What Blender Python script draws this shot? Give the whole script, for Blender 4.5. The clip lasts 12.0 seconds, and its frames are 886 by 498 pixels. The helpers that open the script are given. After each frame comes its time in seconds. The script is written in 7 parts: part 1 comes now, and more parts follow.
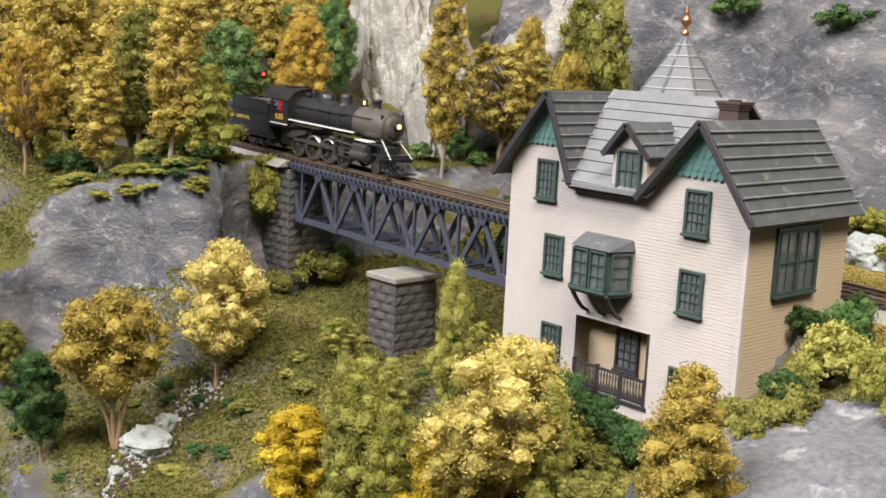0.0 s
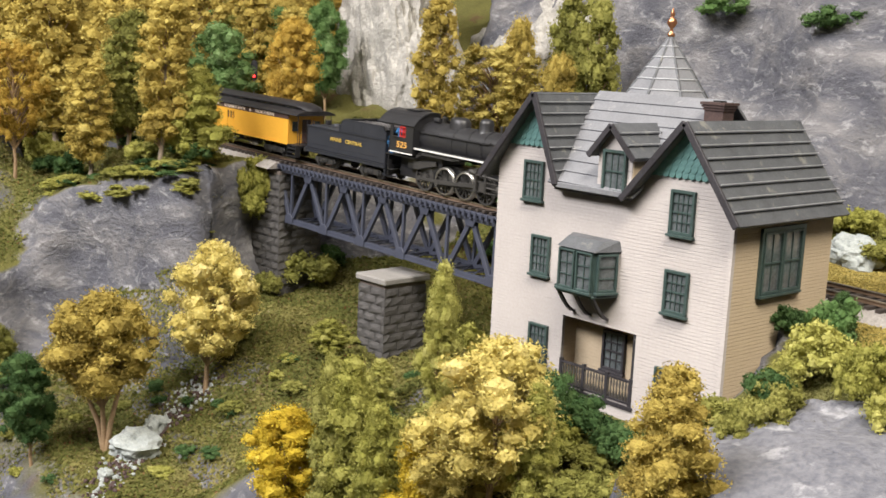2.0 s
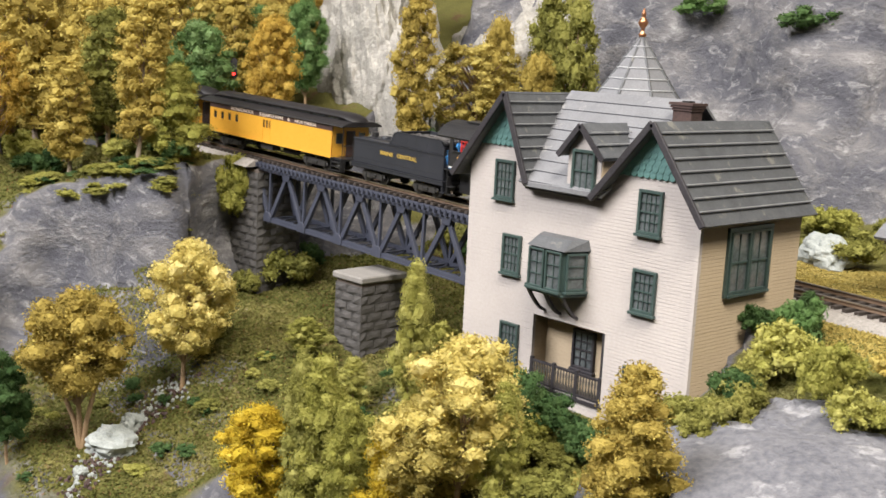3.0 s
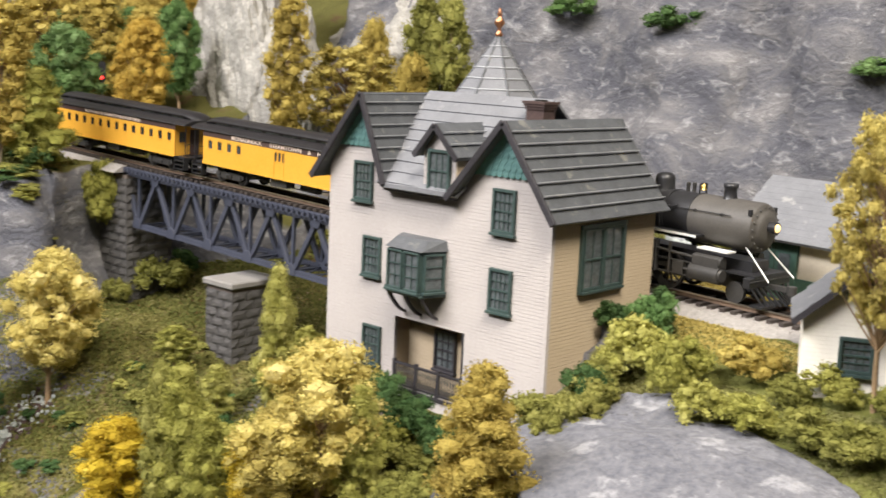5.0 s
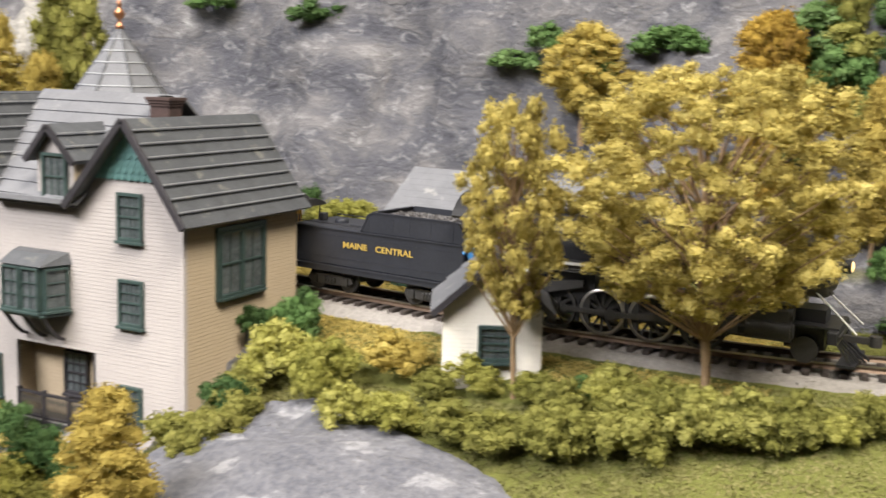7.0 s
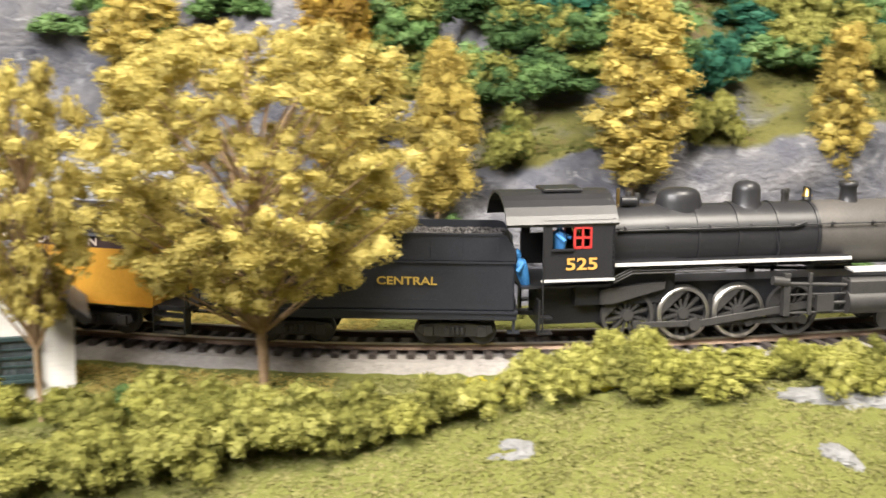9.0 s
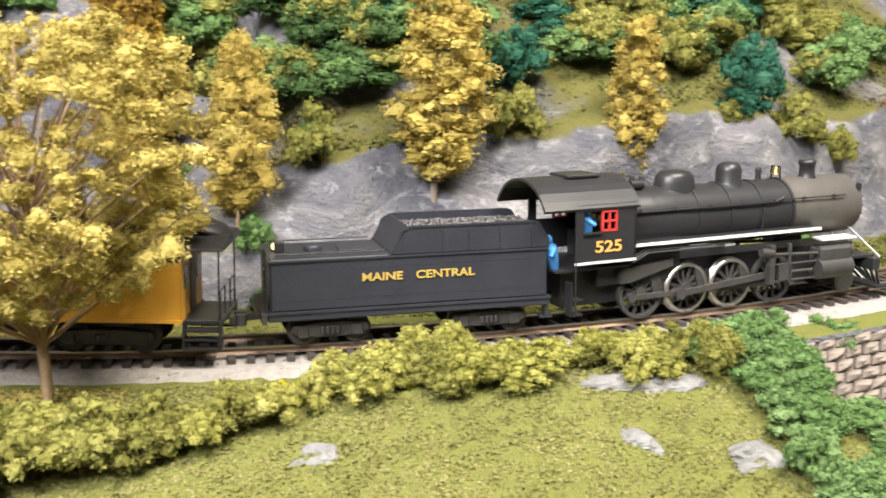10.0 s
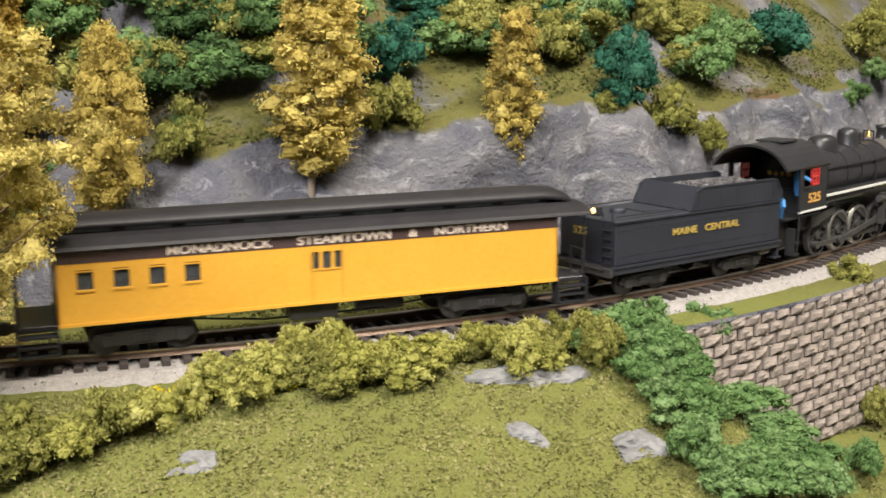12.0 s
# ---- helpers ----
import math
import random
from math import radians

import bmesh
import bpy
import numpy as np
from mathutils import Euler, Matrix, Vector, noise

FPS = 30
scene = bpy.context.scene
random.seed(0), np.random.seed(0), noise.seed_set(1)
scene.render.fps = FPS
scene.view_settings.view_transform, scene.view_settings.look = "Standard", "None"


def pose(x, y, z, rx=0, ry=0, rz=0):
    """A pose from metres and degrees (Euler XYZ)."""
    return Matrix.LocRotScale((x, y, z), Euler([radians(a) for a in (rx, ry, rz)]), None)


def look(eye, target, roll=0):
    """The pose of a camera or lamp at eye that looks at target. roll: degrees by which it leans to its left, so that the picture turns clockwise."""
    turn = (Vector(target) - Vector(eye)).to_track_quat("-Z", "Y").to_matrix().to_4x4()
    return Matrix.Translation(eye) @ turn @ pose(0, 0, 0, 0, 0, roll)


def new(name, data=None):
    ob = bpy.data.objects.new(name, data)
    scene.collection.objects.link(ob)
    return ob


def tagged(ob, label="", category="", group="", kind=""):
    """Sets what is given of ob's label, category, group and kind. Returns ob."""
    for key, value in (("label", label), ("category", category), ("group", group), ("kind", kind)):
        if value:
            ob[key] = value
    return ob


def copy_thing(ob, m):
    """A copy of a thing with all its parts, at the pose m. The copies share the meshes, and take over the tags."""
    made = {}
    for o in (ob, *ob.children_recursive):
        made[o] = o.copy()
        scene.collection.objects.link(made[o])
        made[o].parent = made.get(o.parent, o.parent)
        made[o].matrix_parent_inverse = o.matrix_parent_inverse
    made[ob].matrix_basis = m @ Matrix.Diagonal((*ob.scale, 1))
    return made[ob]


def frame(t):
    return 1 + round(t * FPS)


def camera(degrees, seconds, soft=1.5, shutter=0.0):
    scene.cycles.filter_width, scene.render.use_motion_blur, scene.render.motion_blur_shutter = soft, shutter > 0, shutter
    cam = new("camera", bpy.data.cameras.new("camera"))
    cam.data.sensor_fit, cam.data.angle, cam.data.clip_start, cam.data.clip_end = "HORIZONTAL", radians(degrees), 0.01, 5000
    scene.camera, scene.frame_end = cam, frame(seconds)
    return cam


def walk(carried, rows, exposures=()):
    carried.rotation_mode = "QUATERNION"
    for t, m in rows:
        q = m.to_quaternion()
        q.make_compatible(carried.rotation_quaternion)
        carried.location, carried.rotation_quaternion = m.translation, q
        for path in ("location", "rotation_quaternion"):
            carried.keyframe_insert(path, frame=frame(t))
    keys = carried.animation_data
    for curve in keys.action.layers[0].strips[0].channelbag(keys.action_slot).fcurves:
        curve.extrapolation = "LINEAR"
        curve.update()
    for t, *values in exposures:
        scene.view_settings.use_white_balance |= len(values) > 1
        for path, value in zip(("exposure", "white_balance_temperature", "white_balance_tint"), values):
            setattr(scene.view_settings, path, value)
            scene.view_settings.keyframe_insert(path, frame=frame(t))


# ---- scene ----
cam = camera(43.21, 12.0, soft=1.6, shutter=0.5)
PATH = [
    (0, (0.2501, -0.3816, 0.1004), (-0.4889, 0.2683, -0.0768), 2.74),
    (0.5, (0.2502, -0.3819, 0.0995), (-0.4889, 0.2684, -0.0759), 2.77),
    (1, (0.2509, -0.3819, 0.0995), (-0.4880, 0.2686, -0.0758), 2.76),
    (1.5, (0.2520, -0.3813, 0.1001), (-0.4860, 0.2702, -0.0758), 2.73),
    (2, (0.2535, -0.3801, 0.1005), (-0.4825, 0.2738, -0.0750), 2.66),
    (2.5, (0.2557, -0.3780, 0.1012), (-0.4760, 0.2803, -0.0754), 2.79),
    (4.3, (0.2709, -0.3639, 0.1025), (-0.4442, 0.3131, -0.0719), 2.66),
    (4.5, (0.2709, -0.3623, 0.1023), (-0.4328, 0.3267, -0.0711), 2.57),
    (5, (0.2711, -0.3574, 0.1016), (-0.3981, 0.3658, -0.0693), 2.51),
    (5.5, (0.2703, -0.3512, 0.1011), (-0.3556, 0.4102, -0.0676), 2.34),
    (6, (0.2708, -0.3443, 0.0988), (-0.3032, 0.4582, -0.0641), 2.21),
    (6.5, (0.2712, -0.3375, 0.0971), (-0.2351, 0.5103, -0.0606), 1.99),
    (6.7, (0.2721, -0.3342, 0.0979), (-0.2072, 0.5290, -0.0608), 1.92),
    (8.3, (0.2682, -0.3014, 0.1011), (0.0402, 0.6563, -0.0748), 1.70),
    (8.5, (0.2721, -0.2943, 0.1008), (0.0766, 0.6699, -0.0781), 1.78),
    (9, (0.2794, -0.2801, 0.0962), (0.1711, 0.6985, -0.0784), 1.45),
    (9.5, (0.2844, -0.2733, 0.0940), (0.2636, 0.7117, -0.0771), 1.27),
    (10, (0.2857, -0.2708, 0.0939), (0.3367, 0.7131, -0.0774), 1.22),
    (10.5, (0.2851, -0.2681, 0.0937), (0.3847, 0.7119, -0.0782), 1.25),
    (11, (0.2850, -0.2665, 0.0932), (0.4141, 0.7101, -0.0787), 1.25),
    (11.5, (0.2851, -0.2656, 0.0937), (0.4325, 0.7080, -0.0806), 1.18),
    (12, (0.2855, -0.2645, 0.0936), (0.4447, 0.7070, -0.0818), 1.12),
]
walk(cam, [(t, look(eye, target, roll)) for t, eye, target, roll in PATH], [(0, 0.06), (6.5, 0.1), (8.3, 0.31), (9.0, 0.58), (9.5, 0.64), (10.5, 0.60), (11.2, 0.35), (12.0, 0.10)])

# ---- light of the room: tubes under the ceiling ----
world = bpy.data.worlds.new("world")
scene.world = world
world.use_nodes = True
world.node_tree.nodes["Background"].inputs[0].default_value = (0.95, 0.97, 1.0, 1)
world.node_tree.nodes["Background"].inputs[1].default_value = 0.10
scene.view_settings.exposure = 0.0


def tube_light(eye, target, w, h, power, colour):
    lamp = bpy.data.lights.new("ceiling_tube", "AREA")
    lamp.shape, lamp.size, lamp.size_y, lamp.energy, lamp.color = "RECTANGLE", w, h, power, colour
    ob = new("ceiling_tube", lamp)
    ob.matrix_world = look(eye, target)
    return ob


tube_light((-0.55, -1.40, 1.35), (-0.1, 0.1, 0.0), 1.3, 0.5, 66.0, (1.0, 0.965, 0.955))
tube_light((0.85, -0.55, 1.6), (0.2, 0.1, 0.0), 1.0, 0.4, 52.0, (1.0, 0.92, 0.80))


# ---- helpers for meshes ----
class Shape:
    """Collects plain solids into one mesh."""

    def __init__(self):
        self.v, self.f, self.smooth = [], [], []

    def add(self, verts, faces, smooth=False):
        n = len(self.v)
        self.v += [tuple(p) for p in verts]
        self.f += [tuple(n + i for i in q) for q in faces]
        self.smooth += [smooth] * len(faces)
        return self

    def box(self, x0, y0, z0, x1, y1, z1, m=None):
        c = [Vector((x, y, z)) for z in (z0, z1) for y in (y0, y1) for x in (x0, x1)]
        if m is not None:
            c = [m @ p for p in c]
        return self.add(c, [(0, 2, 3, 1), (4, 5, 7, 6), (0, 1, 5, 4), (2, 6, 7, 3), (0, 4, 6, 2), (1, 3, 7, 5)])

    def bar(self, a, b, w, h, up=(0, 0, 1)):
        """A square bar from a to b, w across and h along up."""
        a, b = Vector(a), Vector(b)
        d = (b - a).normalized()
        side = d.cross(Vector(up))
        side = (side if side.length > 1e-6 else d.cross(Vector((1, 0, 0)))).normalized()
        top = side.cross(d)
        c = [p + side * (i * w / 2) + top * (j * h / 2) for p in (a, b) for i, j in ((-1, -1), (1, -1), (1, 1), (-1, 1))]
        return self.add(c, [(0, 1, 2, 3), (7, 6, 5, 4), (0, 4, 5, 1), (1, 5, 6, 2), (2, 6, 7, 3), (3, 7, 4, 0)])

    def rod(self, a, b, r0, r1=None, n=10, caps=True):
        a, b, r1 = Vector(a), Vector(b), r0 if r1 is None else r1
        d = (b - a).normalized()
        u = d.orthogonal().normalized()
        w = d.cross(u)
        ring = [(math.cos(2 * math.pi * k / n), math.sin(2 * math.pi * k / n)) for k in range(n)]
        c = [a + (u * i + w * j) * r0 for i, j in ring] + [b + (u * i + w * j) * r1 for i, j in ring]
        self.add(c, [(k, (k + 1) % n, n + (k + 1) % n, n + k) for k in range(n)], True)
        if caps:
            self.add(c[:n], [tuple(reversed(range(n)))])
            self.add(c[n:], [tuple(range(n))])
        return self

    def pipe(self, points, r, n=6):
        for a, b in zip(points, points[1:]):
            self.rod(a, b, r, r, n)
        return self

    def lathe(self, profile, n=24, m=None, axis="z", caps=True):
        """Turns (radius, height) pairs round an axis."""
        c = []
        for r, h in profile:
            for k in range(n):
                a = 2 * math.pi * k / n
                p = (r * math.cos(a), r * math.sin(a), h)
                p = {"z": p, "x": (h, p[0], p[1]), "y": (p[0], -h, p[1])}[axis]
                c.append(m @ Vector(p) if m is not None else p)
        q = [(i * n + k, i * n + (k + 1) % n, (i + 1) * n + (k + 1) % n, (i + 1) * n + k) for i in range(len(profile) - 1) for k in range(n)]
        q = q if axis != "y" else q
        self.add(c, q, True)
        if not caps:
            return self
        self.add(c[:n], [tuple(reversed(range(n)))])
        return self.add(c[-n:], [tuple(range(n))])

    def prism(self, outline, axis, a, b, m=None):
        """An outline pushed along an axis from a to b. x: outline in (y, z); y: in (x, z); z: in (x, y)."""
        put = {"x": lambda p, k: (k, p[0], p[1]), "y": lambda p, k: (p[0], k, p[1]), "z": lambda p, k: (p[0], p[1], k)}[axis]
        n = len(outline)
        c = [Vector(put(p, a)) for p in outline] + [Vector(put(p, b)) for p in outline]
        if m is not None:
            c = [m @ p for p in c]
        return self.add(c, [tuple(reversed(range(n))), tuple(range(n, 2 * n))] + [(k, (k + 1) % n, n + (k + 1) % n, n + k) for k in range(n)])

    def sheet(self, a, b, c, d, t):
        """A slab with corners a, b, c, d, thickened by t against its normal."""
        a, b, c, d = map(Vector, (a, b, c, d))
        n = (b - a).cross(d - a).normalized() * t
        p = [a, b, c, d, a - n, b - n, c - n, d - n]
        return self.add(p, [(0, 1, 2, 3), (7, 6, 5, 4), (0, 4, 5, 1), (1, 5, 6, 2), (2, 6, 7, 3), (3, 7, 4, 0)])

    def mesh(self, name, material, bevel=0.0):
        me = bpy.data.meshes.new(name)
        me.from_pydata(self.v, [], self.f)
        me.polygons.foreach_set("use_smooth", self.smooth)
        bm = bmesh.new()
        bm.from_mesh(me)
        bmesh.ops.recalc_face_normals(bm, faces=bm.faces)
        if bevel:
            edges = [e for e in bm.edges if len(e.link_faces) == 2 and e.calc_face_angle(0) > 0.6]
            bmesh.ops.bevel(bm, geom=edges, offset=bevel, segments=1, affect="EDGES", clamp_overlap=True)
        bm.to_mesh(me)
        bm.free()
        me.materials.append(material)
        return me


def part(name, shape, material, parent=None, label="", bevel=0.0):
    data = shape.mesh(name, material, bevel) if isinstance(shape, Shape) else shape
    ob = new(name, data)
    ob.parent = parent
    return tagged(ob, label=label)


def thing(name, label, category, m=None, group="", kind=""):
    ob = new(name)
    ob.empty_display_size = 0.01
    if m is not None:
        ob.matrix_world = m
    return tagged(ob, label, category, group, kind)


def letters(text, size, material, name="lettering", depth=0.00008, wide=1.0):
    """Words as a mesh, centred, standing in the xz plane and facing -y."""
    cu = bpy.data.curves.new(name, "FONT")
    cu.body, cu.size, cu.extrude, cu.align_x, cu.align_y = text, size, depth, "CENTER", "CENTER"
    cu.offset = size * 0.018
    ob = new(name, cu)
    bpy.context.view_layer.update()
    me = bpy.data.meshes.new_from_object(ob.evaluated_get(bpy.context.evaluated_depsgraph_get()))
    bpy.data.objects.remove(ob)
    bpy.data.curves.remove(cu)
    me.transform(pose(0, 0, 0, 90) @ Matrix.Diagonal((wide, 1, 1, 1)))
    me.materials.clear()
    me.materials.append(material)
    return me


# ---- materials ----
def surface(name, dark, light, rough=0.7, metal=0.0, coarse=60.0, fine=900.0, bump=0.0, contrast=0.5, spots=None, spot_size=40.0, spot_at=0.62, spec=0.5, grain=None):
    """Two tones mixed at two scales, spots of a third, fine relief. Sizes in repeats a metre."""
    m = bpy.data.materials.new(name)
    m.use_nodes = True
    nt = m.node_tree
    b = nt.nodes["Principled BSDF"]
    geo = nt.nodes.new("ShaderNodeTexCoord")
    place = geo.outputs["Object"]
    if grain:
        mp = nt.nodes.new("ShaderNodeMapping")
        mp.inputs["Scale"].default_value = grain
        nt.links.new(place, mp.inputs[0])
        place = mp.outputs[0]

    def noise_node(scale, detail=4.0, rough_=0.6):
        n = nt.nodes.new("ShaderNodeTexNoise")
        n.inputs["Scale"].default_value, n.inputs["Detail"].default_value, n.inputs["Roughness"].default_value = scale, detail, rough_
        nt.links.new(place, n.inputs["Vector"])
        return n.outputs["Fac"]

    def mixed(fac, a, b_):
        x = nt.nodes.new("ShaderNodeMix")
        x.data_type = "RGBA"
        nt.links.new(fac, x.inputs[0])
        for i, v in ((6, a), (7, b_)):
            if isinstance(v, tuple):
                x.inputs[i].default_value = (*v, 1)
            else:
                nt.links.new(v, x.inputs[i])
        return x.outputs[2]

    def span(fac, lo, hi):
        r = nt.nodes.new("ShaderNodeMapRange")
        r.inputs[1].default_value, r.inputs[2].default_value = lo, hi
        nt.links.new(fac, r.inputs[0])
        return r.outputs[0]

    big, small = noise_node(coarse), noise_node(fine, 3.0)
    avg = nt.nodes.new("ShaderNodeMath")
    avg.operation = "MULTIPLY_ADD"
    nt.links.new(big, avg.inputs[0])
    avg.inputs[1].default_value = 0.5
    half = nt.nodes.new("ShaderNodeMath")
    half.operation = "MULTIPLY"
    nt.links.new(small, half.inputs[0])
    half.inputs[1].default_value = 0.5
    nt.links.new(half.outputs[0], avg.inputs[2])
    fac = span(avg.outputs[0], 0.5 - contrast * 0.35, 0.5 + contrast * 0.35)
    colour = mixed(fac, dark, light)
    if spots:
        colour = mixed(span(noise_node(spot_size, 5.0, 0.65), spot_at, spot_at + 0.08), colour, spots)
    nt.links.new(colour, b.inputs["Base Color"])
    b.inputs["Roughness"].default_value, b.inputs["Metallic"].default_value = rough, metal
    b.inputs["Specular IOR Level"].default_value = spec
    if bump:
        bn = nt.nodes.new("ShaderNodeBump")
        bn.inputs["Strength"].default_value, bn.inputs["Distance"].default_value = 1.0, bump
        nt.links.new(avg.outputs[0], bn.inputs["Height"])
        nt.links.new(bn.outputs[0], b.inputs["Normal"])
    m["mix"] = 1
    return m


def flakes(name, tones, rough=0.9, large=14.0):
    """Foam foliage: each flake takes its own tone, and the tone drifts over the plant."""
    m = bpy.data.materials.new(name)
    m.use_nodes = True
    nt = m.node_tree
    b = nt.nodes["Principled BSDF"]
    geo, info, tc = nt.nodes.new("ShaderNodeNewGeometry"), nt.nodes.new("ShaderNodeObjectInfo"), nt.nodes.new("ShaderNodeTexCoord")
    n = nt.nodes.new("ShaderNodeTexNoise")
    n.inputs["Scale"].default_value = large * 4
    nt.links.new(tc.outputs["Object"], n.inputs["Vector"])
    add = nt.nodes.new("ShaderNodeMath")
    add.operation = "MULTIPLY_ADD"
    nt.links.new(geo.outputs["Random Per Island"], add.inputs[0])
    add.inputs[1].default_value = 0.36
    nt.links.new(n.outputs["Fac"], add.inputs[2])
    add2 = nt.nodes.new("ShaderNodeMath")
    add2.operation = "MULTIPLY_ADD"
    nt.links.new(info.outputs["Random"], add2.inputs[0])
    add2.inputs[1].default_value = 0.30
    nt.links.new(add.outputs[0], add2.inputs[2])
    r = nt.nodes.new("ShaderNodeMapRange")
    r.inputs[1].default_value, r.inputs[2].default_value = 0.35, 1.25
    nt.links.new(add2.outputs[0], r.inputs[0])
    ramp_ = nt.nodes.new("ShaderNodeValToRGB")
    e = ramp_.color_ramp.elements
    e[0].color, e[1].color = (*tones[0], 1), (*tones[-1], 1)
    for k, t in enumerate(tones[1:-1]):
        e.new((k + 1) / (len(tones) - 1)).color = (*t, 1)
    nt.links.new(r.outputs[0], ramp_.inputs[0])
    nt.links.new(ramp_.outputs[0], b.inputs["Base Color"])
    b.inputs["Roughness"].default_value, b.inputs["Specular IOR Level"].default_value = rough, 0.2
    grain_, bn = nt.nodes.new("ShaderNodeTexNoise"), nt.nodes.new("ShaderNodeBump")
    grain_.inputs["Scale"].default_value, grain_.inputs["Detail"].default_value = 700.0, 3.0
    nt.links.new(tc.outputs["Object"], grain_.inputs["Vector"])
    bn.inputs["Distance"].default_value = 0.0012
    thin, blend = nt.nodes.new("ShaderNodeBsdfTranslucent"), nt.nodes.new("ShaderNodeMixShader")
    blend.inputs[0].default_value = 0.27
    nt.links.new(ramp_.outputs[0], thin.inputs["Color"])
    nt.links.new(b.outputs[0], blend.inputs[1])
    nt.links.new(thin.outputs[0], blend.inputs[2])
    nt.links.new(blend.outputs[0], nt.nodes["Material Output"].inputs["Surface"])
    nt.links.new(grain_.outputs["Fac"], bn.inputs["Height"])
    nt.links.new(bn.outputs[0], b.inputs["Normal"])
    return m


def glow(name, colour, strength):
    m = bpy.data.materials.new(name)
    m.use_nodes = True
    b = m.node_tree.nodes["Principled BSDF"]
    b.inputs["Base Color"].default_value = (*colour, 1)
    b.inputs["Emission Color"].default_value, b.inputs["Emission Strength"].default_value = (*colour, 1), strength
    return m


def clapboard(name, dark, light, pitch):
    """Painted boards: a fine saw-tooth relief up the wall."""
    m = surface(name, dark, light, 0.75, 0, 30.0, 700.0, 0.0, 0.8, spec=0.3)
    nt = m.node_tree
    b = nt.nodes["Principled BSDF"]
    tc, sep = nt.nodes.new("ShaderNodeTexCoord"), nt.nodes.new("ShaderNodeSeparateXYZ")
    nt.links.new(tc.outputs["Object"], sep.inputs[0])
    k = nt.nodes.new("ShaderNodeMath")
    k.operation = "MULTIPLY"
    k.inputs[1].default_value = 1 / pitch
    nt.links.new(sep.outputs["Z"], k.inputs[0])
    fr = nt.nodes.new("ShaderNodeMath")
    fr.operation = "FRACT"
    nt.links.new(k.outputs[0], fr.inputs[0])
    bn = nt.nodes.new("ShaderNodeBump")
    bn.invert = True
    bn.inputs["Strength"].default_value, bn.inputs["Distance"].default_value = 1.0, 0.0015
    nt.links.new(fr.outputs[0], bn.inputs["Height"])
    nt.links.new(bn.outputs[0], b.inputs["Normal"])
    return m


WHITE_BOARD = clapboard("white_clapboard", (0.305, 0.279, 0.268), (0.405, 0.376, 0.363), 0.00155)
# same white paint, with the dimmer, warmer side light put into its colour
WARM_LIT_BOARD = clapboard("white_clapboard_warm_lit", (0.32, 0.254, 0.172), (0.43, 0.348, 0.245), 0.00155)
GREEN_PAINT = surface("dark_green_paint", (0.028, 0.050, 0.048), (0.055, 0.090, 0.085), 0.5, 0, 80, 900, 0.00005)
TEAL_SCALE = surface("teal_scales", (0.05, 0.13, 0.13), (0.10, 0.21, 0.20), 0.6, 0, 120, 900, 0.00005)
TRIM_BLACK = surface("black_trim", (0.018, 0.016, 0.020), (0.045, 0.042, 0.05), 0.55, 0, 90, 900)
ROOF_DARK = surface("dark_slate_roof", (0.045, 0.049, 0.056), (0.135, 0.142, 0.155), 0.6, 0, 110, 1400, 0.00015, 0.75, (0.20, 0.20, 0.185), 120.0, 0.60)
ROOF_EDGE = surface("pale_roof_edge", (0.24, 0.25, 0.27), (0.42, 0.43, 0.45), 0.6, 0, 120, 1200)
ROOF_PALE = surface("pale_slate_roof", (0.12, 0.124, 0.138), (0.235, 0.24, 0.26), 0.7, 0, 90, 1200, 0.0001, 0.8, (0.30, 0.30, 0.30), 140.0, 0.62)
# the lighter grey stands for reflections, mixed into the pane colour
PANE = surface("window_glass_painted_sheen", (0.035, 0.042, 0.045), (0.16, 0.18, 0.19), 0.12, 0, 130, 500, 0.0, 0.7)
CURTAIN = surface("faded_curtain", (0.12, 0.14, 0.12), (0.32, 0.33, 0.28), 0.8, 0, 300, 900)
COPPER = surface("copper", (0.45, 0.20, 0.10), (0.62, 0.30, 0.16), 0.3, 0.9, 200, 900)
BRICK = surface("chimney_brick", (0.038, 0.026, 0.025), (0.10, 0.060, 0.054), 0.85, 0, 200, 1500, 0.0001)
LOCO_BLACK = surface("engine_black", (0.014, 0.014, 0.016), (0.032, 0.032, 0.035), 0.38, 0.0, 90, 1500, 0.00002, 0.8)
LOCO_GREY = surface("smokebox_graphite", (0.060, 0.056, 0.052), (0.12, 0.110, 0.10), 0.55, 0.1, 90, 1500, 0.00003, 0.8)
LOCO_DUST = surface("dusty_running_gear", (0.018, 0.018, 0.019), (0.070, 0.066, 0.062), 0.5, 0.0, 120, 1500, 0.00003, 0.8)
TENDER_BLUE = surface("tender_blue_black", (0.016, 0.018, 0.025), (0.036, 0.039, 0.050), 0.45, 0.0, 60, 1500, 0.00002, 0.7)
STEEL = surface("bright_steel", (0.42, 0.40, 0.37), (0.62, 0.60, 0.56), 0.3, 0.9, 300, 2000)
BRASS = surface("brass", (0.55, 0.36, 0.10), (0.78, 0.55, 0.20), 0.28, 0.95, 300, 2000)
RAIL = surface("rail_brown_steel", (0.10, 0.065, 0.045), (0.19, 0.13, 0.09), 0.45, 0.5, 300, 2000)
RAIL_TOP = surface("rail_head", (0.42, 0.37, 0.32), (0.60, 0.55, 0.49), 0.28, 0.9, 200, 1500)
TIE = surface("brown_black_tie", (0.030, 0.024, 0.022), (0.070, 0.055, 0.048), 0.8, 0, 200, 1800, 0.00008)
BALLAST = surface("grey_ballast", (0.180, 0.164, 0.156), (0.426, 0.402, 0.377), 0.95, 0, 420, 1500, 0.0006, 0.7)
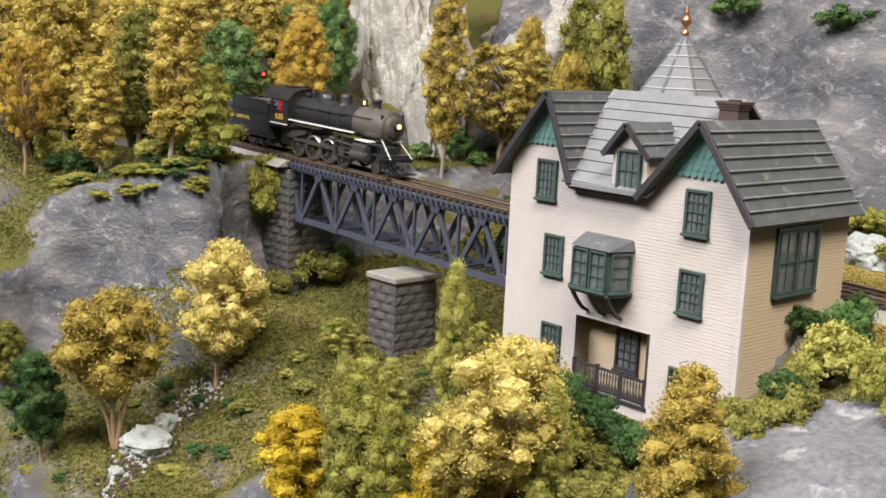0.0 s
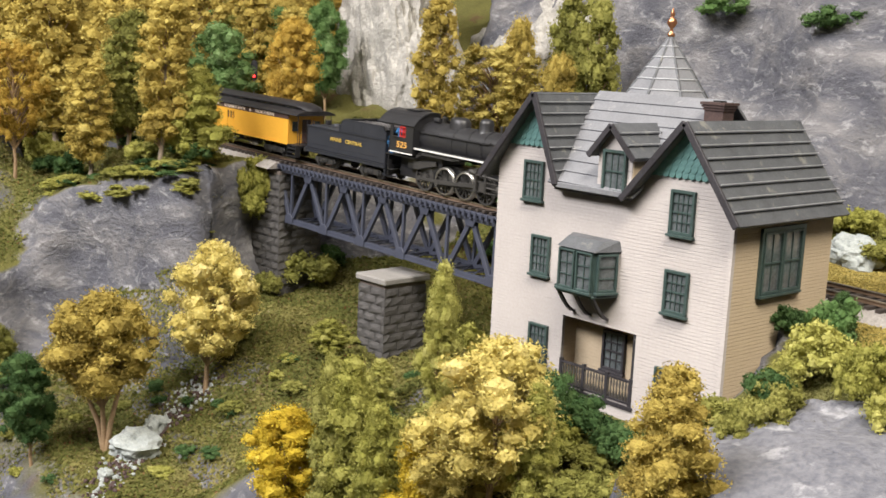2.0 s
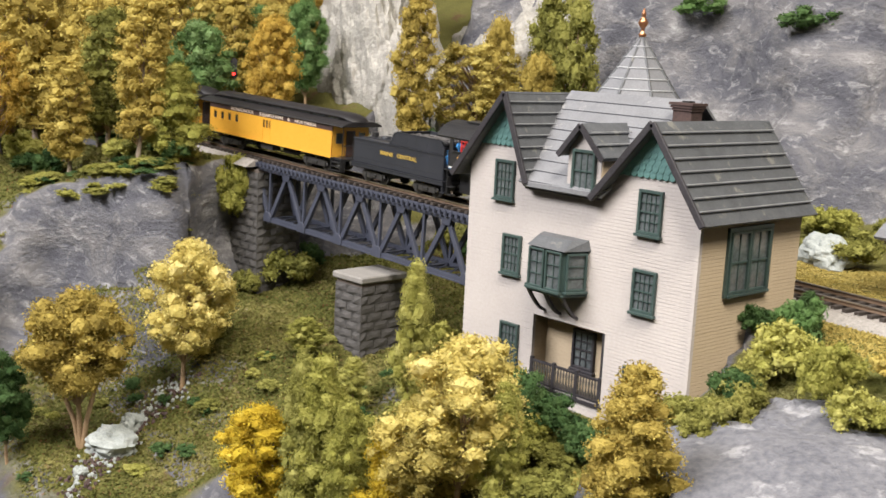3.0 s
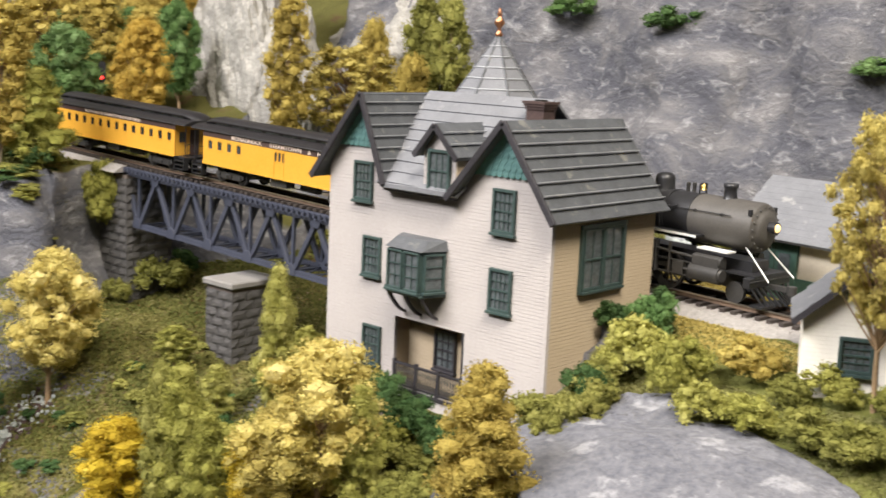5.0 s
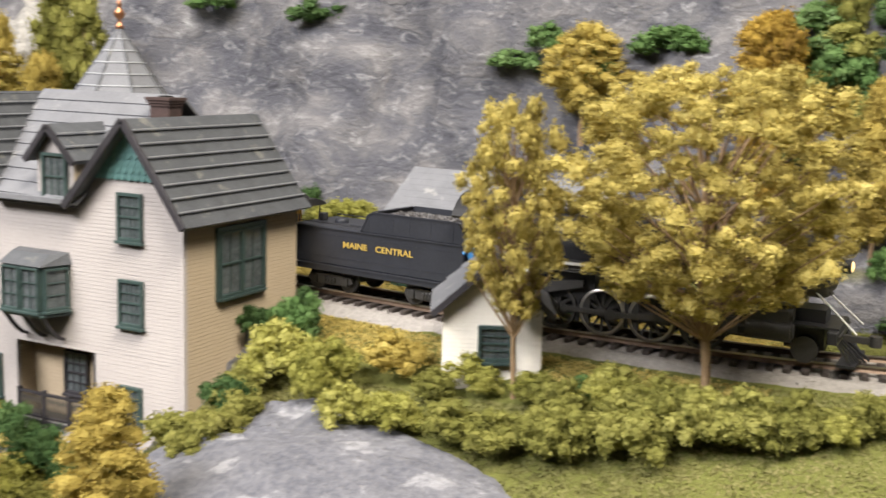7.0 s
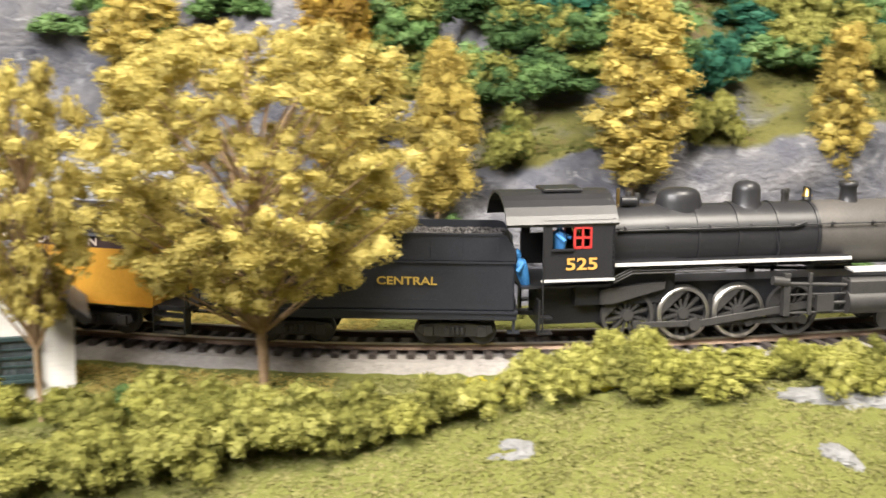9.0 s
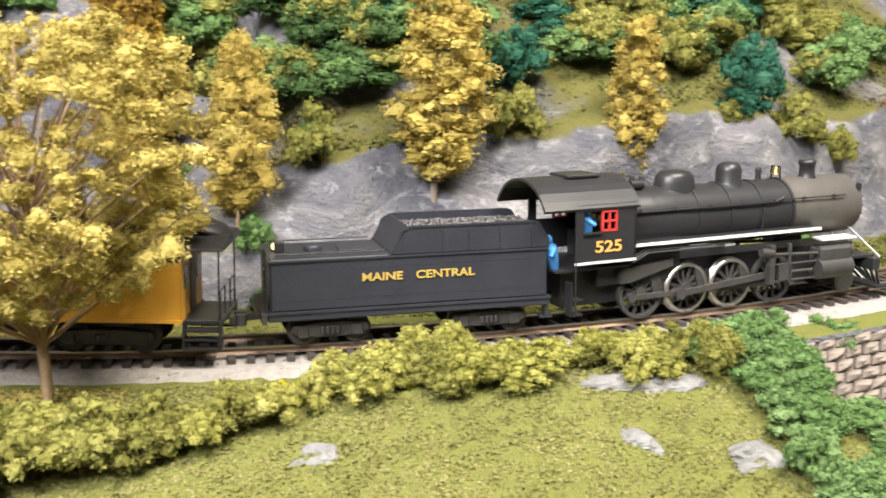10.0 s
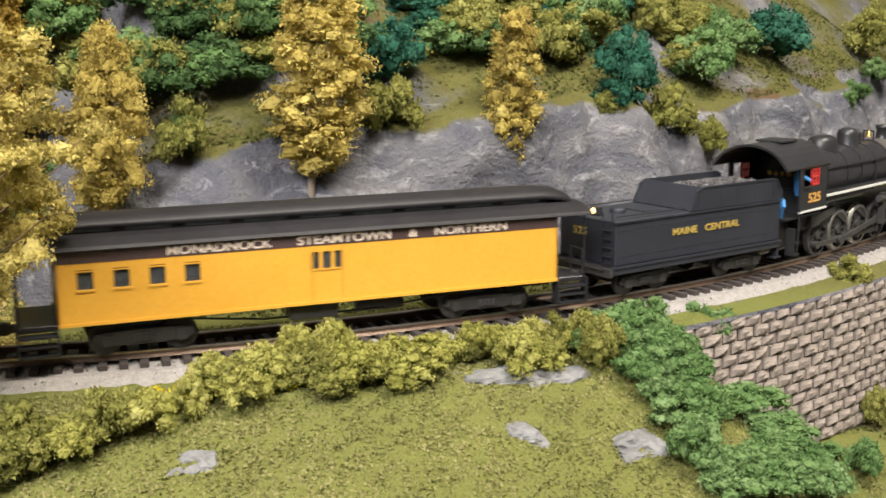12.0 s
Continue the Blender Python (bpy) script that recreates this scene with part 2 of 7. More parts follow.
BRIDGE_BLUE = surface("bridge_blue_grey", (0.035, 0.040, 0.062), (0.070, 0.078, 0.115), 0.55, 0, 80, 1200, 0.00004, 0.8)
STONE = surface("dark_cut_stone", (0.042, 0.041, 0.042), (0.125, 0.118, 0.115), 0.9, 0, 160, 900, 0.0006, 0.8)
STONE_CAP = surface("grey_stone_cap", (0.18, 0.172, 0.165), (0.33, 0.315, 0.30), 0.9, 0, 90, 900, 0.0004, 0.8)
WALL_STONE = surface("tan_wall_stone", (0.12, 0.098, 0.084), (0.36, 0.305, 0.26), 0.9, 0, 180, 900, 0.0005, 0.9)
WALL_JOINT = surface("wall_joint", (0.10, 0.08, 0.07), (0.17, 0.14, 0.12), 0.95, 0, 200, 900)
BOULDER = surface("pale_boulder", (0.20, 0.225, 0.22), (0.50, 0.53, 0.52), 0.85, 0, 130, 800, 0.0012, 0.7)
YELLOW = surface("coach_yellow", (0.66, 0.335, 0.035), (0.76, 0.40, 0.055), 0.42, 0, 30, 900)
BROWN = surface("coach_brown", (0.055, 0.032, 0.030), (0.085, 0.052, 0.048), 0.5, 0, 60, 900)
COACH_ROOF = surface("coach_roof_black", (0.012, 0.011, 0.013), (0.030, 0.028, 0.030), 0.5, 0, 60, 900, spec=0.35)
DARK_INSIDE = surface("dark_inside", (0.010, 0.009, 0.009), (0.022, 0.02, 0.02), 0.7)
GOLD = surface("gold_lettering", (0.42, 0.29, 0.06), (0.58, 0.42, 0.10), 0.45, 0, 400, 2500, 0.0, 0.9)
PALE_LETTER = surface("buff_lettering", (0.66, 0.54, 0.44), (0.80, 0.68, 0.57), 0.5)
ORANGE_NUM = surface("orange_numerals", (0.65, 0.33, 0.07), (0.78, 0.45, 0.12), 0.5)
WHITE_STRIPE = surface("white_stripe", (0.62, 0.62, 0.60), (0.80, 0.80, 0.77), 0.5)
RED_PAINT = surface("red_paint", (0.45, 0.03, 0.03), (0.62, 0.06, 0.05), 0.45)
BLUE_CLOTH = surface("blue_figure", (0.03, 0.16, 0.42), (0.06, 0.26, 0.58), 0.6)
COAL = surface("coal", (0.03, 0.028, 0.03), (0.20, 0.19, 0.19), 0.5, 0, 900, 2500, 0.0004)
BARK = surface("grey_bark", (0.16, 0.12, 0.09), (0.36, 0.30, 0.24), 0.9, 0, 120, 900, 0.0003, 0.8)
TWIG = surface("tan_twig", (0.22, 0.14, 0.08), (0.40, 0.28, 0.16), 0.9, 0, 150, 900)
SHED_WHITE = clapboard("shed_clapboard", (0.68, 0.64, 0.56), (0.82, 0.78, 0.70), 0.00155)
DEPOT_CREAM = surface("depot_cream", (0.62, 0.54, 0.42), (0.74, 0.66, 0.53), 0.7, 0, 40, 700)
DEPOT_GREEN = surface("depot_green", (0.05, 0.11, 0.085), (0.085, 0.165, 0.13), 0.6, 0, 80, 700)
RED_LAMP = glow("red_signal_lamp", (1.0, 0.03, 0.03), 6.0)
HEADLAMP = glow("warm_headlamp", (1.0, 0.70, 0.30), 1.5)
F_GOLD = flakes("gold_foliage", [(0.149, 0.112, 0.029), (0.386, 0.296, 0.072), (0.550, 0.436, 0.118), (0.699, 0.591, 0.204)])
F_YELLOW = flakes("yellow_foliage", [(0.208, 0.140, 0.017), (0.461, 0.326, 0.029), (0.639, 0.481, 0.047), (0.772, 0.621, 0.110)])
F_STRAW = flakes("straw_foliage", [(0.208, 0.163, 0.047), (0.505, 0.415, 0.118), (0.668, 0.563, 0.188), (0.800, 0.698, 0.314)])
F_OLIVE = flakes("olive_foliage", [(0.065, 0.065, 0.018), (0.195, 0.197, 0.047), (0.310, 0.303, 0.082), (0.447, 0.429, 0.142)])
F_LIME = flakes("lime_foliage", [(0.089, 0.091, 0.021), (0.307, 0.306, 0.067), (0.434, 0.420, 0.115), (0.562, 0.534, 0.190)])
F_GREEN = flakes("green_foliage", [(0.050, 0.102, 0.030), (0.106, 0.198, 0.060), (0.175, 0.282, 0.102), (0.263, 0.372, 0.168)])
F_DEEP = flakes("deep_green_foliage", [(0.022, 0.048, 0.017), (0.050, 0.102, 0.034), (0.088, 0.156, 0.054), (0.138, 0.216, 0.078)])
F_TEAL = flakes("blue_green_foliage", [(0.010, 0.048, 0.029), (0.022, 0.096, 0.060), (0.040, 0.144, 0.090), (0.075, 0.204, 0.132)])
F_RUST = flakes("rust_foliage", [(0.178, 0.104, 0.024), (0.371, 0.244, 0.047), (0.535, 0.369, 0.072), (0.668, 0.488, 0.127)])


def ground_material():
    """Turf of mixed greens and straw, bare grey rock where the land is steep."""
    m = surface("turf_and_rock", (0.075, 0.072, 0.022), (0.19, 0.18, 0.058), 0.95, 0, 26.0, 520.0, 0.0, 0.9, (0.13, 0.085, 0.045), 20.0, 0.56, spec=0.15)
    nt = m.node_tree
    b = nt.nodes["Principled BSDF"]
    turf = b.inputs["Base Color"].links[0].from_socket
    tc, geo = nt.nodes.new("ShaderNodeTexCoord"), nt.nodes.new("ShaderNodeNewGeometry")
    # mown grass on the bank towards the right, coarse turf elsewhere
    at = nt.nodes.new("ShaderNodeSeparateXYZ")
    nt.links.new(tc.outputs["Object"], at.inputs[0])
    bank = []
    for out, lo, hi in (("X", 0.0, 0.10), ("Y", 0.17, 0.13)):
        mr = nt.nodes.new("ShaderNodeMapRange")
        mr.inputs[1].default_value, mr.inputs[2].default_value = lo, hi
        nt.links.new(at.outputs[out], mr.inputs[0])
        bank.append(mr.outputs[0])
    both = nt.nodes.new("ShaderNodeMath")
    both.operation = "MULTIPLY"
    nt.links.new(bank[0], both.inputs[0])
    nt.links.new(bank[1], both.inputs[1])
    lawn = nt.nodes.new("ShaderNodeMix")
    lawn.data_type = "RGBA"
    nt.links.new(both.outputs[0], lawn.inputs[0])
    nt.links.new(turf, lawn.inputs[6])
    lawn.inputs[7].default_value = (0.17, 0.18, 0.05, 1)
    turf = lawn.outputs[2]

    def noise_node(scale, detail, stretch=(1, 1, 1), dist=0.0):
        mp, n = nt.nodes.new("ShaderNodeMapping"), nt.nodes.new("ShaderNodeTexNoise")
        mp.inputs["Scale"].default_value = stretch
        nt.links.new(tc.outputs["Object"], mp.inputs[0])
        nt.links.new(mp.outputs[0], n.inputs["Vector"])
        n.inputs["Scale"].default_value, n.inputs["Detail"].default_value, n.inputs["Roughness"].default_value, n.inputs["Distortion"].default_value = scale, detail, 0.65, dist
        return n.outputs["Fac"]

    strata, fine, cloud = noise_node(26.0, 11.0, (0.8, 0.8, 1.6), 0.5), noise_node(330.0, 5.0), noise_node(14.0, 3.0)
    ramp_ = nt.nodes.new("ShaderNodeValToRGB")
    e = ramp_.color_ramp.elements
    e[0].position, e[0].color = 0.28, (0.070, 0.071, 0.085, 1)
    e[1].position, e[1].color = 0.76, (0.50, 0.49, 0.49, 1)
    for at_, c in ((0.42, (0.115, 0.117, 0.138, 1)), (0.55, (0.175, 0.172, 0.184, 1)), (0.63, (0.235, 0.228, 0.235, 1))):
        e.new(at_).color = c
    nt.links.new(strata, ramp_.inputs[0])
    fleck, white = nt.nodes.new("ShaderNodeMapRange"), nt.nodes.new("ShaderNodeMix")
    fleck.inputs[1].default_value, fleck.inputs[2].default_value, fleck.inputs[4].default_value = 0.54, 0.70, 0.48
    nt.links.new(noise_node(85.0, 8.0, (1, 1, 1.8), 0.8), fleck.inputs[0])
    white.data_type = "RGBA"
    nt.links.new(fleck.outputs[0], white.inputs[0])
    nt.links.new(ramp_.outputs[0], white.inputs[6])
    white.inputs[7].default_value = (0.55, 0.55, 0.56, 1)
    sep = nt.nodes.new("ShaderNodeSeparateXYZ")
    nt.links.new(geo.outputs["Normal"], sep.inputs[0])
    jit = nt.nodes.new("ShaderNodeMath")
    jit.operation = "MULTIPLY_ADD"
    nt.links.new(cloud, jit.inputs[0])
    jit.inputs[1].default_value = 0.35
    nt.links.new(sep.outputs["Z"], jit.inputs[2])
    steep = nt.nodes.new("ShaderNodeMapRange")
    steep.inputs[1].default_value, steep.inputs[2].default_value = 0.98, 0.86
    nt.links.new(jit.outputs[0], steep.inputs[0])
    mix = nt.nodes.new("ShaderNodeMix")
    mix.data_type = "RGBA"
    nt.links.new(steep.outputs[0], mix.inputs[0])
    nt.links.new(turf, mix.inputs[6])
    nt.links.new(white.outputs[2], mix.inputs[7])
    nt.links.new(mix.outputs[2], b.inputs["Base Color"])
    add = nt.nodes.new("ShaderNodeMath")
    add.operation = "MULTIPLY_ADD"
    nt.links.new(strata, add.inputs[0])
    add.inputs[1].default_value = 2.5
    nt.links.new(fine, add.inputs[2])
    bn = nt.nodes.new("ShaderNodeBump")
    bn.inputs["Distance"].default_value = 0.0022
    nt.links.new(add.outputs[0], bn.inputs["Height"])
    nt.links.new(bn.outputs[0], b.inputs["Normal"])
    return m


GROUND = ground_material()
PLASTER = surface("room_plaster", (0.60, 0.58, 0.55), (0.70, 0.68, 0.65), 0.9, 0, 2.0, 60.0)
FLOOR_GREY = surface("room_floor", (0.16, 0.15, 0.14), (0.24, 0.23, 0.21), 0.6, 0, 3.0, 60.0)


# ---- the lie of the land: the track line, and the height of the ground ----
CURVE_X, CURVE_R, CURVE_END = 0.070, 0.65, 0.55
GRADE = 0.029
HEAD = math.atan(-0.137)
START = np.array((CURVE_X, 0.0965 - 0.137 * CURVE_X))
AHEAD, ACROSS = np.array((math.cos(HEAD), math.sin(HEAD))), np.array((-math.sin(HEAD), math.cos(HEAD)))
CENTRE = START + ACROSS * CURVE_R


BEND, HEAD_WEST, SOFT = -0.14, 0.0087, 0.05
WEST = np.array((math.cos(HEAD_WEST), math.sin(HEAD_WEST)))
ELBOW = START + AHEAD * BEND


def plan_track(s):
    """Place and heading on the plan's line, which runs straight on to the west."""
    if s <= 0:
        return START + AHEAD * s, HEAD
    a = min(s, CURVE_END) / CURVE_R
    more = max(0.0, s - CURVE_END) * np.array((math.cos(HEAD + a), math.sin(HEAD + a)))
    return more + START + AHEAD * CURVE_R * math.sin(a) + ACROSS * CURVE_R * (1 - math.cos(a)), HEAD + a


def track_at(s):
    """Place and heading of the line, s metres past the start of its curve; it bends gently behind the house."""
    if s >= BEND + SOFT:
        return plan_track(s)
    if s <= BEND - SOFT:
        return ELBOW + WEST * (s - BEND), HEAD_WEST
    f = (s - BEND + SOFT) / (2 * SOFT)
    a, b, c = ELBOW - WEST * SOFT, ELBOW, ELBOW + AHEAD * SOFT
    return a * (1 - f) ** 2 + b * 2 * f * (1 - f) + c * f * f, HEAD_WEST + (HEAD - HEAD_WEST) * f


def climb(s):
    """The gentle grade round the curve in the east."""
    q = np.maximum(np.asarray(s, float) - 0.13, 0)
    return GRADE * q * q / (q + 0.03)


def rise(s):
    """Height of the rails: climbing both ways from the house."""
    q = np.maximum(-0.10 - np.asarray(s, float), 0)
    return climb(s) + 0.035 * q * q / (q + 0.03)


def plan_across(x, y):
    """How far along the plan's line a place lies, and how far behind it (negative: before it)."""
    px, py = x - START[0], y - START[1]
    s0, d0 = px * AHEAD[0] + py * AHEAD[1], px * ACROSS[0] + py * ACROSS[1]
    qx, qy = x - CENTRE[0], y - CENTRE[1]
    ang = np.arctan2(qx * AHEAD[0] + qy * AHEAD[1], -(qx * ACROSS[0] + qy * ACROSS[1]))
    s = np.where(s0 < 0, s0, ang * CURVE_R)
    d = np.where(s0 < 0, d0, CURVE_R - np.hypot(qx, qy))
    last, turn = plan_track(CURVE_END)
    lx, ly = x - last[0], y - last[1]
    s2, d2 = lx * math.cos(turn) + ly * math.sin(turn), -lx * math.sin(turn) + ly * math.cos(turn)
    past = (s2 > 0) & (ang > CURVE_END / CURVE_R - 0.02) & (s0 > 0)
    s, d = np.where(past, CURVE_END + s2, s), np.where(past, d2, d)
    return s, d


def along_across(x, y):
    """The same for the line as it lies."""
    s, d = plan_across(x, y)
    ex, ey = x - ELBOW[0], y - ELBOW[1]
    west = s < BEND
    return np.where(west, BEND + ex * WEST[0] + ey * WEST[1], s), np.where(west, ey * WEST[0] - ex * WEST[1], d)


# close to the camera's first place; the west is fitted to the view from here
VIEW_EYE = np.array((0.252, -0.381, 0.100))


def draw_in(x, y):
    """Pulls the west towards the camera to fit its view: share of distance kept."""
    dx, dy = np.asarray(x, float) - VIEW_EYE[0], np.asarray(y, float) - VIEW_EYE[1]
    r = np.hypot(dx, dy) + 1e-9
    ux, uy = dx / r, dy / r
    plan = (0.0965 - 0.137 * VIEW_EYE[0] - VIEW_EYE[1]) / np.maximum(uy + 0.137 * ux, 0.12)
    true = (ELBOW[1] - HEAD_WEST * (ELBOW[0] - VIEW_EYE[0]) - VIEW_EYE[1]) / np.maximum(uy - HEAD_WEST * ux, 0.12)
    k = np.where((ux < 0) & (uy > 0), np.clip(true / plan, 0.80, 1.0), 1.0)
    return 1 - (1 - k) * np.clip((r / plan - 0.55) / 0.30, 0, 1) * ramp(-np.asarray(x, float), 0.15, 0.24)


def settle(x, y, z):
    """A plan place drawn in to fit the camera's view, and its size share."""
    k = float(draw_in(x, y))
    return Vector(VIEW_EYE) + (Vector((x, y, z)) - Vector(VIEW_EYE)) * k, k


def ramp(v, a, b):
    q = np.clip((v - a) / (b - a), 0, 1)
    return q * q * (3 - 2 * q)


def waves(x, y, f, seed=0.0):
    """Cheap smooth unevenness, about -1 to 1."""
    a = np.sin(x * f * 1.00 + 1.3 + seed) * np.cos(y * f * 1.13 - 0.7 + seed * 2)
    b = np.sin((x + y) * f * 1.91 + 2.1 * seed) * np.cos((x - y) * f * 1.67 + 0.5 + seed)
    c = np.sin((x * 0.8 - y * 0.6) * f * 3.7 + seed) * np.cos((x * 0.6 + y * 0.8) * f * 3.3 + 1.1)
    return 0.5 * a + 0.32 * b + 0.18 * c


def ground_height(x, y):
    x, y = np.asarray(x, float), np.asarray(y, float)
    s, d = plan_across(x, y)
    w = waves(x, y, 22.0)
    # the right-hand bench and bank before the line
    front = -0.0065 - 0.30 * np.maximum(-d - 0.045, 0) - 0.25 * np.maximum(-d - 0.16, 0) + 0.003 * w
    # knoll under the shed and before the house
    front = front - 0.006 * ramp(-d, 0.03, 0.06) * ramp(-s, -0.12, -0.02)
    # fall from the right of the house to its left
    fall = ramp(-x, 0.0, 0.14) * ramp(-y, -0.09, 0.02)
    front = front - 0.040 * fall - 0.35 * np.maximum(-y, 0) * ramp(-x, -0.06, 0.05)
    low = -0.058 - 0.30 * np.maximum(-y, 0) - 0.10 * np.maximum(-x - 0.12, 0)
    before = ramp(-x, -0.016, 0.004) * ramp(-y, -0.042, -0.030)
    front = front * (1 - before) + np.minimum(front, low) * before
    # drop below the stone wall
    front = front - 0.060 * ramp(s, 0.338, 0.352) * ramp(-d, 0.022, 0.030)
    # behind the line
    foot = 0.195 + 0.020 * waves(x, y, 9.0, 3.0) + 0.012 * w
    back = -0.0065 + 0.06 * np.maximum(d - 0.09, 0) + 0.004 * w * ramp(d, 0.05, 0.12)
    back = back + 0.26 * ramp(d, foot, foot + 0.085) ** 0.8
    step = 0.066 + 0.010 * waves(x, y, 26.0, 5.0)
    tall = 0.064 + 0.014 * waves(x, y, 12.0, 8.0)
    hill = -0.0065 + tall * ramp(d, step, step + 0.032) + 0.75 * np.clip(d - 0.10, 0, 0.45) + 0.008 * w * ramp(d, 0.05, 0.14)
    back = back + (hill - back) * ramp(s, 0.10, 0.20)
    z = np.where(d > 0, back, front)
    # the valley under the bridge
    axis = -0.40 + 0.25 * (y - 0.14) * (y > 0.14)
    u = x - axis
    floor = -0.122 + np.where(y < 0.14, 0.22 * (y - 0.14), 0.55 * (y - 0.16) * (y > 0.16) + 0.26 * ramp(d, foot, foot + 0.10))
    floor = np.maximum(floor, -0.185)
    bank_r = 0.62 * np.maximum(u - 0.09, 0) ** 1.0
    start_l = 0.10 + 0.095 * ramp(y, 0.05, 0.115) * (1 - ramp(y, 0.20, 0.26))
    bank_l = (0.75 + 0.6 * ramp(y, 0.05, 0.115)) * np.maximum(-u - start_l, 0)
    valley = floor + np.where(u > 0, bank_r, bank_l) + 0.006 * w
    # the wooded shelf on the far left, before and behind the line
    shelf = -0.012 + 0.18 * np.maximum(-d - 0.03, 0) * 0 - 0.10 * np.maximum(-d - 0.10, 0) + 0.007 * w
    shelf = np.where(d > 0.03, -0.0065 + 0.55 * np.maximum(d - 0.05, 0) + 0.008 * w, shelf)
    lip = 0.050 * ramp(y, 0.07, 0.13) * (1 - ramp(y, 0.20, 0.24))
    edge = ramp(-x - lip, 0.570, 0.612)
    z = np.where(x < -0.13, np.minimum(z, np.maximum(valley, -0.19)) , z)
    near_rim = ramp(-d, 0.185, 0.235)
    shelf = shelf * (1 - near_rim) + (valley - 0.0) * near_rim
    z = z * (1 - edge) + np.where(x < -0.5, shelf, z) * edge
    # bed of the line, level but for the bridge
    on_bridge = ramp(s, -0.712, -0.692) * (1 - ramp(s, -0.262, -0.235))
    wide = 0.050 - 0.019 * ramp(s, 0.335, 0.352) * (d < 0)
    bed = (1 - ramp(np.abs(d), 0.024, wide)) * (1 - on_bridge)
    return z * (1 - bed) - 0.0065 * bed + climb(s) * (1 - ramp(-d, 0.10, 0.22))


# ---- the ground sheet ----
def ground_sheet():
    xs = np.concatenate([np.arange(-1.9, -0.82, 0.02), np.arange(-0.82, 0.80, 0.0042), np.arange(0.80, 1.7, 0.02)])
    ys = np.concatenate([np.arange(-0.62, -0.18, 0.012), np.arange(-0.18, 0.46, 0.0042), np.arange(0.46, 1.1, 0.015)])
    gx, gy = np.meshgrid(xs, ys)
    z = ground_height(gx, gy)
    e = 0.004
    nx = (ground_height(gx - e, gy) - ground_height(gx + e, gy)) / (2 * e)
    ny = (ground_height(gx, gy - e) - ground_height(gx, gy + e)) / (2 * e)
    steep = ramp(np.hypot(nx, ny), 0.7, 1.6)
    sl, dl = plan_across(gx, gy)
    steep = steep * (1 - ramp(sl, 0.325, 0.340) * ramp(dl, -0.075, -0.065) * (1 - ramp(dl, -0.020, -0.015)))
    k = np.sqrt(nx * nx + ny * ny + 1)
    pts = np.stack([gx.ravel(), gy.ravel(), z.ravel()], 1)
    rough = np.empty(len(pts))
    st = steep.ravel()
    for i, (x, y, h) in enumerate(pts):
        p = Vector((x * 26, y * 26, h * 34))
        q = 0.0011 * noise.noise(p * 9)
        if st[i] > 0.02:
            q += st[i] * (0.016 * noise.noise(p * 0.55) + 0.0075 * noise.noise(p * 1.4) + 0.0035 * noise.turbulence(p * 2.2, 4, True))
        rough[i] = q
    n = np.stack([nx.ravel(), ny.ravel(), np.ones(nx.size)], 1) / k.ravel()[:, None]
    pts = pts + n * rough[:, None]
    # slide the western land along the camera's rays to fit its view
    pts = VIEW_EYE + (pts - VIEW_EYE) * draw_in(gx.ravel(), gy.ravel())[:, None]
    s, d = along_across(pts[:, 0], pts[:, 1])
    bed = (1 - ramp(np.abs(d), 0.022, 0.040)) * (1 - ramp(s, -0.600, -0.582) * (1 - ramp(s, -0.235, -0.205))) * (s < 0)
    pts[:, 2] = pts[:, 2] * (1 - bed) + (rise(s) - 0.0075) * bed
    w, h = len(xs), len(ys)
    idx = np.arange(w * h).reshape(h, w)
    quads = np.stack([idx[:-1, :-1], idx[:-1, 1:], idx[1:, 1:], idx[1:, :-1]], -1).reshape(-1, 4)
    me = bpy.data.meshes.new("ground")
    me.from_pydata(pts.tolist(), [], quads.tolist())
    me.polygons.foreach_set("use_smooth", [True] * len(quads))
    me.materials.append(GROUND)
    return tagged(new("ground", me), "rolling model landscape with turf slopes and bare grey rock faces", "ground", kind="structure")


ground_sheet()


# ---- the room round the layout ----
def room():
    for name, b, mat_ in (
        ("floor", (-4.0, -3.5, -1.1, 4.0, 3.0, -1.0), FLOOR_GREY),
        ("ceiling", (-4.0, -3.5, 1.9, 4.0, 3.0, 2.0), PLASTER),
        ("wall_north", (-4.0, 2.9, -1.0, 4.0, 3.0, 1.9), PLASTER),
        ("wall_south", (-4.0, -3.5, -1.0, 4.0, -3.4, 1.9), PLASTER),
        ("wall_west", (-4.0, -3.4, -1.0, -3.9, 2.9, 1.9), PLASTER),
        ("wall_east", (3.9, -3.4, -1.0, 4.0, 2.9, 1.9), PLASTER),
    ):
        tagged(part(name, Shape().box(*b), mat_), "plain painted room surface", "room", kind="structure")


room()


# ---- the line: bed, ties, rails ----
def ribbon(shape, s0, s1, outline, step=0.02):
    """Sweeps a closed outline of (across, height) along the line."""
    n = max(2, int((s1 - s0) / step) + 1)
    rings = []
    for k in range(n):
        c, a = track_at(s0 + (s1 - s0) * k / (n - 1))
        rings.append([(c[0] - math.sin(a) * u, c[1] + math.cos(a) * u, z) for u, z in [(u, z + float(rise(s0 + (s1 - s0) * k / (n - 1)))) for u, z in outline]])
    m = len(outline)
    faces = [(i * m + j, i * m + (j + 1) % m, (i + 1) * m + (j + 1) % m, (i + 1) * m + j) for i in range(n - 1) for j in range(m)]
    faces += [tuple(reversed(range(m))), tuple((n - 1) * m + j for j in range(m))]
    return shape.add([p for r in rings for p in r], faces)


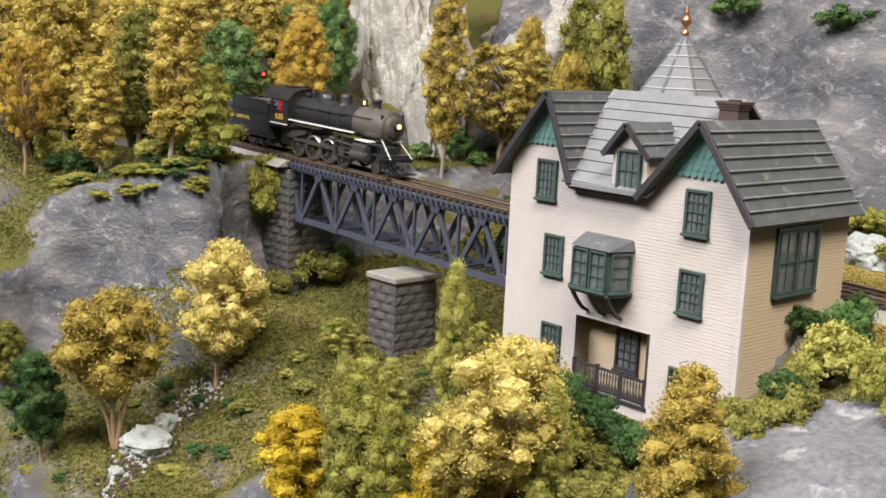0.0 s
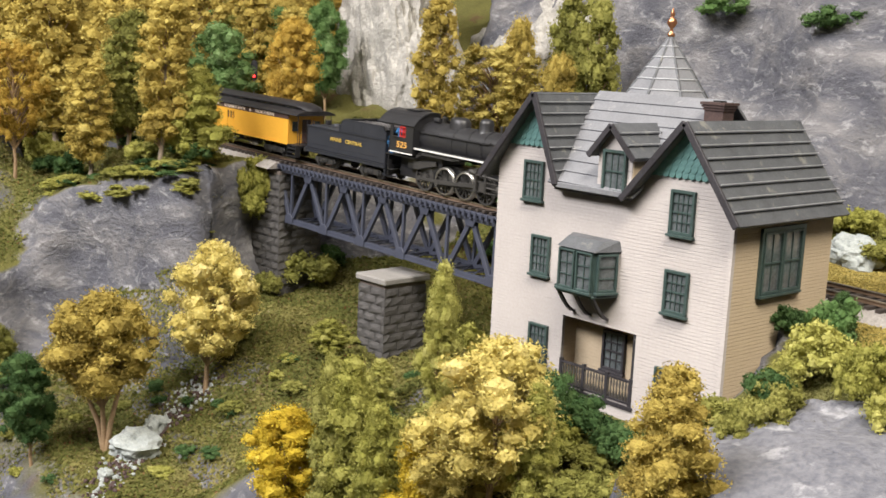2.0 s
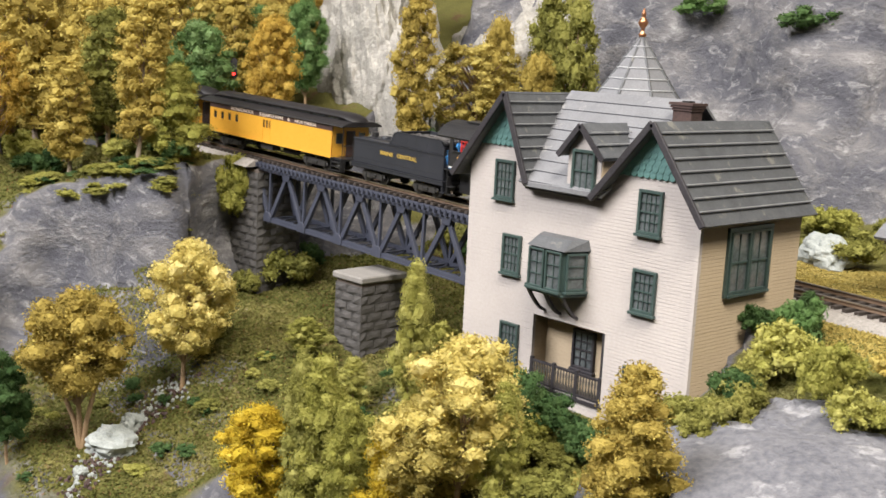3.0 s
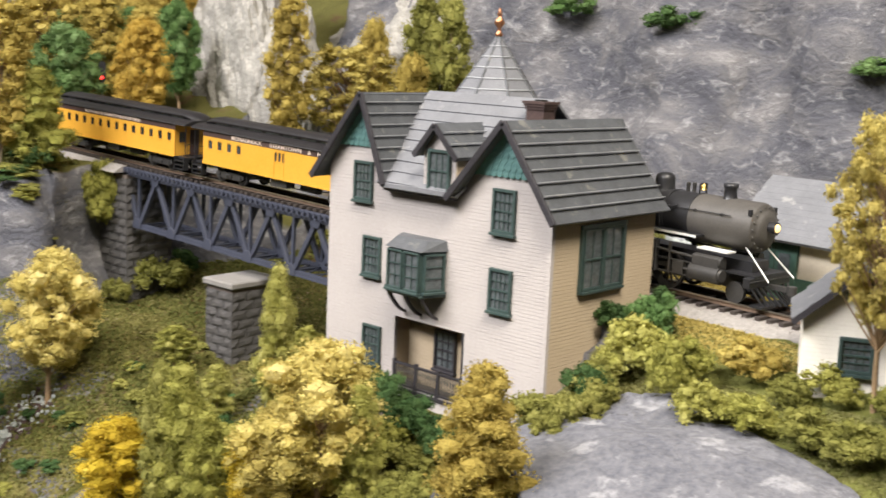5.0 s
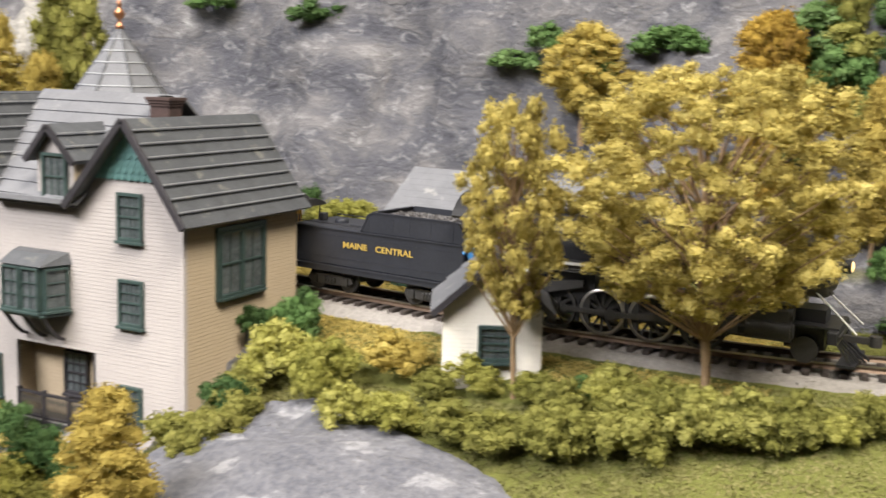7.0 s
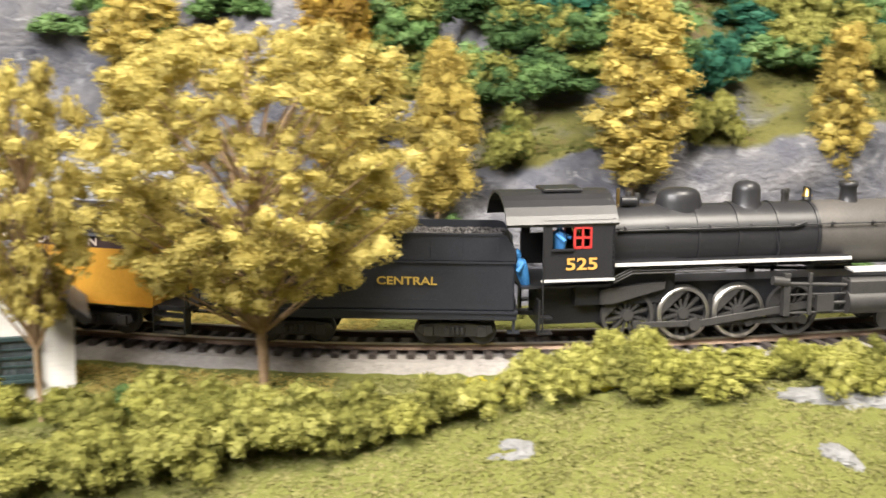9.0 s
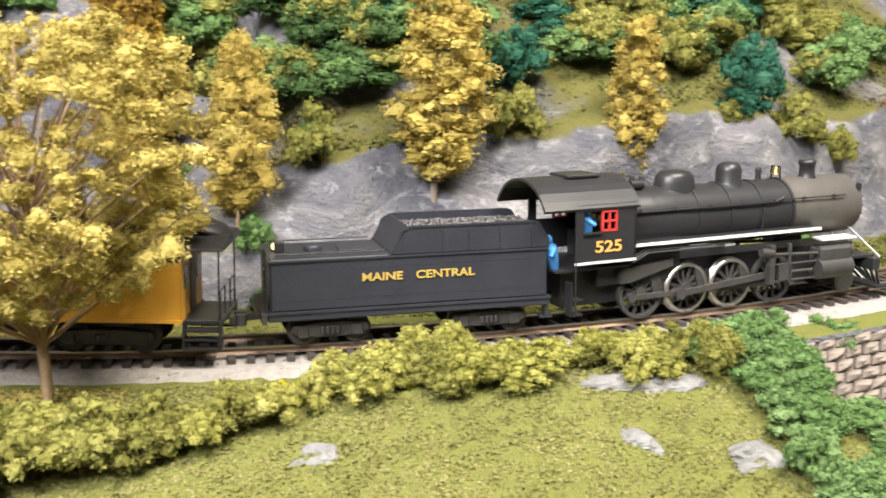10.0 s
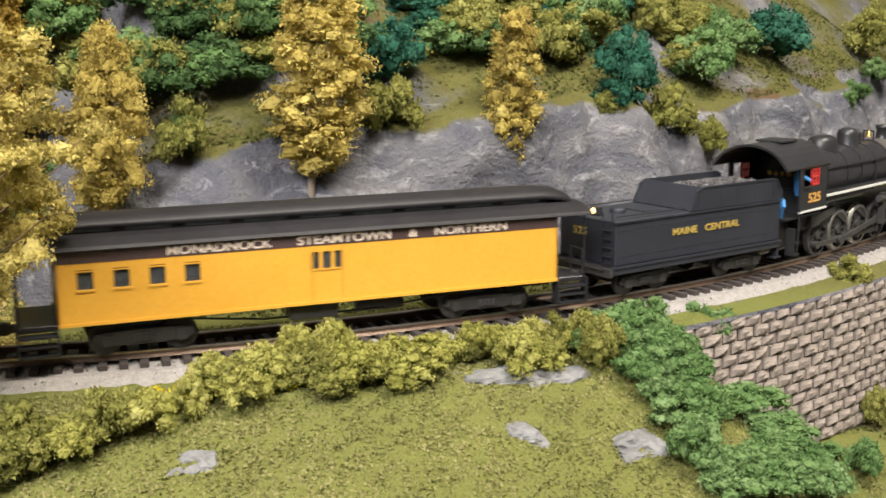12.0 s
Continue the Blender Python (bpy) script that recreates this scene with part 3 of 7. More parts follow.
def on_track(s, x=0.0, y=0.0, z=0.0):
    c, a = track_at(s)
    return Matrix.Translation((c[0], c[1], z + float(rise(s)))) @ Matrix.Rotation(a, 4, "Z") @ Matrix.Translation((x, y, 0))


def railway():
    line = thing("railway_track", "single model railway track with brown rails on dark ties and grey ballast", "track", kind="structure")
    for s0, s1 in ((-1.22, -0.535), (-0.205, 0.86)):
        part("ballast_bed", ribbon(Shape(), s0, s1, [(-0.0260, -0.0085), (-0.0185, -0.0038), (0.0185, -0.0038), (0.0260, -0.0085)]), BALLAST, line)
    for u in (-0.00825, 0.00825):
        web = ribbon(Shape(), -1.22, 0.86, [(u - 0.0011, -0.0022), (u + 0.0011, -0.0022), (u + 0.0004, -0.0014), (u + 0.0004, -0.0005), (u - 0.0004, -0.0005), (u - 0.0004, -0.0014)])
        part("rail", web, RAIL, line)
        part("rail_head", ribbon(Shape(), -1.22, 0.86, [(u - 0.00055, -0.0005), (u + 0.00055, -0.0005), (u + 0.0005, 0.0), (u - 0.0005, 0.0)]), RAIL_TOP, line)
    tie = Shape().box(-0.0013, -0.0150, -0.0040, 0.0013, 0.0150, -0.0021).mesh("tie", TIE, 0.0002)
    joined, pitch = Shape(), 0.0062
    r = random.Random(5)
    for k in range(int(2.06 / pitch)):
        s = -1.21 + k * pitch
        m = on_track(s, 0, r.uniform(-0.0004, 0.0004)) @ pose(0, 0, 0, 0, 0, r.uniform(-1.5, 1.5))
        if -0.60 < s < 0.80:
            ob = part("tie", tie, TIE, line)
            ob.matrix_basis = m
        else:
            joined.box(-0.0013, -0.0150, -0.0040, 0.0013, 0.0150, -0.0021, m)
    tagged(part("far_ties", joined, TIE, line), kind="stuff")
    # loose stones on the bed
    gravel = Shape()
    for k in range(5200):
        s, u = r.uniform(-0.24, 0.72), r.gauss(0, 0.0115)
        if abs(u) > 0.027:
            continue
        z = -0.0036 if abs(u) < 0.0185 else -0.0036 - (abs(u) - 0.0185) * 0.62
        m = on_track(s, 0, u, z) @ pose(0, 0, 0, r.uniform(0, 360), r.uniform(0, 360), r.uniform(0, 360))
        q = r.uniform(0.0003, 0.0006)
        gravel.add([m @ Vector(p) for p in ((q, 0, -q * 0.6), (-q * 0.6, q, -q * 0.5), (-q * 0.7, -q, -q * 0.4), (0, 0, q))], [(0, 2, 1), (0, 1, 3), (1, 2, 3), (2, 0, 3)])
    tagged(part("ballast_stones", gravel, BALLAST, line), kind="stuff")


railway()


# ---- truss bridge ----
BRIDGE_A, BRIDGE_B = -0.5423, -0.1903


def bridge():
    # local axes: x along the line from the far abutment, y across, z up from the rail
    c, a = track_at(BRIDGE_A)
    br = thing("truss_bridge", "blue-grey painted deck truss railway bridge with riveted gusset plates", "bridge", pose(c[0], c[1], float(rise(BRIDGE_A)), 0, 1.94, math.degrees(a)))
    length = BRIDGE_B - BRIDGE_A
    n = 8
    panel = length / n
    top, low = -0.0080, -0.0465
    half = 0.0125
    deck = Shape().box(0, -0.0165, -0.0062, length, -0.0135, -0.0045).box(0, 0.0135, -0.0062, length, 0.0165, -0.0045)
    part("deck_edge", deck, BRIDGE_BLUE, br, bevel=0.0002)
    part("deck_floor", Shape().box(0, -0.0130, -0.0056, length, 0.0130, -0.0046), TIE, br)
    stub = Shape().box(-0.0011, -0.0176, -0.0080, 0.0011, -0.0136, -0.0046).mesh("deck_tie_end", BRIDGE_BLUE)
    stub2 = Shape().box(-0.0011, 0.0136, -0.0080, 0.0011, 0.0176, -0.0046).mesh("deck_tie_end", BRIDGE_BLUE)
    for k in range(int(length / 0.0052)):
        for st in (stub, stub2):
            part("deck_tie_end", st, BRIDGE_BLUE, br).matrix_basis = pose(0.003 + k * 0.0052, 0, 0)
    for side in (-1, 1):
        y = side * half
        part("top_chord", Shape().box(0, y - 0.0016, top - 0.0030, length, y + 0.0016, top + 0.0022), BRIDGE_BLUE, br, bevel=0.0002)
        part("bottom_chord", Shape().box(panel * 0.5, y - 0.0022, low - 0.0016, length - panel * 0.5, y + 0.0022, low - 0.0008).box(panel * 0.5, y - 0.0016, low - 0.0008, length - panel * 0.5, y - 0.0008, low + 0.0018).box(panel * 0.5, y + 0.0008, low - 0.0008, length - panel * 0.5, y + 0.0016, low + 0.0018), BRIDGE_BLUE, br)
        for k in range(n):
            x0, xm, x1 = k * panel, (k + 0.5) * panel, (k + 1) * panel
            for xa, xb in ((x0 if k else 0.004, xm - 0.0012), (x1 if k < n - 1 else x1 - 0.004, xm + 0.0012)):
                part("diagonal", Shape().bar((xa, y, top - 0.002), (xb, y, low), 0.0026, 0.0034, (1, 0, 0)), BRIDGE_BLUE, br, bevel=0.0002)
            part("upright", Shape().box(xm - 0.0010, y - 0.0010, low, xm + 0.0010, y + 0.0010, top), BRIDGE_BLUE, br)
            g = Shape().prism([(xm - 0.0050, low - 0.002), (xm + 0.0050, low - 0.002), (xm + 0.0050, low + 0.003), (xm + 0.0026, low + 0.0058), (xm - 0.0026, low + 0.0058), (xm - 0.0050, low + 0.003)], "y", y + side * 0.0023 - 0.0004, y + side * 0.0023 + 0.0004)
            part("gusset_plate", g, BRIDGE_BLUE, br, bevel=0.0003)
            g = Shape().prism([(x1 - 0.0055, top - 0.001), (x1 + 0.0055, top - 0.001), (x1 + 0.0035, top - 0.0065), (x1 - 0.0035, top - 0.0065)], "y", y + side * 0.0019 - 0.0004, y + side * 0.0019 + 0.0004)
            if k < n - 1:
                part("gusset_plate", g, BRIDGE_BLUE, br, bevel=0.0003)
    for k in range(n):
        xm = (k + 0.5) * panel
        part("cross_beam", Shape().box(xm - 0.0012, -half, low - 0.0008, xm + 0.0012, half, low + 0.0008), BRIDGE_BLUE, br)
        if k < n - 1:
            for j in range(4):
                xa, xb = xm + panel * j / 4, xm + panel * (j + 1) / 4
                for e in (-1, 1):
                    part("lacing_bar", Shape().bar((xa, -e * half * 0.9, low), (xb, e * half * 0.9, low + 0.0002 * e), 0.0012, 0.0006), BRIDGE_BLUE, br)


bridge()


def rough_stone(r, w, d, h, bulge):
    """One cut stone with a broken face (towards -y), origin at the middle of its back."""
    s = Shape()
    front = [(-w / 2 + w * i / 3, -h / 2 + h * j / 3) for j in range(4) for i in range(4)]
    pts = []
    for j in range(4):
        for i in range(4):
            x, z = front[j * 4 + i]
            inner = 0 < i < 3 and 0 < j < 3
            pts.append((x, -d - (bulge * r.uniform(0.35, 1.0) if inner else 0.0), z))
    pts += [(-w / 2, 0, -h / 2), (w / 2, 0, -h / 2), (w / 2, 0, h / 2), (-w / 2, 0, h / 2)]
    faces = [(j * 4 + i, j * 4 + i + 1, j * 4 + i + 5, j * 4 + i + 4) for j in range(3) for i in range(3)]
    faces += [(0, 16, 17, 3, 2, 1), (3, 17, 18, 15, 11, 7), (15, 18, 19, 12, 13, 14), (12, 19, 16, 0, 4, 8)]
    return s.add(pts, faces)


def stone_face(parent, meshes, m, width, height, row_h, brick_w, r):
    """Courses of cut stone over a face: m maps (x, y, z) with y out to -y and z up."""
    rows = int(round(height / row_h))
    for j in range(rows):
        x = -width / 2 - (brick_w * 0.5 if j % 2 else 0.0)
        while x < width / 2 - 0.0005:
            a, b = max(x, -width / 2), min(x + brick_w, width / 2)
            x += brick_w
            if b - a < brick_w * 0.15:
                continue
            ob = part("stone", r.choice(meshes), STONE, parent)
            ob.matrix_basis = m @ Matrix.Translation(((a + b) / 2, 0, (j + 0.5) * row_h)) @ Matrix.Diagonal(((b - a) / brick_w * 0.96, r.uniform(0.8, 1.2), 0.94, 1))


def masonry(name, label, x0, y0, x1, y1, z0, z1, turn, cap=True, faces=("front", "right")):
    r = random.Random(name)
    w, d, h = x1 - x0, y1 - y0, z1 - z0
    th = thing(name, label, "masonry", Matrix.Translation(((x0 + x1) / 2, (y0 + y1) / 2, z0)) @ Matrix.Rotation(math.radians(turn), 4, "Z"))
    part("core", Shape().box(-w / 2 + 0.001, -d / 2 + 0.001, 0, w / 2 - 0.001, d / 2 - 0.001, h), WALL_JOINT, th)
    bw, rh = 0.0125, 0.0062
    kinds = [rough_stone(r, bw, 0.0006, rh, 0.0012).mesh("stone", STONE) for _ in range(8)]
    if "front" in faces:
        stone_face(th, kinds, Matrix.Translation((0, -d / 2 + 0.001, 0)), w, h, rh, bw, r)
    if "right" in faces:
        stone_face(th, kinds, Matrix.Translation((w / 2 - 0.001, 0, 0)) @ Matrix.Rotation(math.radians(90), 4, "Z"), d, h, rh, bw, r)
    if "left" in faces:
        stone_face(th, kinds, Matrix.Translation((-w / 2 + 0.001, 0, 0)) @ Matrix.Rotation(math.radians(-90), 4, "Z"), d, h, rh, bw, r)
    if cap:
        part("capstone", Shape().box(-w / 2 - 0.0016, -d / 2 - 0.0016, h, w / 2 + 0.0016, d / 2 + 0.0016, h + 0.0045), STONE_CAP, th, "pale grey flat capstone", bevel=0.0009)
    return th


masonry("bridge_pier", "dark cut-stone bridge pier with a pale flat capstone", -0.338, 0.070, -0.310, 0.108, -0.150, -0.0545, 2.0)
masonry("bridge_abutment", "dark cut-stone bridge abutment at the wooded bank", -0.508, 0.084, -0.459, 0.124, -0.110, 0.0040, 0.5, False)
masonry("bridge_abutment", "dark cut-stone bridge abutment beside the house", -0.160, 0.090, -0.120, 0.140, -0.110, -0.0085, -7.8, False, ("front", "left"))


# ---- the house ----
def sash_window(parent, m, w, h, cols=4, rows=4, material=None, frame_w=0.0013):
    """A window facing -y with its middle at m: frame, sill, pane and bars."""
    material = material or GREEN_PAINT
    win = part("window", Shape().box(-w / 2, -0.0006, -h / 2, w / 2, 0.0010, -h / 2 + 0.0008), material, parent)
    win.matrix_basis = m
    f = frame_w
    fr = Shape().box(-w / 2, -0.0012, -h / 2, -w / 2 + f, 0.0008, h / 2).box(w / 2 - f, -0.0012, -h / 2, w / 2, 0.0008, h / 2).box(-w / 2 + f, -0.0012, h / 2 - f, w / 2 - f, 0.0008, h / 2).box(-w / 2 + f, -0.0011, -h / 2, w / 2 - f, 0.0008, -h / 2 + f)
    part("frame", fr, material, win, bevel=0.00012)
    part("sill", Shape().box(-w / 2 - 0.0006, -0.0020, -h / 2 - 0.0012, w / 2 + 0.0006, 0.0004, -h / 2), material, win, bevel=0.00015)
    part("pane", Shape().box(-w / 2 + f, -0.0001, -h / 2 + f, w / 2 - f, 0.0002, h / 2 - f), PANE, win)
    iw, ih = w - 2 * f, h - 2 * f
    for k in range(1, cols):
        x = -iw / 2 + iw * k / cols
        part("glazing_bar", Shape().box(x - 0.00018, -0.00055, -ih / 2, x + 0.00018, -0.0001, ih / 2), material, win)
    for k in range(1, rows):
        z = -ih / 2 + ih * k / rows
        t = 0.00036 if k * 2 == rows else 0.00018
        part("glazing_bar", Shape().box(-iw / 2, -0.0006 - t * 0.5, z - t, iw / 2, -0.0001, z + t), material, win)
    return win


def roof_courses(parent, a, b, c, d, n, material, thick=0.0010, name="roof_strip"):
    """Overlapping strips on the slope a-b (eave) to d-c (ridge)."""
    a, b, c, d = map(Vector, (a, b, c, d))
    up = (b - a).cross(d - a).normalized()
    r = random.Random(7)
    for k in range(n):
        f0, f1 = k / n, min(1.0, (k + 1.12) / n)
        p, q = a.lerp(d, f0), b.lerp(c, f0)
        s, t = b.lerp(c, f1), a.lerp(d, f1)
        lift = up * (thick * 0.9)
        j = (q - p).normalized() * r.uniform(-0.0004, 0.0004)
        part(name, Shape().sheet(p + lift + j, q + lift + j, s + up * 0.0002 + j, t + up * 0.0002 + j, thick), material, parent)
        # a thin pale bar along the lower edge of each dark strip
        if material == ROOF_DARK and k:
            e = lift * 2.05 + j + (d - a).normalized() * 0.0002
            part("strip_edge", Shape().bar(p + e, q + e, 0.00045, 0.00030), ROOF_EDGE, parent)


def clapboards(outlines, z0, z1, pitch=0.00155, lap=0.00010):
    """Lapped boards on a wall that faces -y: each stands proud at its lower edge."""
    out, z, r = Shape(), z0, random.Random(4)
    while z < z1:
        for ring in outlines:
            cut = []
            for (xa, za), (xb, zb) in zip(ring, ring[1:] + ring[:1]):
                zm = z + pitch * 0.5
                if (za > zm) != (zb > zm):
                    cut.append(xa + (xb - xa) * (zm - za) / (zb - za))
            cut.sort()
            for a, b in zip(cut[::2], cut[1::2]):
                q = lap * r.uniform(0.85, 1.15)
                out.prism([(0.0002, z), (-q, z + 0.00005), (-0.00006, z + pitch), (0.0002, z + pitch)], "x", a, b)
        z += pitch
    return out


def house():
    hs = thing("house", "three-storey white clapboard house with dark roofs, green trim and steep gables", "house")
    bot, L, B = -0.075, -0.1357, 0.076
    px0, px1, pz0, pz1 = -0.0880, -0.0446, -0.0515, -0.0182
    wl = Shape()
    wl.prism([(L, bot), (px0, bot), (px0, 0.044), (-0.0938, 0.044), (-0.1022, 0.0579), (-0.1292, 0.0579), (L, 0.047)], "y", 0.0, 0.0018)
    wl.prism([(px1, bot), (0.0, bot), (0.0, 0.0395), (-0.0126, 0.0525), (-0.0441, 0.0525), (-0.0527, 0.0425), (px1, 0.0425)], "y", 0.0, 0.0018)
    wl.box(px0, 0.0, pz1, px1, 0.0018, 0.0425).box(px0, 0.0, bot, px1, 0.0018, pz0)
    fw = part("front_wall", wl, WHITE_BOARD, hs, "white clapboard wall")
    edges = [[(L, bot), (px0, bot), (px0, 0.044), (-0.0938, 0.044), (-0.1022, 0.0579), (-0.1292, 0.0579), (L, 0.047)], [(px1, bot), (0.0, bot), (0.0, 0.0395), (-0.0126, 0.0525), (-0.0441, 0.0525), (-0.0527, 0.0425), (px1, 0.0425)], [(px0, pz1), (px1, pz1), (px1, 0.0425), (px0, 0.0425)], [(px0, bot), (px1, bot), (px1, pz0), (px0, pz0)]]
    tagged(part("clapboard_siding", clapboards(edges, -0.068, 0.058), WHITE_BOARD, fw), kind="stuff")
    sw = part("side_wall", Shape().prism([(0.0018, bot), (B, bot), (B, 0.0385), (0.0018, 0.0385)], "x", -0.0018, 0.0), WARM_LIT_BOARD, hs, "white clapboard wall with warm side light in its colour")
    side = part("clapboard_siding", clapboards([[(0.0014, bot), (B, bot), (B, 0.0385), (0.0014, 0.0385)]], -0.068, 0.038), WARM_LIT_BOARD, sw)
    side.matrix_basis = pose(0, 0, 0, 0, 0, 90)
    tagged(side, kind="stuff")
    part("far_wall", Shape().box(L, 0.0018, bot, L + 0.0018, B, 0.046), WHITE_BOARD, hs)
    part("rear_wall", Shape().box(L + 0.0018, B - 0.0018, bot, -0.0018, B, 0.042), WHITE_BOARD, hs)
    part("corner_board", Shape().box(-0.0014, -0.0007, -0.060, 0.0007, 0.0, 0.0385).box(0.0, 0.0, -0.060, 0.0007, 0.0014, 0.0385), WHITE_BOARD, hs)
    part("foundation", Shape().box(L + 0.001, 0.001, -0.11, -0.001, B - 0.001, bot), STONE, hs)
    # scaled gable peaks
    for (x0, x1, xa, zb, za) in ((-0.1292, -0.1022, -0.1093, 0.0579, 0.0805), (-0.0441, -0.0126, -0.0234, 0.0525, 0.0737)):
        pk = part("gable_peak", Shape().prism([(x0, zb), (x1, zb), (xa, za)], "y", -0.0004, 0.0014), TEAL_SCALE, hs, "teal fish-scale shingled gable")
        scale_m = Shape().prism([(0.0016 * math.cos(math.radians(q)), 0.0016 * math.sin(math.radians(q))) for q in range(180, 361, 30)] + [(0.0016, 0.0022), (-0.0016, 0.0022)], "y", -0.0005, 0.0).mesh("scale", TEAL_SCALE)
        rows = 7
        for j in range(rows):
            z = zb + 0.0014 + j * (za - zb) / (rows + 0.6)
            f = (z - zb) / (za - zb)
            xa0, xb0 = x0 + (xa - x0) * f + 0.0011, x1 + (xa - x1) * f - 0.0011
            x = xa0 + (0.0016 if j % 2 else 0.0)
            while x < xb0:
                part("scale", scale_m, TEAL_SCALE, pk).matrix_basis = pose(x, -0.0005 - 0.00012 * (j % 2), z, -5)
                x += 0.0033
    # right gable roof
    rr, rl = (0.0052, 0.0372), (-0.0540, 0.0410)
    ap, yb = (-0.0234, 0.0762), 0.0790
    roof_r = part("roof", Shape().sheet((rr[0], -0.006, rr[1]), (rr[0], yb, rr[1]), (ap[0], yb, ap[1]), (ap[0], -0.006, ap[1]), 0.0012), ROOF_DARK, hs, "dark slate-grey strip roof")
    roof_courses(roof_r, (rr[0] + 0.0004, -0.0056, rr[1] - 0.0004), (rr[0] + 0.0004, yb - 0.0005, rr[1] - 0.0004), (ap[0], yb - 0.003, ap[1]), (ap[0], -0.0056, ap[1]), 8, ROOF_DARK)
    part("roof", Shape().sheet((ap[0], -0.006, ap[1]), (ap[0], yb, ap[1]), (rl[0], yb, rl[1]), (rl[0], -0.006, rl[1]), 0.0012), ROOF_DARK, hs)
    # left gable roof
    ll, lr, la = (-0.1430, 0.0418), (-0.0925, 0.0428), (-0.1093, 0.0832)
    part("roof", Shape().sheet((la[0], -0.006, la[1]), (la[0], yb, la[1]), (ll[0], yb, ll[1]), (ll[0], -0.006, ll[1]), 0.0012), ROOF_DARK, hs)
    roof_l = part("roof", Shape().sheet((lr[0], -0.006, lr[1]), (lr[0], yb, lr[1]), (la[0], yb, la[1]), (la[0], -0.006, la[1]), 0.0012), ROOF_DARK, hs)
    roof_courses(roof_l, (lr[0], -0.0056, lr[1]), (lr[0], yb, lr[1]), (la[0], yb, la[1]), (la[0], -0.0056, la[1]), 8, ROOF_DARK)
    # barge boards
    for p, q in (((ap[0], ap[1]), rr), ((ap[0], ap[1]), rl), (la, ll), (la, lr)):
        part("barge_board", Shape().bar((p[0], -0.0064, p[1] - 0.0005), (q[0], -0.0064, q[1] - 0.0005), 0.0014, 0.0030, (0, 0, 1)), TRIM_BLACK, hs, "black barge board", bevel=0.0002)
    # main roof between the gables
    main = part("roof", Shape().sheet((-0.0985, -0.005, 0.0432), (-0.0490, -0.005, 0.0420), (-0.0300, 0.038, 0.0838), (-0.1085, 0.038, 0.0838), 0.0012), ROOF_PALE, hs, "pale grey strip roof")
    roof_courses(main, (-0.0975, -0.0045, 0.0436), (-0.0500, -0.0045, 0.0426), (-0.0310, 0.038, 0.0842), (-0.1075, 0.038, 0.0842), 9, ROOF_PALE)
    part("roof", Shape().sheet((-0.0300, 0.038, 0.0838), (-0.0300, yb, 0.050), (-0.1085, yb, 0.050), (-0.1085, 0.038, 0.0838), 0.0012), ROOF_PALE, hs)
    part("eave_board", Shape().box(-0.0945, -0.0062, 0.0412, -0.0525, -0.0046, 0.0436), ROOF_PALE, hs, bevel=0.0002)
    part("soffit", Shape().box(-0.0945, -0.0046, 0.0400, -0.0525, 0.0, 0.0412), TRIM_BLACK, hs)
    # dormer
    y, dl, dr, dx, de, da = -0.0032, -0.0702, -0.0512, -0.0618, 0.0602, 0.0716
    dm = part("dormer", Shape().prism([(dl, 0.0415), (dr, 0.0412), (dr, de), (dx, da - 0.0010), (dl, de)], "y", y, 0.040), WHITE_BOARD, hs, "white dormer with a dark roof")
    part("dormer_cheek", Shape().box(dr, y + 0.0005, 0.042, dr + 0.0005, 0.034, de), WARM_LIT_BOARD, dm)
    for x_, z_ in ((dr + 0.0032, de - 0.0022), (dl - 0.0036, de - 0.0022)):
        low_, top_ = ((x_, y - 0.003, z_), (x_, 0.040, z_)), ((dx, 0.040, da + 0.0006), (dx, y - 0.003, da + 0.0006))
        q = (*low_, *top_) if x_ > dx else (top_[1], top_[0], low_[1], low_[0])
        part("dormer_roof", Shape().sheet(*q, 0.0011), ROOF_DARK, dm)
        part("dormer_barge", Shape().bar((dx, y - 0.0034, da), (x_, y - 0.0034, z_ - 0.0004), 0.0010, 0.0024), TRIM_BLACK, dm)
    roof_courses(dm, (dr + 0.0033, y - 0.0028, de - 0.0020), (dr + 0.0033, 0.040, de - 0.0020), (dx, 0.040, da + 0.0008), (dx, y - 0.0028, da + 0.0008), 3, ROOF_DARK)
    sash_window(hs, pose(-0.0602, y - 0.0006, 0.0518), 0.0130, 0.0186, 3, 2)
    # windows of the front
    for x, z, w, h in ((-0.1115, 0.0420, 0.0126, 0.0184), (-0.0252, 0.0383, 0.0124, 0.0187), (-0.1043, 0.0073, 0.0120, 0.0186), (-0.0252, 0.0044, 0.0124, 0.0185), (-0.1026, -0.0350, 0.0122, 0.0185), (-0.0265, -0.0385, 0.0122, 0.0185)):
        sash_window(hs, pose(x, -0.0004, z), w, h)
    for dy in (-0.0074, 0.0074):
        sash_window(hs, pose(0.0006, 0.0355 + dy, 0.0191, 0, 0, 90), 0.0146, 0.0268, 2, 2, frame_w=0.0012)
    part("window_surround", Shape().box(0.0, 0.0192, 0.0046, 0.0014, 0.0206, 0.0338).box(0.0, 0.0504, 0.0046, 0.0014, 0.0518, 0.0338).box(0.0, 0.0192, 0.0326, 0.0016, 0.0518, 0.0342), GREEN_PAINT, hs)
    # bay window
    bay_pts = [(-0.0850, 0.0), (-0.0812, -0.0120), (-0.0612, -0.0120), (-0.0575, 0.0)]
    bay = part("bay_window", Shape().prism(bay_pts, "z", -0.0030, 0.0168), GREEN_PAINT, hs, "green box bay window")
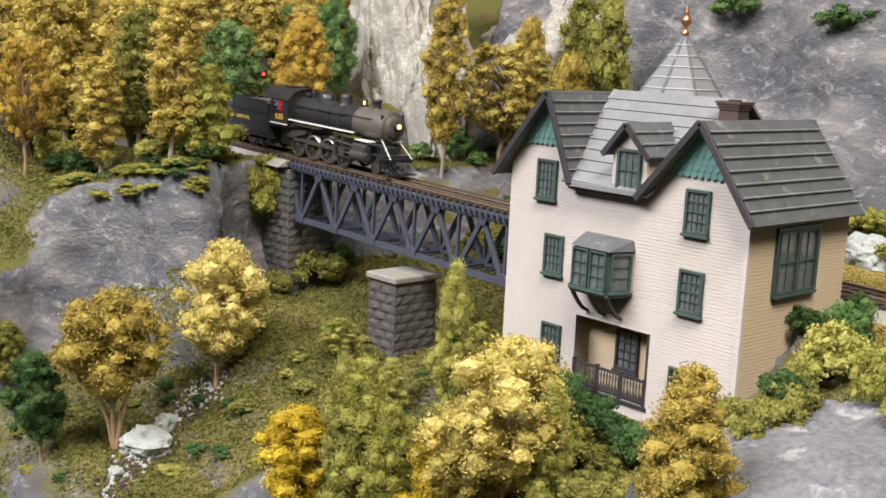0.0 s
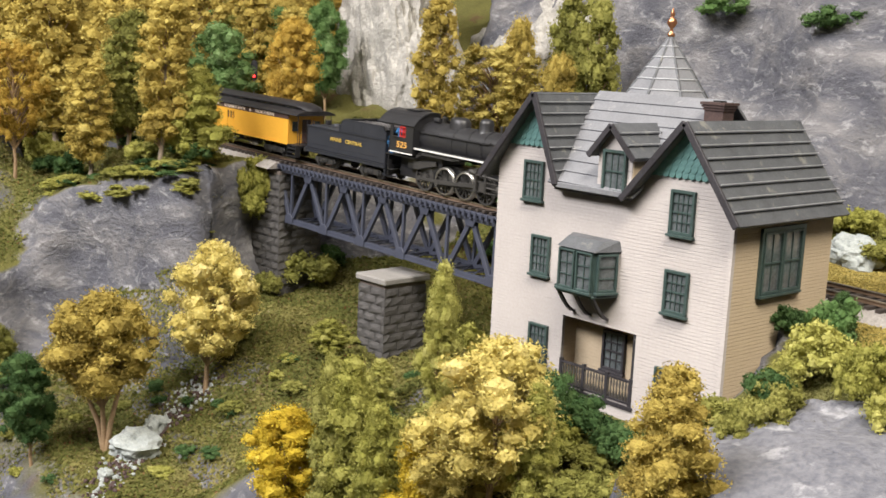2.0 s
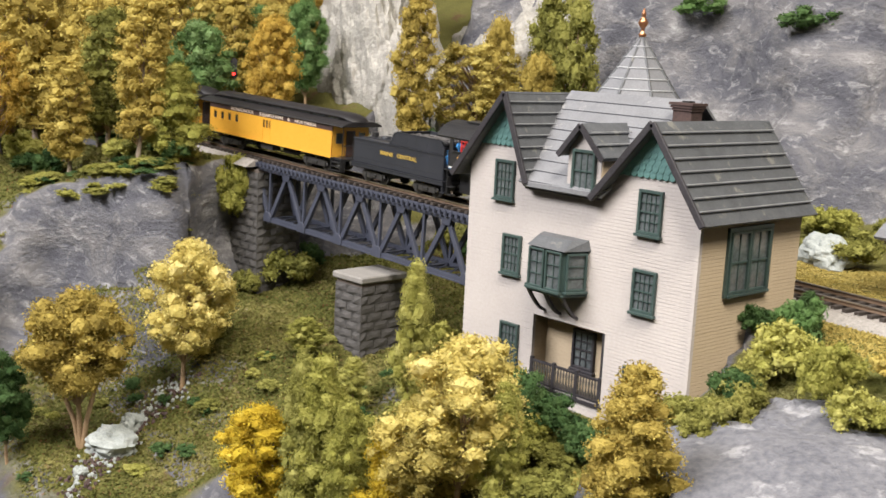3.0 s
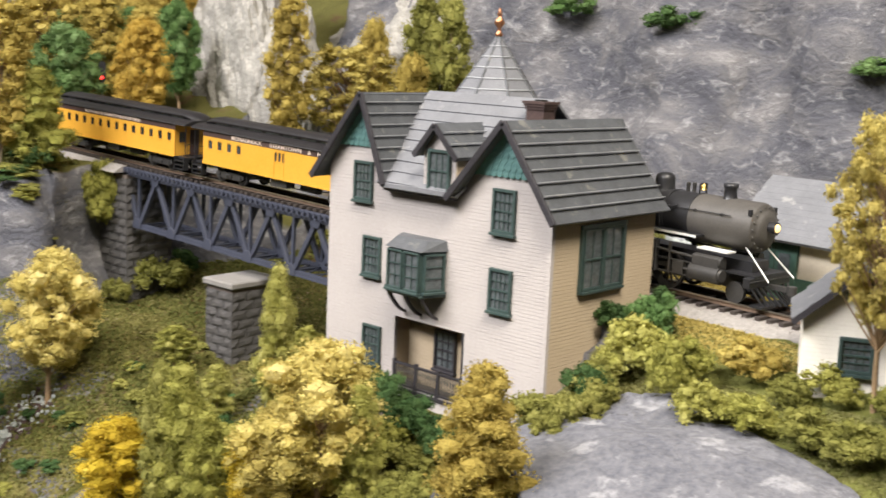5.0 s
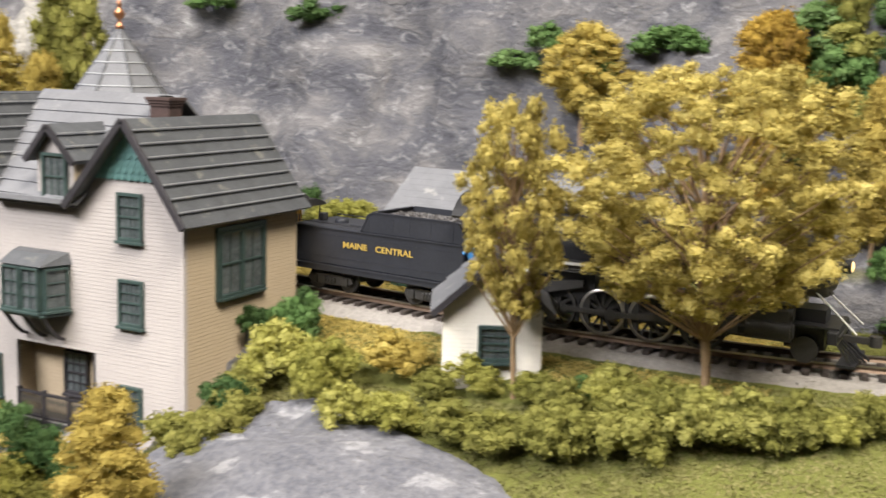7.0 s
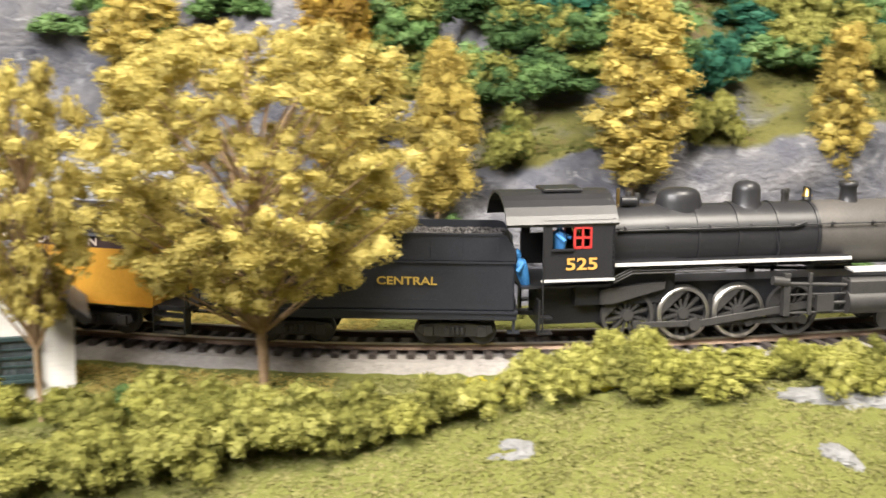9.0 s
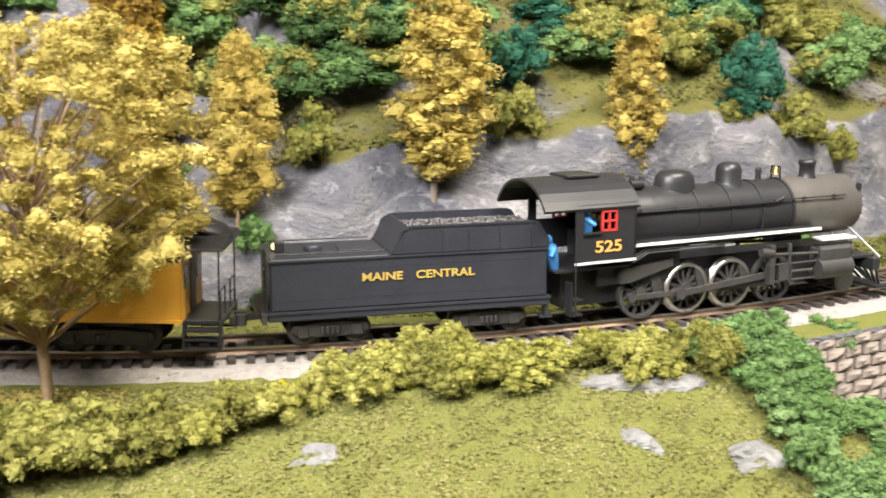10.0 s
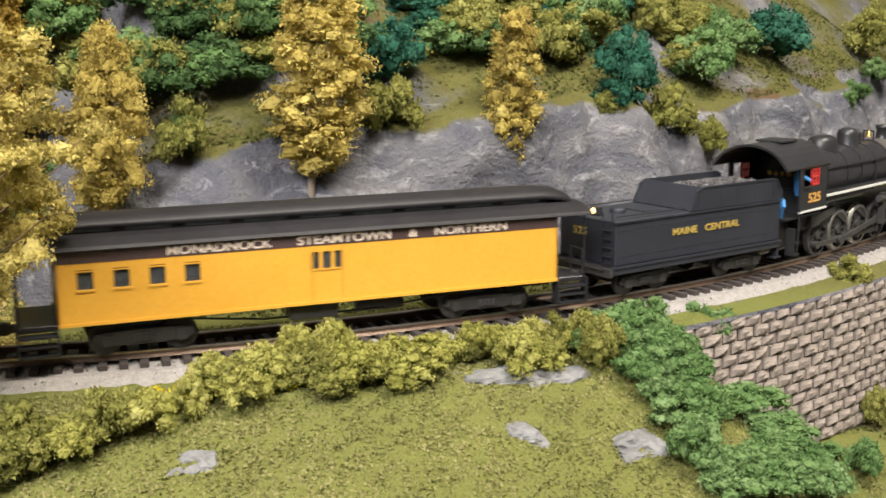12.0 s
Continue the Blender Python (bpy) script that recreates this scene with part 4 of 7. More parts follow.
    part("bay_base", Shape().prism([(-0.0862, 0.0), (-0.0820, -0.0130), (-0.0604, -0.0130), (-0.0563, 0.0)], "z", -0.0042, -0.0030), GREEN_PAINT, bay, bevel=0.0003)
    part("bay_roof", Shape().add([(-0.0866, 0, 0.0166), (-0.0824, -0.0134, 0.0166), (-0.0600, -0.0134, 0.0166), (-0.0560, 0, 0.0166), (-0.0850, 0, 0.0212), (-0.0815, -0.0070, 0.0208), (-0.0610, -0.0070, 0.0208), (-0.0575, 0, 0.0212)], [(0, 1, 5, 4), (1, 2, 6, 5), (2, 3, 7, 6), (4, 5, 6, 7), (3, 2, 1, 0)]), ROOF_DARK, bay)
    for x in (-0.0765, -0.0662):
        sash_window(hs, pose(x, -0.0124, 0.0071), 0.0094, 0.0176, 2, 3, frame_w=0.0009)
    sash_window(hs, pose(-0.0589, -0.0061, 0.0071, 0, 0, 72.9), 0.0104, 0.0170, 1, 3, frame_w=0.0010)
    sash_window(hs, pose(-0.0835, -0.0061, 0.0071, 0, 0, -72.4), 0.0104, 0.0170, 1, 3, frame_w=0.0010)
    for x in (-0.0815, -0.0715, -0.0615):
        arc = [(x, -0.0112 * math.cos(q), -0.0150 + 0.0112 * (1 - math.cos(q)) * 0 + 0.0108 * (1 - math.sin(q)) * 0 + 0.0106 * (1 - math.sin(1.57 - q)) * 0 + 0.0108 * math.cos(q) ** 1.6) for q in [k * 0.1963 for k in range(9)]]
        br = Shape()
        for p, q in zip(arc, arc[1:]):
            br.bar(p, q, 0.0012, 0.0017, (1, 0, 0))
        part("bracket", br, TRIM_BLACK, bay, "curved black bracket")
    # porch
    pd = 0.010
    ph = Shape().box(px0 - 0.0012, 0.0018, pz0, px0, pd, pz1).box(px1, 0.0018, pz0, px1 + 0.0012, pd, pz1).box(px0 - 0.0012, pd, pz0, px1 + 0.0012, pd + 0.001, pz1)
    part("porch_lining", ph, WARM_LIT_BOARD, hs, "clapboard porch lining in the side wall's warm tint")
    part("porch_ceiling", Shape().box(px0 - 0.001, 0.0018, pz1, px1 + 0.001, pd, pz1 + 0.001), WARM_LIT_BOARD, hs)
    part("porch_floor", Shape().box(px0 - 0.001, -0.0008, pz0 - 0.0016, px1 + 0.001, pd, pz0), TRIM_BLACK, hs)
    part("porch_post", Shape().box(px1 - 0.0018, 0.0004, pz0, px1, 0.0020, pz1), TRIM_BLACK, hs).location = (0, 0, 0)
    sash_window(hs, pose(-0.0640, pd - 0.0006, -0.0318), 0.0132, 0.0185, 3, 4, TRIM_BLACK)
    rail = part("porch_railing", Shape().box(px0, -0.0006, pz0 + 0.0108, px1, 0.0008, pz0 + 0.0118).box(px0, -0.0006, pz0 + 0.0010, px1, 0.0008, pz0 + 0.0018), TRIM_BLACK, hs, "black ornate porch railing")
    post = Shape().box(-0.0008, -0.0008, 0, 0.0008, 0.0008, 0.0128).mesh("rail_post", TRIM_BLACK)
    for k in range(4):
        part("rail_post", post, TRIM_BLACK, rail).matrix_basis = pose(px0 + 0.0008 + k * (px1 - px0 - 0.0016) / 3, 0.0001, pz0)
    bal = Shape().lathe([(0.0002, 0), (0.0006, 0.002), (0.00025, 0.0045), (0.0006, 0.007), (0.0002, 0.0092)], 6).mesh("baluster", LOCO_GREY)
    for k in range(24):
        part("baluster", bal, LOCO_GREY, rail).matrix_basis = pose(px0 + 0.0020 + k * (px1 - px0 - 0.004) / 23, 0.0001, pz0 + 0.0016)
    # tower roof and finial
    tx, ty = -0.0880, 0.0640
    tw = part("tower_roof", Shape().lathe([(0.0195, 0.076), (0.0206, 0.0815), (0.0010, 0.1120)], 8, pose(tx, ty, 0, 0, 0, 12)), ROOF_PALE, hs, "pale grey pointed tower roof")
    for q in tw.data.polygons:
        q.use_smooth = False
    for j in range(6):
        f0, f1 = j / 6, (j + 1.1) / 6
        r0, r1 = 0.0216 * (1 - f0) + 0.0008, 0.0216 * (1 - min(1, f1)) + 0.0003
        st = Shape().lathe([(r0, 0.0812 + 0.0309 * f0), (r1, 0.0812 + 0.0309 * min(1, f1) + 0.0002)], 8, pose(tx, ty, 0, 0, 0, 12))
        ob = part("tower_strip", st, ROOF_PALE, tw)
        part("strip_edge", Shape().lathe([(r0 + 0.0002, 0.0809 + 0.0309 * f0), (r0 + 0.0004, 0.0813 + 0.0309 * f0), (r0 - 0.0003, 0.0816 + 0.0309 * f0)], 8, pose(tx, ty, 0, 0, 0, 12)), ROOF_EDGE, tw)
        for q in ob.data.polygons:
            q.use_smooth = False
    for k in range(8):
        a = math.radians(12 + k * 45)
        part("hip_roll", Shape().rod((tx + 0.0217 * math.cos(a), ty + 0.0217 * math.sin(a), 0.0812), (tx, ty, 0.1126), 0.0009, 0.0006, 6), ROOF_DARK, tw)
    part("finial", Shape().lathe([(0.0016, 0.1116), (0.0020, 0.1128), (0.0009, 0.1136), (0.0008, 0.1155), (0.0018, 0.1166), (0.0026, 0.1182), (0.0018, 0.1198), (0.0007, 0.1208), (0.0012, 0.1218), (0.0010, 0.1228), (0.0003, 0.1252)], 14, pose(tx, ty, 0)), COPPER, tw, "copper ball finial")
    # chimney
    ch = part("chimney", Shape().box(-0.0378, 0.026, 0.060, -0.0282, 0.034, 0.0800), BRICK, hs, "dark brick chimney")
    for k in range(3):
        g = 0.0005 * (k + 1)
        part("brick_course", Shape().box(-0.0378 - g, 0.026 - g, 0.0800 + k * 0.0012, -0.0282 + g, 0.034 + g, 0.0811 + k * 0.0012), BRICK, ch)
    part("flue", Shape().box(-0.0350, 0.028, 0.0832, -0.0310, 0.032, 0.0842), DARK_INSIDE, ch)


house()


# ---- shed and depot ----
def shed():
    sh = thing("shed", "small white clapboard shed with a grey gabled roof", "shed", pose(0.1150, 0.0305, -0.0112, 0, 0, 26.0))
    w, d, e, a = 0.0358, 0.030, 0.0270, 0.0430
    part("front_wall", Shape().prism([(-w / 2, -0.006), (w / 2, -0.006), (w / 2, e), (0, a), (-w / 2, e)], "y", 0.0, 0.0012), SHED_WHITE, sh)
    part("rear_wall", Shape().prism([(-w / 2, -0.006), (w / 2, -0.006), (w / 2, e), (0, a), (-w / 2, e)], "y", d, d + 0.0012), SHED_WHITE, sh)
    for x in (-w / 2, w / 2 - 0.0012):
        part("side_wall", Shape().box(x, 0.0012, -0.006, x + 0.0012, d, e), SHED_WHITE, sh)
    ex, ez, az = w / 2 + 0.004, e - 0.0028, a + 0.0012
    for k in (-1, 1):
        pts = ((k * ex, -0.004, ez), (k * ex, d + 0.004, ez), (0, d + 0.004, az), (0, -0.004, az))
        rf = part("roof", Shape().sheet(*(pts if k > 0 else pts[::-1]), 0.0012), ROOF_PALE, sh, "pale grey roof")
        part("barge_board", Shape().bar((0, -0.0043, az - 0.0008), (k * ex, -0.0043, ez - 0.0008), 0.0009, 0.0022), TRIM_BLACK, sh)
        roof_courses(rf, *((pts) if k > 0 else (pts[1], pts[0], pts[3], pts[2])), 4, ROOF_PALE)
    part("vent", Shape().prism([(-0.0045, a - 0.008), (0.0045, a - 0.008), (0, a - 0.003)], "y", -0.0008, 0.0004), GREEN_PAINT, sh, "green triangular gable vent")
    sash_window(sh, pose(0.0010, -0.0005, 0.0128), 0.0122, 0.0132, 4, 4)


shed()


def depot():
    dp = thing("depot", "cream depot with green double doors and grey roof", "building", pose(0.0130, 0.1400, -0.0065, 0, 0, -8.0))
    w, d, e = 0.105, 0.050, 0.0335
    part("front_wall", Shape().box(0, 0, 0, w, 0.0014, e), DEPOT_CREAM, dp)
    part("side_wall", Shape().prism([(0.0014, 0), (d, 0), (d, e), (d / 2, e + 0.020), (0.0014, e)], "x", 0, 0.0014), DEPOT_CREAM, dp)
    part("side_wall", Shape().prism([(0.0014, 0), (d, 0), (d, e), (d / 2, e + 0.020), (0.0014, e)], "x", w - 0.0014, w), DEPOT_CREAM, dp)
    part("rear_wall", Shape().box(0, d, 0, w, d + 0.0014, e), DEPOT_CREAM, dp)
    for x0, x1 in ((-0.0004, 0.0050), (0.0290, w)):
        part("wainscot", Shape().box(x0, -0.0008, 0, x1, 0.0, 0.0115), DEPOT_GREEN, dp, "green lower boards")
    dr = part("double_door", Shape().box(0.0054, -0.0010, 0.0, 0.0286, 0.0, 0.0262), DEPOT_GREEN, dp, "green double door with small dark panes", bevel=0.0002)
    part("door_frame", Shape().box(0.0046, -0.0018, 0.0, 0.0058, 0.0, 0.0272).box(0.0282, -0.0018, 0.0, 0.0294, 0.0, 0.0272).box(0.0058, -0.0018, 0.0260, 0.0282, 0.0, 0.0272), DEPOT_GREEN, dr)
    for x in (0.0082, 0.0192):
        part("door_pane", Shape().box(x, -0.0013, 0.0135, x + 0.0062, -0.0010, 0.0225), PANE, dr)
    part("door_gap", Shape().box(0.0168, -0.0012, 0.0008, 0.0171, -0.0010, 0.0255), DARK_INSIDE, dr)
    pts = ((-0.006, -0.008, e - 0.004), (w + 0.006, -0.008, e - 0.004), (w + 0.006, d / 2, e + 0.0225), (-0.006, d / 2, e + 0.0225))
    rf = part("roof", Shape().sheet(*pts, 0.0014), ROOF_PALE, dp, "weathered grey strip roof")
    roof_courses(rf, *pts, 10, ROOF_PALE, 0.0003)
    part("roof", Shape().sheet((-0.006, d / 2, e + 0.0225), (w + 0.006, d / 2, e + 0.0225), (w + 0.006, d + 0.009, e - 0.004), (-0.006, d + 0.009, e - 0.004), 0.0014), ROOF_PALE, dp)


depot()


# ---- the train ----
def spoked_wheel(r, tread, weight=True):
    """A driving wheel in the xz plane, facing -y."""
    s = Shape()
    n = 28
    for r0, r1, y0, y1 in ((r, r * 0.86, -0.0011, 0.0011),):
        ring = []
        for rad, y in ((r0, y0), (r1, y0), (r1, y1), (r0, y1)):
            ring.append([(rad * math.cos(2 * math.pi * k / n), y, rad * math.sin(2 * math.pi * k / n)) for k in range(n)])
        pts = [p for q in ring for p in q]
        s.add(pts, [(a * n + k, a * n + (k + 1) % n, ((a + 1) % 4) * n + (k + 1) % n, ((a + 1) % 4) * n + k) for a in range(4) for k in range(n)], False)
    return s


def build_engine():
    en = thing("steam_locomotive", "black 2-8-0 model steam locomotive with white running board edges", "locomotive")
    ax, r = 0.0335, 0.0110
    part("boiler", Shape().lathe([(r * 0.98, 0.008), (r * 1.03, 0.010), (r * 1.03, 0.034), (r, 0.040), (r, 0.084)], 32, pose(0, 0, ax), "x"), LOCO_BLACK, en, "satin black boiler")
    for x in (0.024, 0.042, 0.056, 0.070, 0.084):
        part("boiler_band", Shape().lathe([(r * 1.035, x - 0.0006), (r * 1.035, x + 0.0006)], 32, pose(0, 0, ax), "x"), LOCO_BLACK, en)
    part("smokebox", Shape().lathe([(r * 1.01, 0.0845), (r * 1.01, 0.1160), (r * 0.96, 0.1175)], 32, pose(0, 0, ax), "x"), LOCO_GREY, en, "dusty grey smokebox")
    part("smokebox_front", Shape().lathe([(r * 0.96, 0.1175), (r * 0.86, 0.1184), (r * 0.74, 0.1186), (r * 0.70, 0.1196), (r * 0.45, 0.1206), (0.0006, 0.1210)], 32, pose(0, 0, ax), "x"), LOCO_GREY, en, "grey round smokebox door")
    bolts = Shape()
    for k in range(18):
        a = 2 * math.pi * k / 18
        bolts.rod((0.1178, r * 0.86 * math.cos(a), ax + r * 0.86 * math.sin(a)), (0.1190, r * 0.86 * math.cos(a), ax + r * 0.86 * math.sin(a)), 0.0004, n=6)
    part("door_bolts", bolts, LOCO_GREY, en)
    part("headlight", Shape().lathe([(0.0022, 0.1195), (0.0026, 0.1225), (0.0026, 0.1245)], 16, pose(0, 0, ax + 0.001), "x"), LOCO_BLACK, en)
    part("headlight_lens", Shape().lathe([(0.0020, 0.1244), (0.0016, 0.1250), (0.0005, 0.1252)], 16, pose(0, 0, ax + 0.001), "x"), HEADLAMP, en, "warm lit headlight")
    part("smoke_funnel", Shape().lathe([(0.0046, 0.0425), (0.0030, 0.0450), (0.0028, 0.0488), (0.0033, 0.0492), (0.0033, 0.0508), (0.0024, 0.0508)], 18, pose(0.099, 0, 0)), LOCO_BLACK, en, "short black smokestack")
    part("sand_dome", Shape().lathe([(0.0060, 0.0425), (0.0048, 0.0450), (0.0047, 0.0488), (0.0042, 0.0506), (0.0028, 0.0516), (0.0004, 0.0520)], 20, pose(0.0620, 0, 0)), LOCO_BLACK, en)
    dome = Shape().lathe([(0.0068, 0.0420), (0.0062, 0.0455), (0.0058, 0.0480), (0.0048, 0.0494), (0.0030, 0.0500), (0.0004, 0.0502)], 20, pose(0.0380, 0, 0) @ Matrix.Diagonal((1.25, 1, 1, 1)))
    part("steam_dome", dome, LOCO_BLACK, en)
    part("bell", Shape().lathe([(0.0004, 0.0482), (0.0010, 0.0478), (0.0013, 0.0462), (0.0019, 0.0452)], 12, pose(0.0840, 0, 0.0010)), BRASS, en, "brass bell")
    part("bell_yoke", Shape().pipe([(0.084, -0.0024, 0.0440), (0.084, -0.0024, 0.0490), (0.084, 0.0024, 0.0490), (0.084, 0.0024, 0.0440)], 0.0004), LOCO_BLACK, en)
    for x, y in ((0.0210, 0.0015), (0.0230, -0.0015), (0.0755, 0.0), (0.0775, 0.002)):
        part("safety_valve", Shape().lathe([(0.0010, 0.0435), (0.0008, 0.0470), (0.0011, 0.0474), (0.0009, 0.0488)], 10, pose(x, y, 0)), LOCO_DUST, en)
    part("whistle", Shape().rod((0.0175, 0.0020, 0.0440), (0.0175, 0.0020, 0.0500), 0.0006), BRASS, en, "brass whistle")
    part("generator", Shape().rod((0.0170, -0.0030, 0.0462), (0.0222, -0.0030, 0.0462), 0.0017), LOCO_BLACK, en)
    for sd in (-1, 1):
        y = sd * (r + 0.0004)
        part("hand_rail", Shape().pipe([(0.011, y, ax + 0.0048), (0.108, y * 1.0, ax + 0.0048)], 0.00028), LOCO_BLACK, en)
        stn = Shape()
        for k in range(7):
            stn.rod((0.016 + k * 0.0145, y * 0.9, ax + 0.0048), (0.016 + k * 0.0145, y * 1.04, ax + 0.0048), 0.0005, n=6)
        part("rail_stanchions", stn, LOCO_BLACK, en)
        part("feed_pipe", Shape().pipe([(0.014, y, ax + 0.0042), (0.075, y, ax + 0.0042), (0.079, y * 0.98, ax + 0.0056)], 0.0005), LOCO_BLACK, en)
        part("sand_pipe", Shape().pipe([(0.0625, sd * 0.0062, 0.0425), (0.0680, sd * 0.0106, 0.0372), (0.0695, sd * 0.0113, 0.0300), (0.0690, sd * 0.0105, 0.0240)], 0.0003), LOCO_BLACK, en)
        part("running_board", Shape().box(0.011, min(sd * 0.0085, sd * 0.0150), 0.0268, 0.0935, max(sd * 0.0085, sd * 0.0150), 0.0276), LOCO_BLACK, en)
        part("white_edge", Shape().box(0.011, min(sd * 0.0150, sd * 0.0153), 0.0266, 0.0935, max(sd * 0.0150, sd * 0.0153), 0.0277), WHITE_STRIPE, en, "white painted running board edge")
        part("pilot_step", Shape().box(0.0945, min(sd * 0.009, sd * 0.0152), 0.0222, 0.1110, max(sd * 0.009, sd * 0.0152), 0.0229), WHITE_STRIPE, en)
        for k, z in enumerate((0.0258, 0.0248, 0.0239)):
            part("injector_pipe", Shape().pipe([(0.012, sd * 0.0135, z - 0.003), (0.018, sd * 0.0140, z), (0.058 - 0.004 * k, sd * 0.0140, z)], 0.00035), LOCO_DUST, en)
        part("firebox_side", Shape().prism([(0.008, 0.0185), (0.030, 0.0205), (0.030, 0.0180), (0.012, 0.0135), (0.008, 0.0135)], "y", min(sd * 0.0090, sd * 0.0120), max(sd * 0.0090, sd * 0.0120)), LOCO_DUST, en)
        cyl = Shape().rod((0.0925, sd * 0.0142, 0.0118), (0.1080, sd * 0.0142, 0.0118), 0.0040, n=20).box(0.0930, min(sd * 0.0100, sd * 0.0165), 0.0130, 0.1075, max(sd * 0.0100, sd * 0.0165), 0.0195)
        cy = part("cylinder", cyl, LOCO_DUST, en, "dusty black cylinder block", bevel=0.0004)
        part("cylinder_head", Shape().rod((0.1080, sd * 0.0142, 0.0118), (0.1088, sd * 0.0142, 0.0118), 0.0032, 0.0026, n=18), LOCO_DUST, cy)
        part("steam_chest", Shape().rod((0.0935, sd * 0.0140, 0.0178), (0.1085, sd * 0.0140, 0.0178), 0.0024, n=16), LOCO_DUST, cy)
        guide = Shape().box(0.0720, min(sd * 0.0138, sd * 0.0148), 0.0146, 0.0925, max(sd * 0.0138, sd * 0.0148), 0.0152).box(0.0720, min(sd * 0.0138, sd * 0.0148), 0.0084, 0.0925, max(sd * 0.0138, sd * 0.0148), 0.0090)
        guide.box(0.0700, min(sd * 0.0130, sd * 0.0158), 0.0080, 0.0722, max(sd * 0.0130, sd * 0.0158), 0.0225).box(0.0790, min(sd * 0.0140, sd * 0.0152), 0.0080, 0.0802, max(sd * 0.0140, sd * 0.0152), 0.0225)
        guide.rod((0.0680, sd * 0.0146, 0.0190), (0.0925, sd * 0.0146, 0.0178), 0.0007, n=8).rod((0.0660, sd * 0.0150, 0.0202), (0.0715, sd * 0.0150, 0.0195), 0.0016, n=10)
        part("valve_gear", guide, LOCO_DUST, en, bevel=0.0001)
        part("brake_hanger", Shape().box(0.0265, min(sd * 0.0086, sd * 0.0096), 0.0040, 0.0280, max(sd * 0.0086, sd * 0.0096), 0.0150).box(0.0460, min(sd * 0.0086, sd * 0.0096), 0.0040, 0.0475, max(sd * 0.0086, sd * 0.0096), 0.0150), LOCO_BLACK, en)
        part("pilot_brace", Shape().rod((0.1100, sd * 0.0062, 0.0290), (0.1290, sd * 0.0095, 0.0125), 0.0004, n=6), WHITE_STRIPE, en)
        part("marker_lamp", Shape().rod((0.1165, sd * 0.0092, 0.0395), (0.1165, sd * 0.0092, 0.0420), 0.0010, n=10), LOCO_BLACK, en)
        part("cab_handrail", Shape().pipe([(-0.0125, sd * 0.0168, 0.0060), (-0.0125, sd * 0.0168, 0.0340)], 0.00028), LOCO_BLACK, en)
        part("cab_steps", Shape().box(-0.0135, min(sd * 0.0120, sd * 0.0160), 0.0050, -0.0090, max(sd * 0.0120, sd * 0.0160), 0.0056).box(-0.0135, min(sd * 0.0120, sd * 0.0160), 0.0100, -0.0090, max(sd * 0.0120, sd * 0.0160), 0.0106).box(-0.0137, min(sd * 0.0120, sd * 0.0160), 0.0050, -0.0131, max(sd * 0.0120, sd * 0.0160), 0.0165), LOCO_BLACK, en)
        for k, x in enumerate((0.018, 0.0373, 0.0566, 0.0759)):
            w = part("driving_wheel", spoked_wheel(0.0090, 0), LOCO_DUST, en)
            w.location = (x, sd * 0.0092, 0.0090)
            part("tyre", Shape().lathe([(0.0078, -0.0012), (0.0091, -0.0012), (0.0091, 0.0008), (0.0096, 0.0010), (0.0096, 0.0013)] if sd > 0 else [(0.0096, -0.0013), (0.0096, -0.0010), (0.0091, -0.0008), (0.0091, 0.0012), (0.0078, 0.0012)], 32, None, "y", False), STEEL, w, "worn brassy steel tyre") if k in (1, 2) else None
            sp = Shape()
            for j in range(12):
                a = 2 * math.pi * j / 12
                sp.bar((0.0015 * math.cos(a), 0, 0.0015 * math.sin(a)), (0.0080 * math.cos(a), 0, 0.0080 * math.sin(a)), 0.0009, 0.0007, (0, 1, 0))
            sp.rod((0, -0.0013, 0), (0, 0.0013, 0), 0.0019, n=14).rod((0.0045, -0.0014, 0), (0.0045, 0.0014, 0), 0.0014, n=12)
            part("spokes", sp, LOCO_DUST, w)
            cw = [(0.0079 * math.cos(q), 0.0079 * math.sin(q)) for q in [2.25 + k_ * 0.178 for k_ in range(11)]]
            part("counterweight", Shape().prism(cw, "y", -0.0010, 0.0010), LOCO_DUST, w)
        rod_ = Shape().bar((0, 0, 0), (0.0579, 0, 0), 0.0008, 0.0020)
        for k in range(4):
            rod_.rod((k * 0.0193, -0.0006, 0), (k * 0.0193, 0.0006, 0), 0.0017, n=12)
        sr = part("side_rod", rod_, LOCO_DUST, en, "grey steel coupling rod", bevel=0.0001)
        sr.location = (0.018, sd * 0.0112, 0.0090)
        mr = part("main_rod", Shape().bar((0, 0, 0), (0.0450, 0, 0.0), 0.0009, 0.0024).rod((0, -0.0007, 0), (0, 0.0007, 0), 0.0021, n=14), LOCO_DUST, en, bevel=0.0001)
        mr.location = (0.0373, sd * 0.0128, 0.0090)
        ch = part("crosshead", Shape().box(-0.003, -0.0008, -0.0028, 0.003, 0.0008, 0.0028).rod((0, 0, 0), (0.0130, 0, 0), 0.0006, n=8), LOCO_DUST, en)
        ch.location = (0.0820, sd * 0.0144, 0.0118)
    part("frame", Shape().box(-0.012, -0.0060, 0.0060, 0.118, 0.0060, 0.0190), LOCO_BLACK, en)
    part("firebox", Shape().box(0.000, -0.0100, 0.0130, 0.034, 0.0100, 0.0300), LOCO_BLACK, en)
    # cab
    hw = 0.0165
    for sd in (-1, 1):
        y0, y1 = min(sd * hw, sd * (hw - 0.0007)), max(sd * hw, sd * (hw - 0.0007))
        wx0, wx1, wz0, wz1 = -0.0095, 0.0035, 0.0332, 0.0402
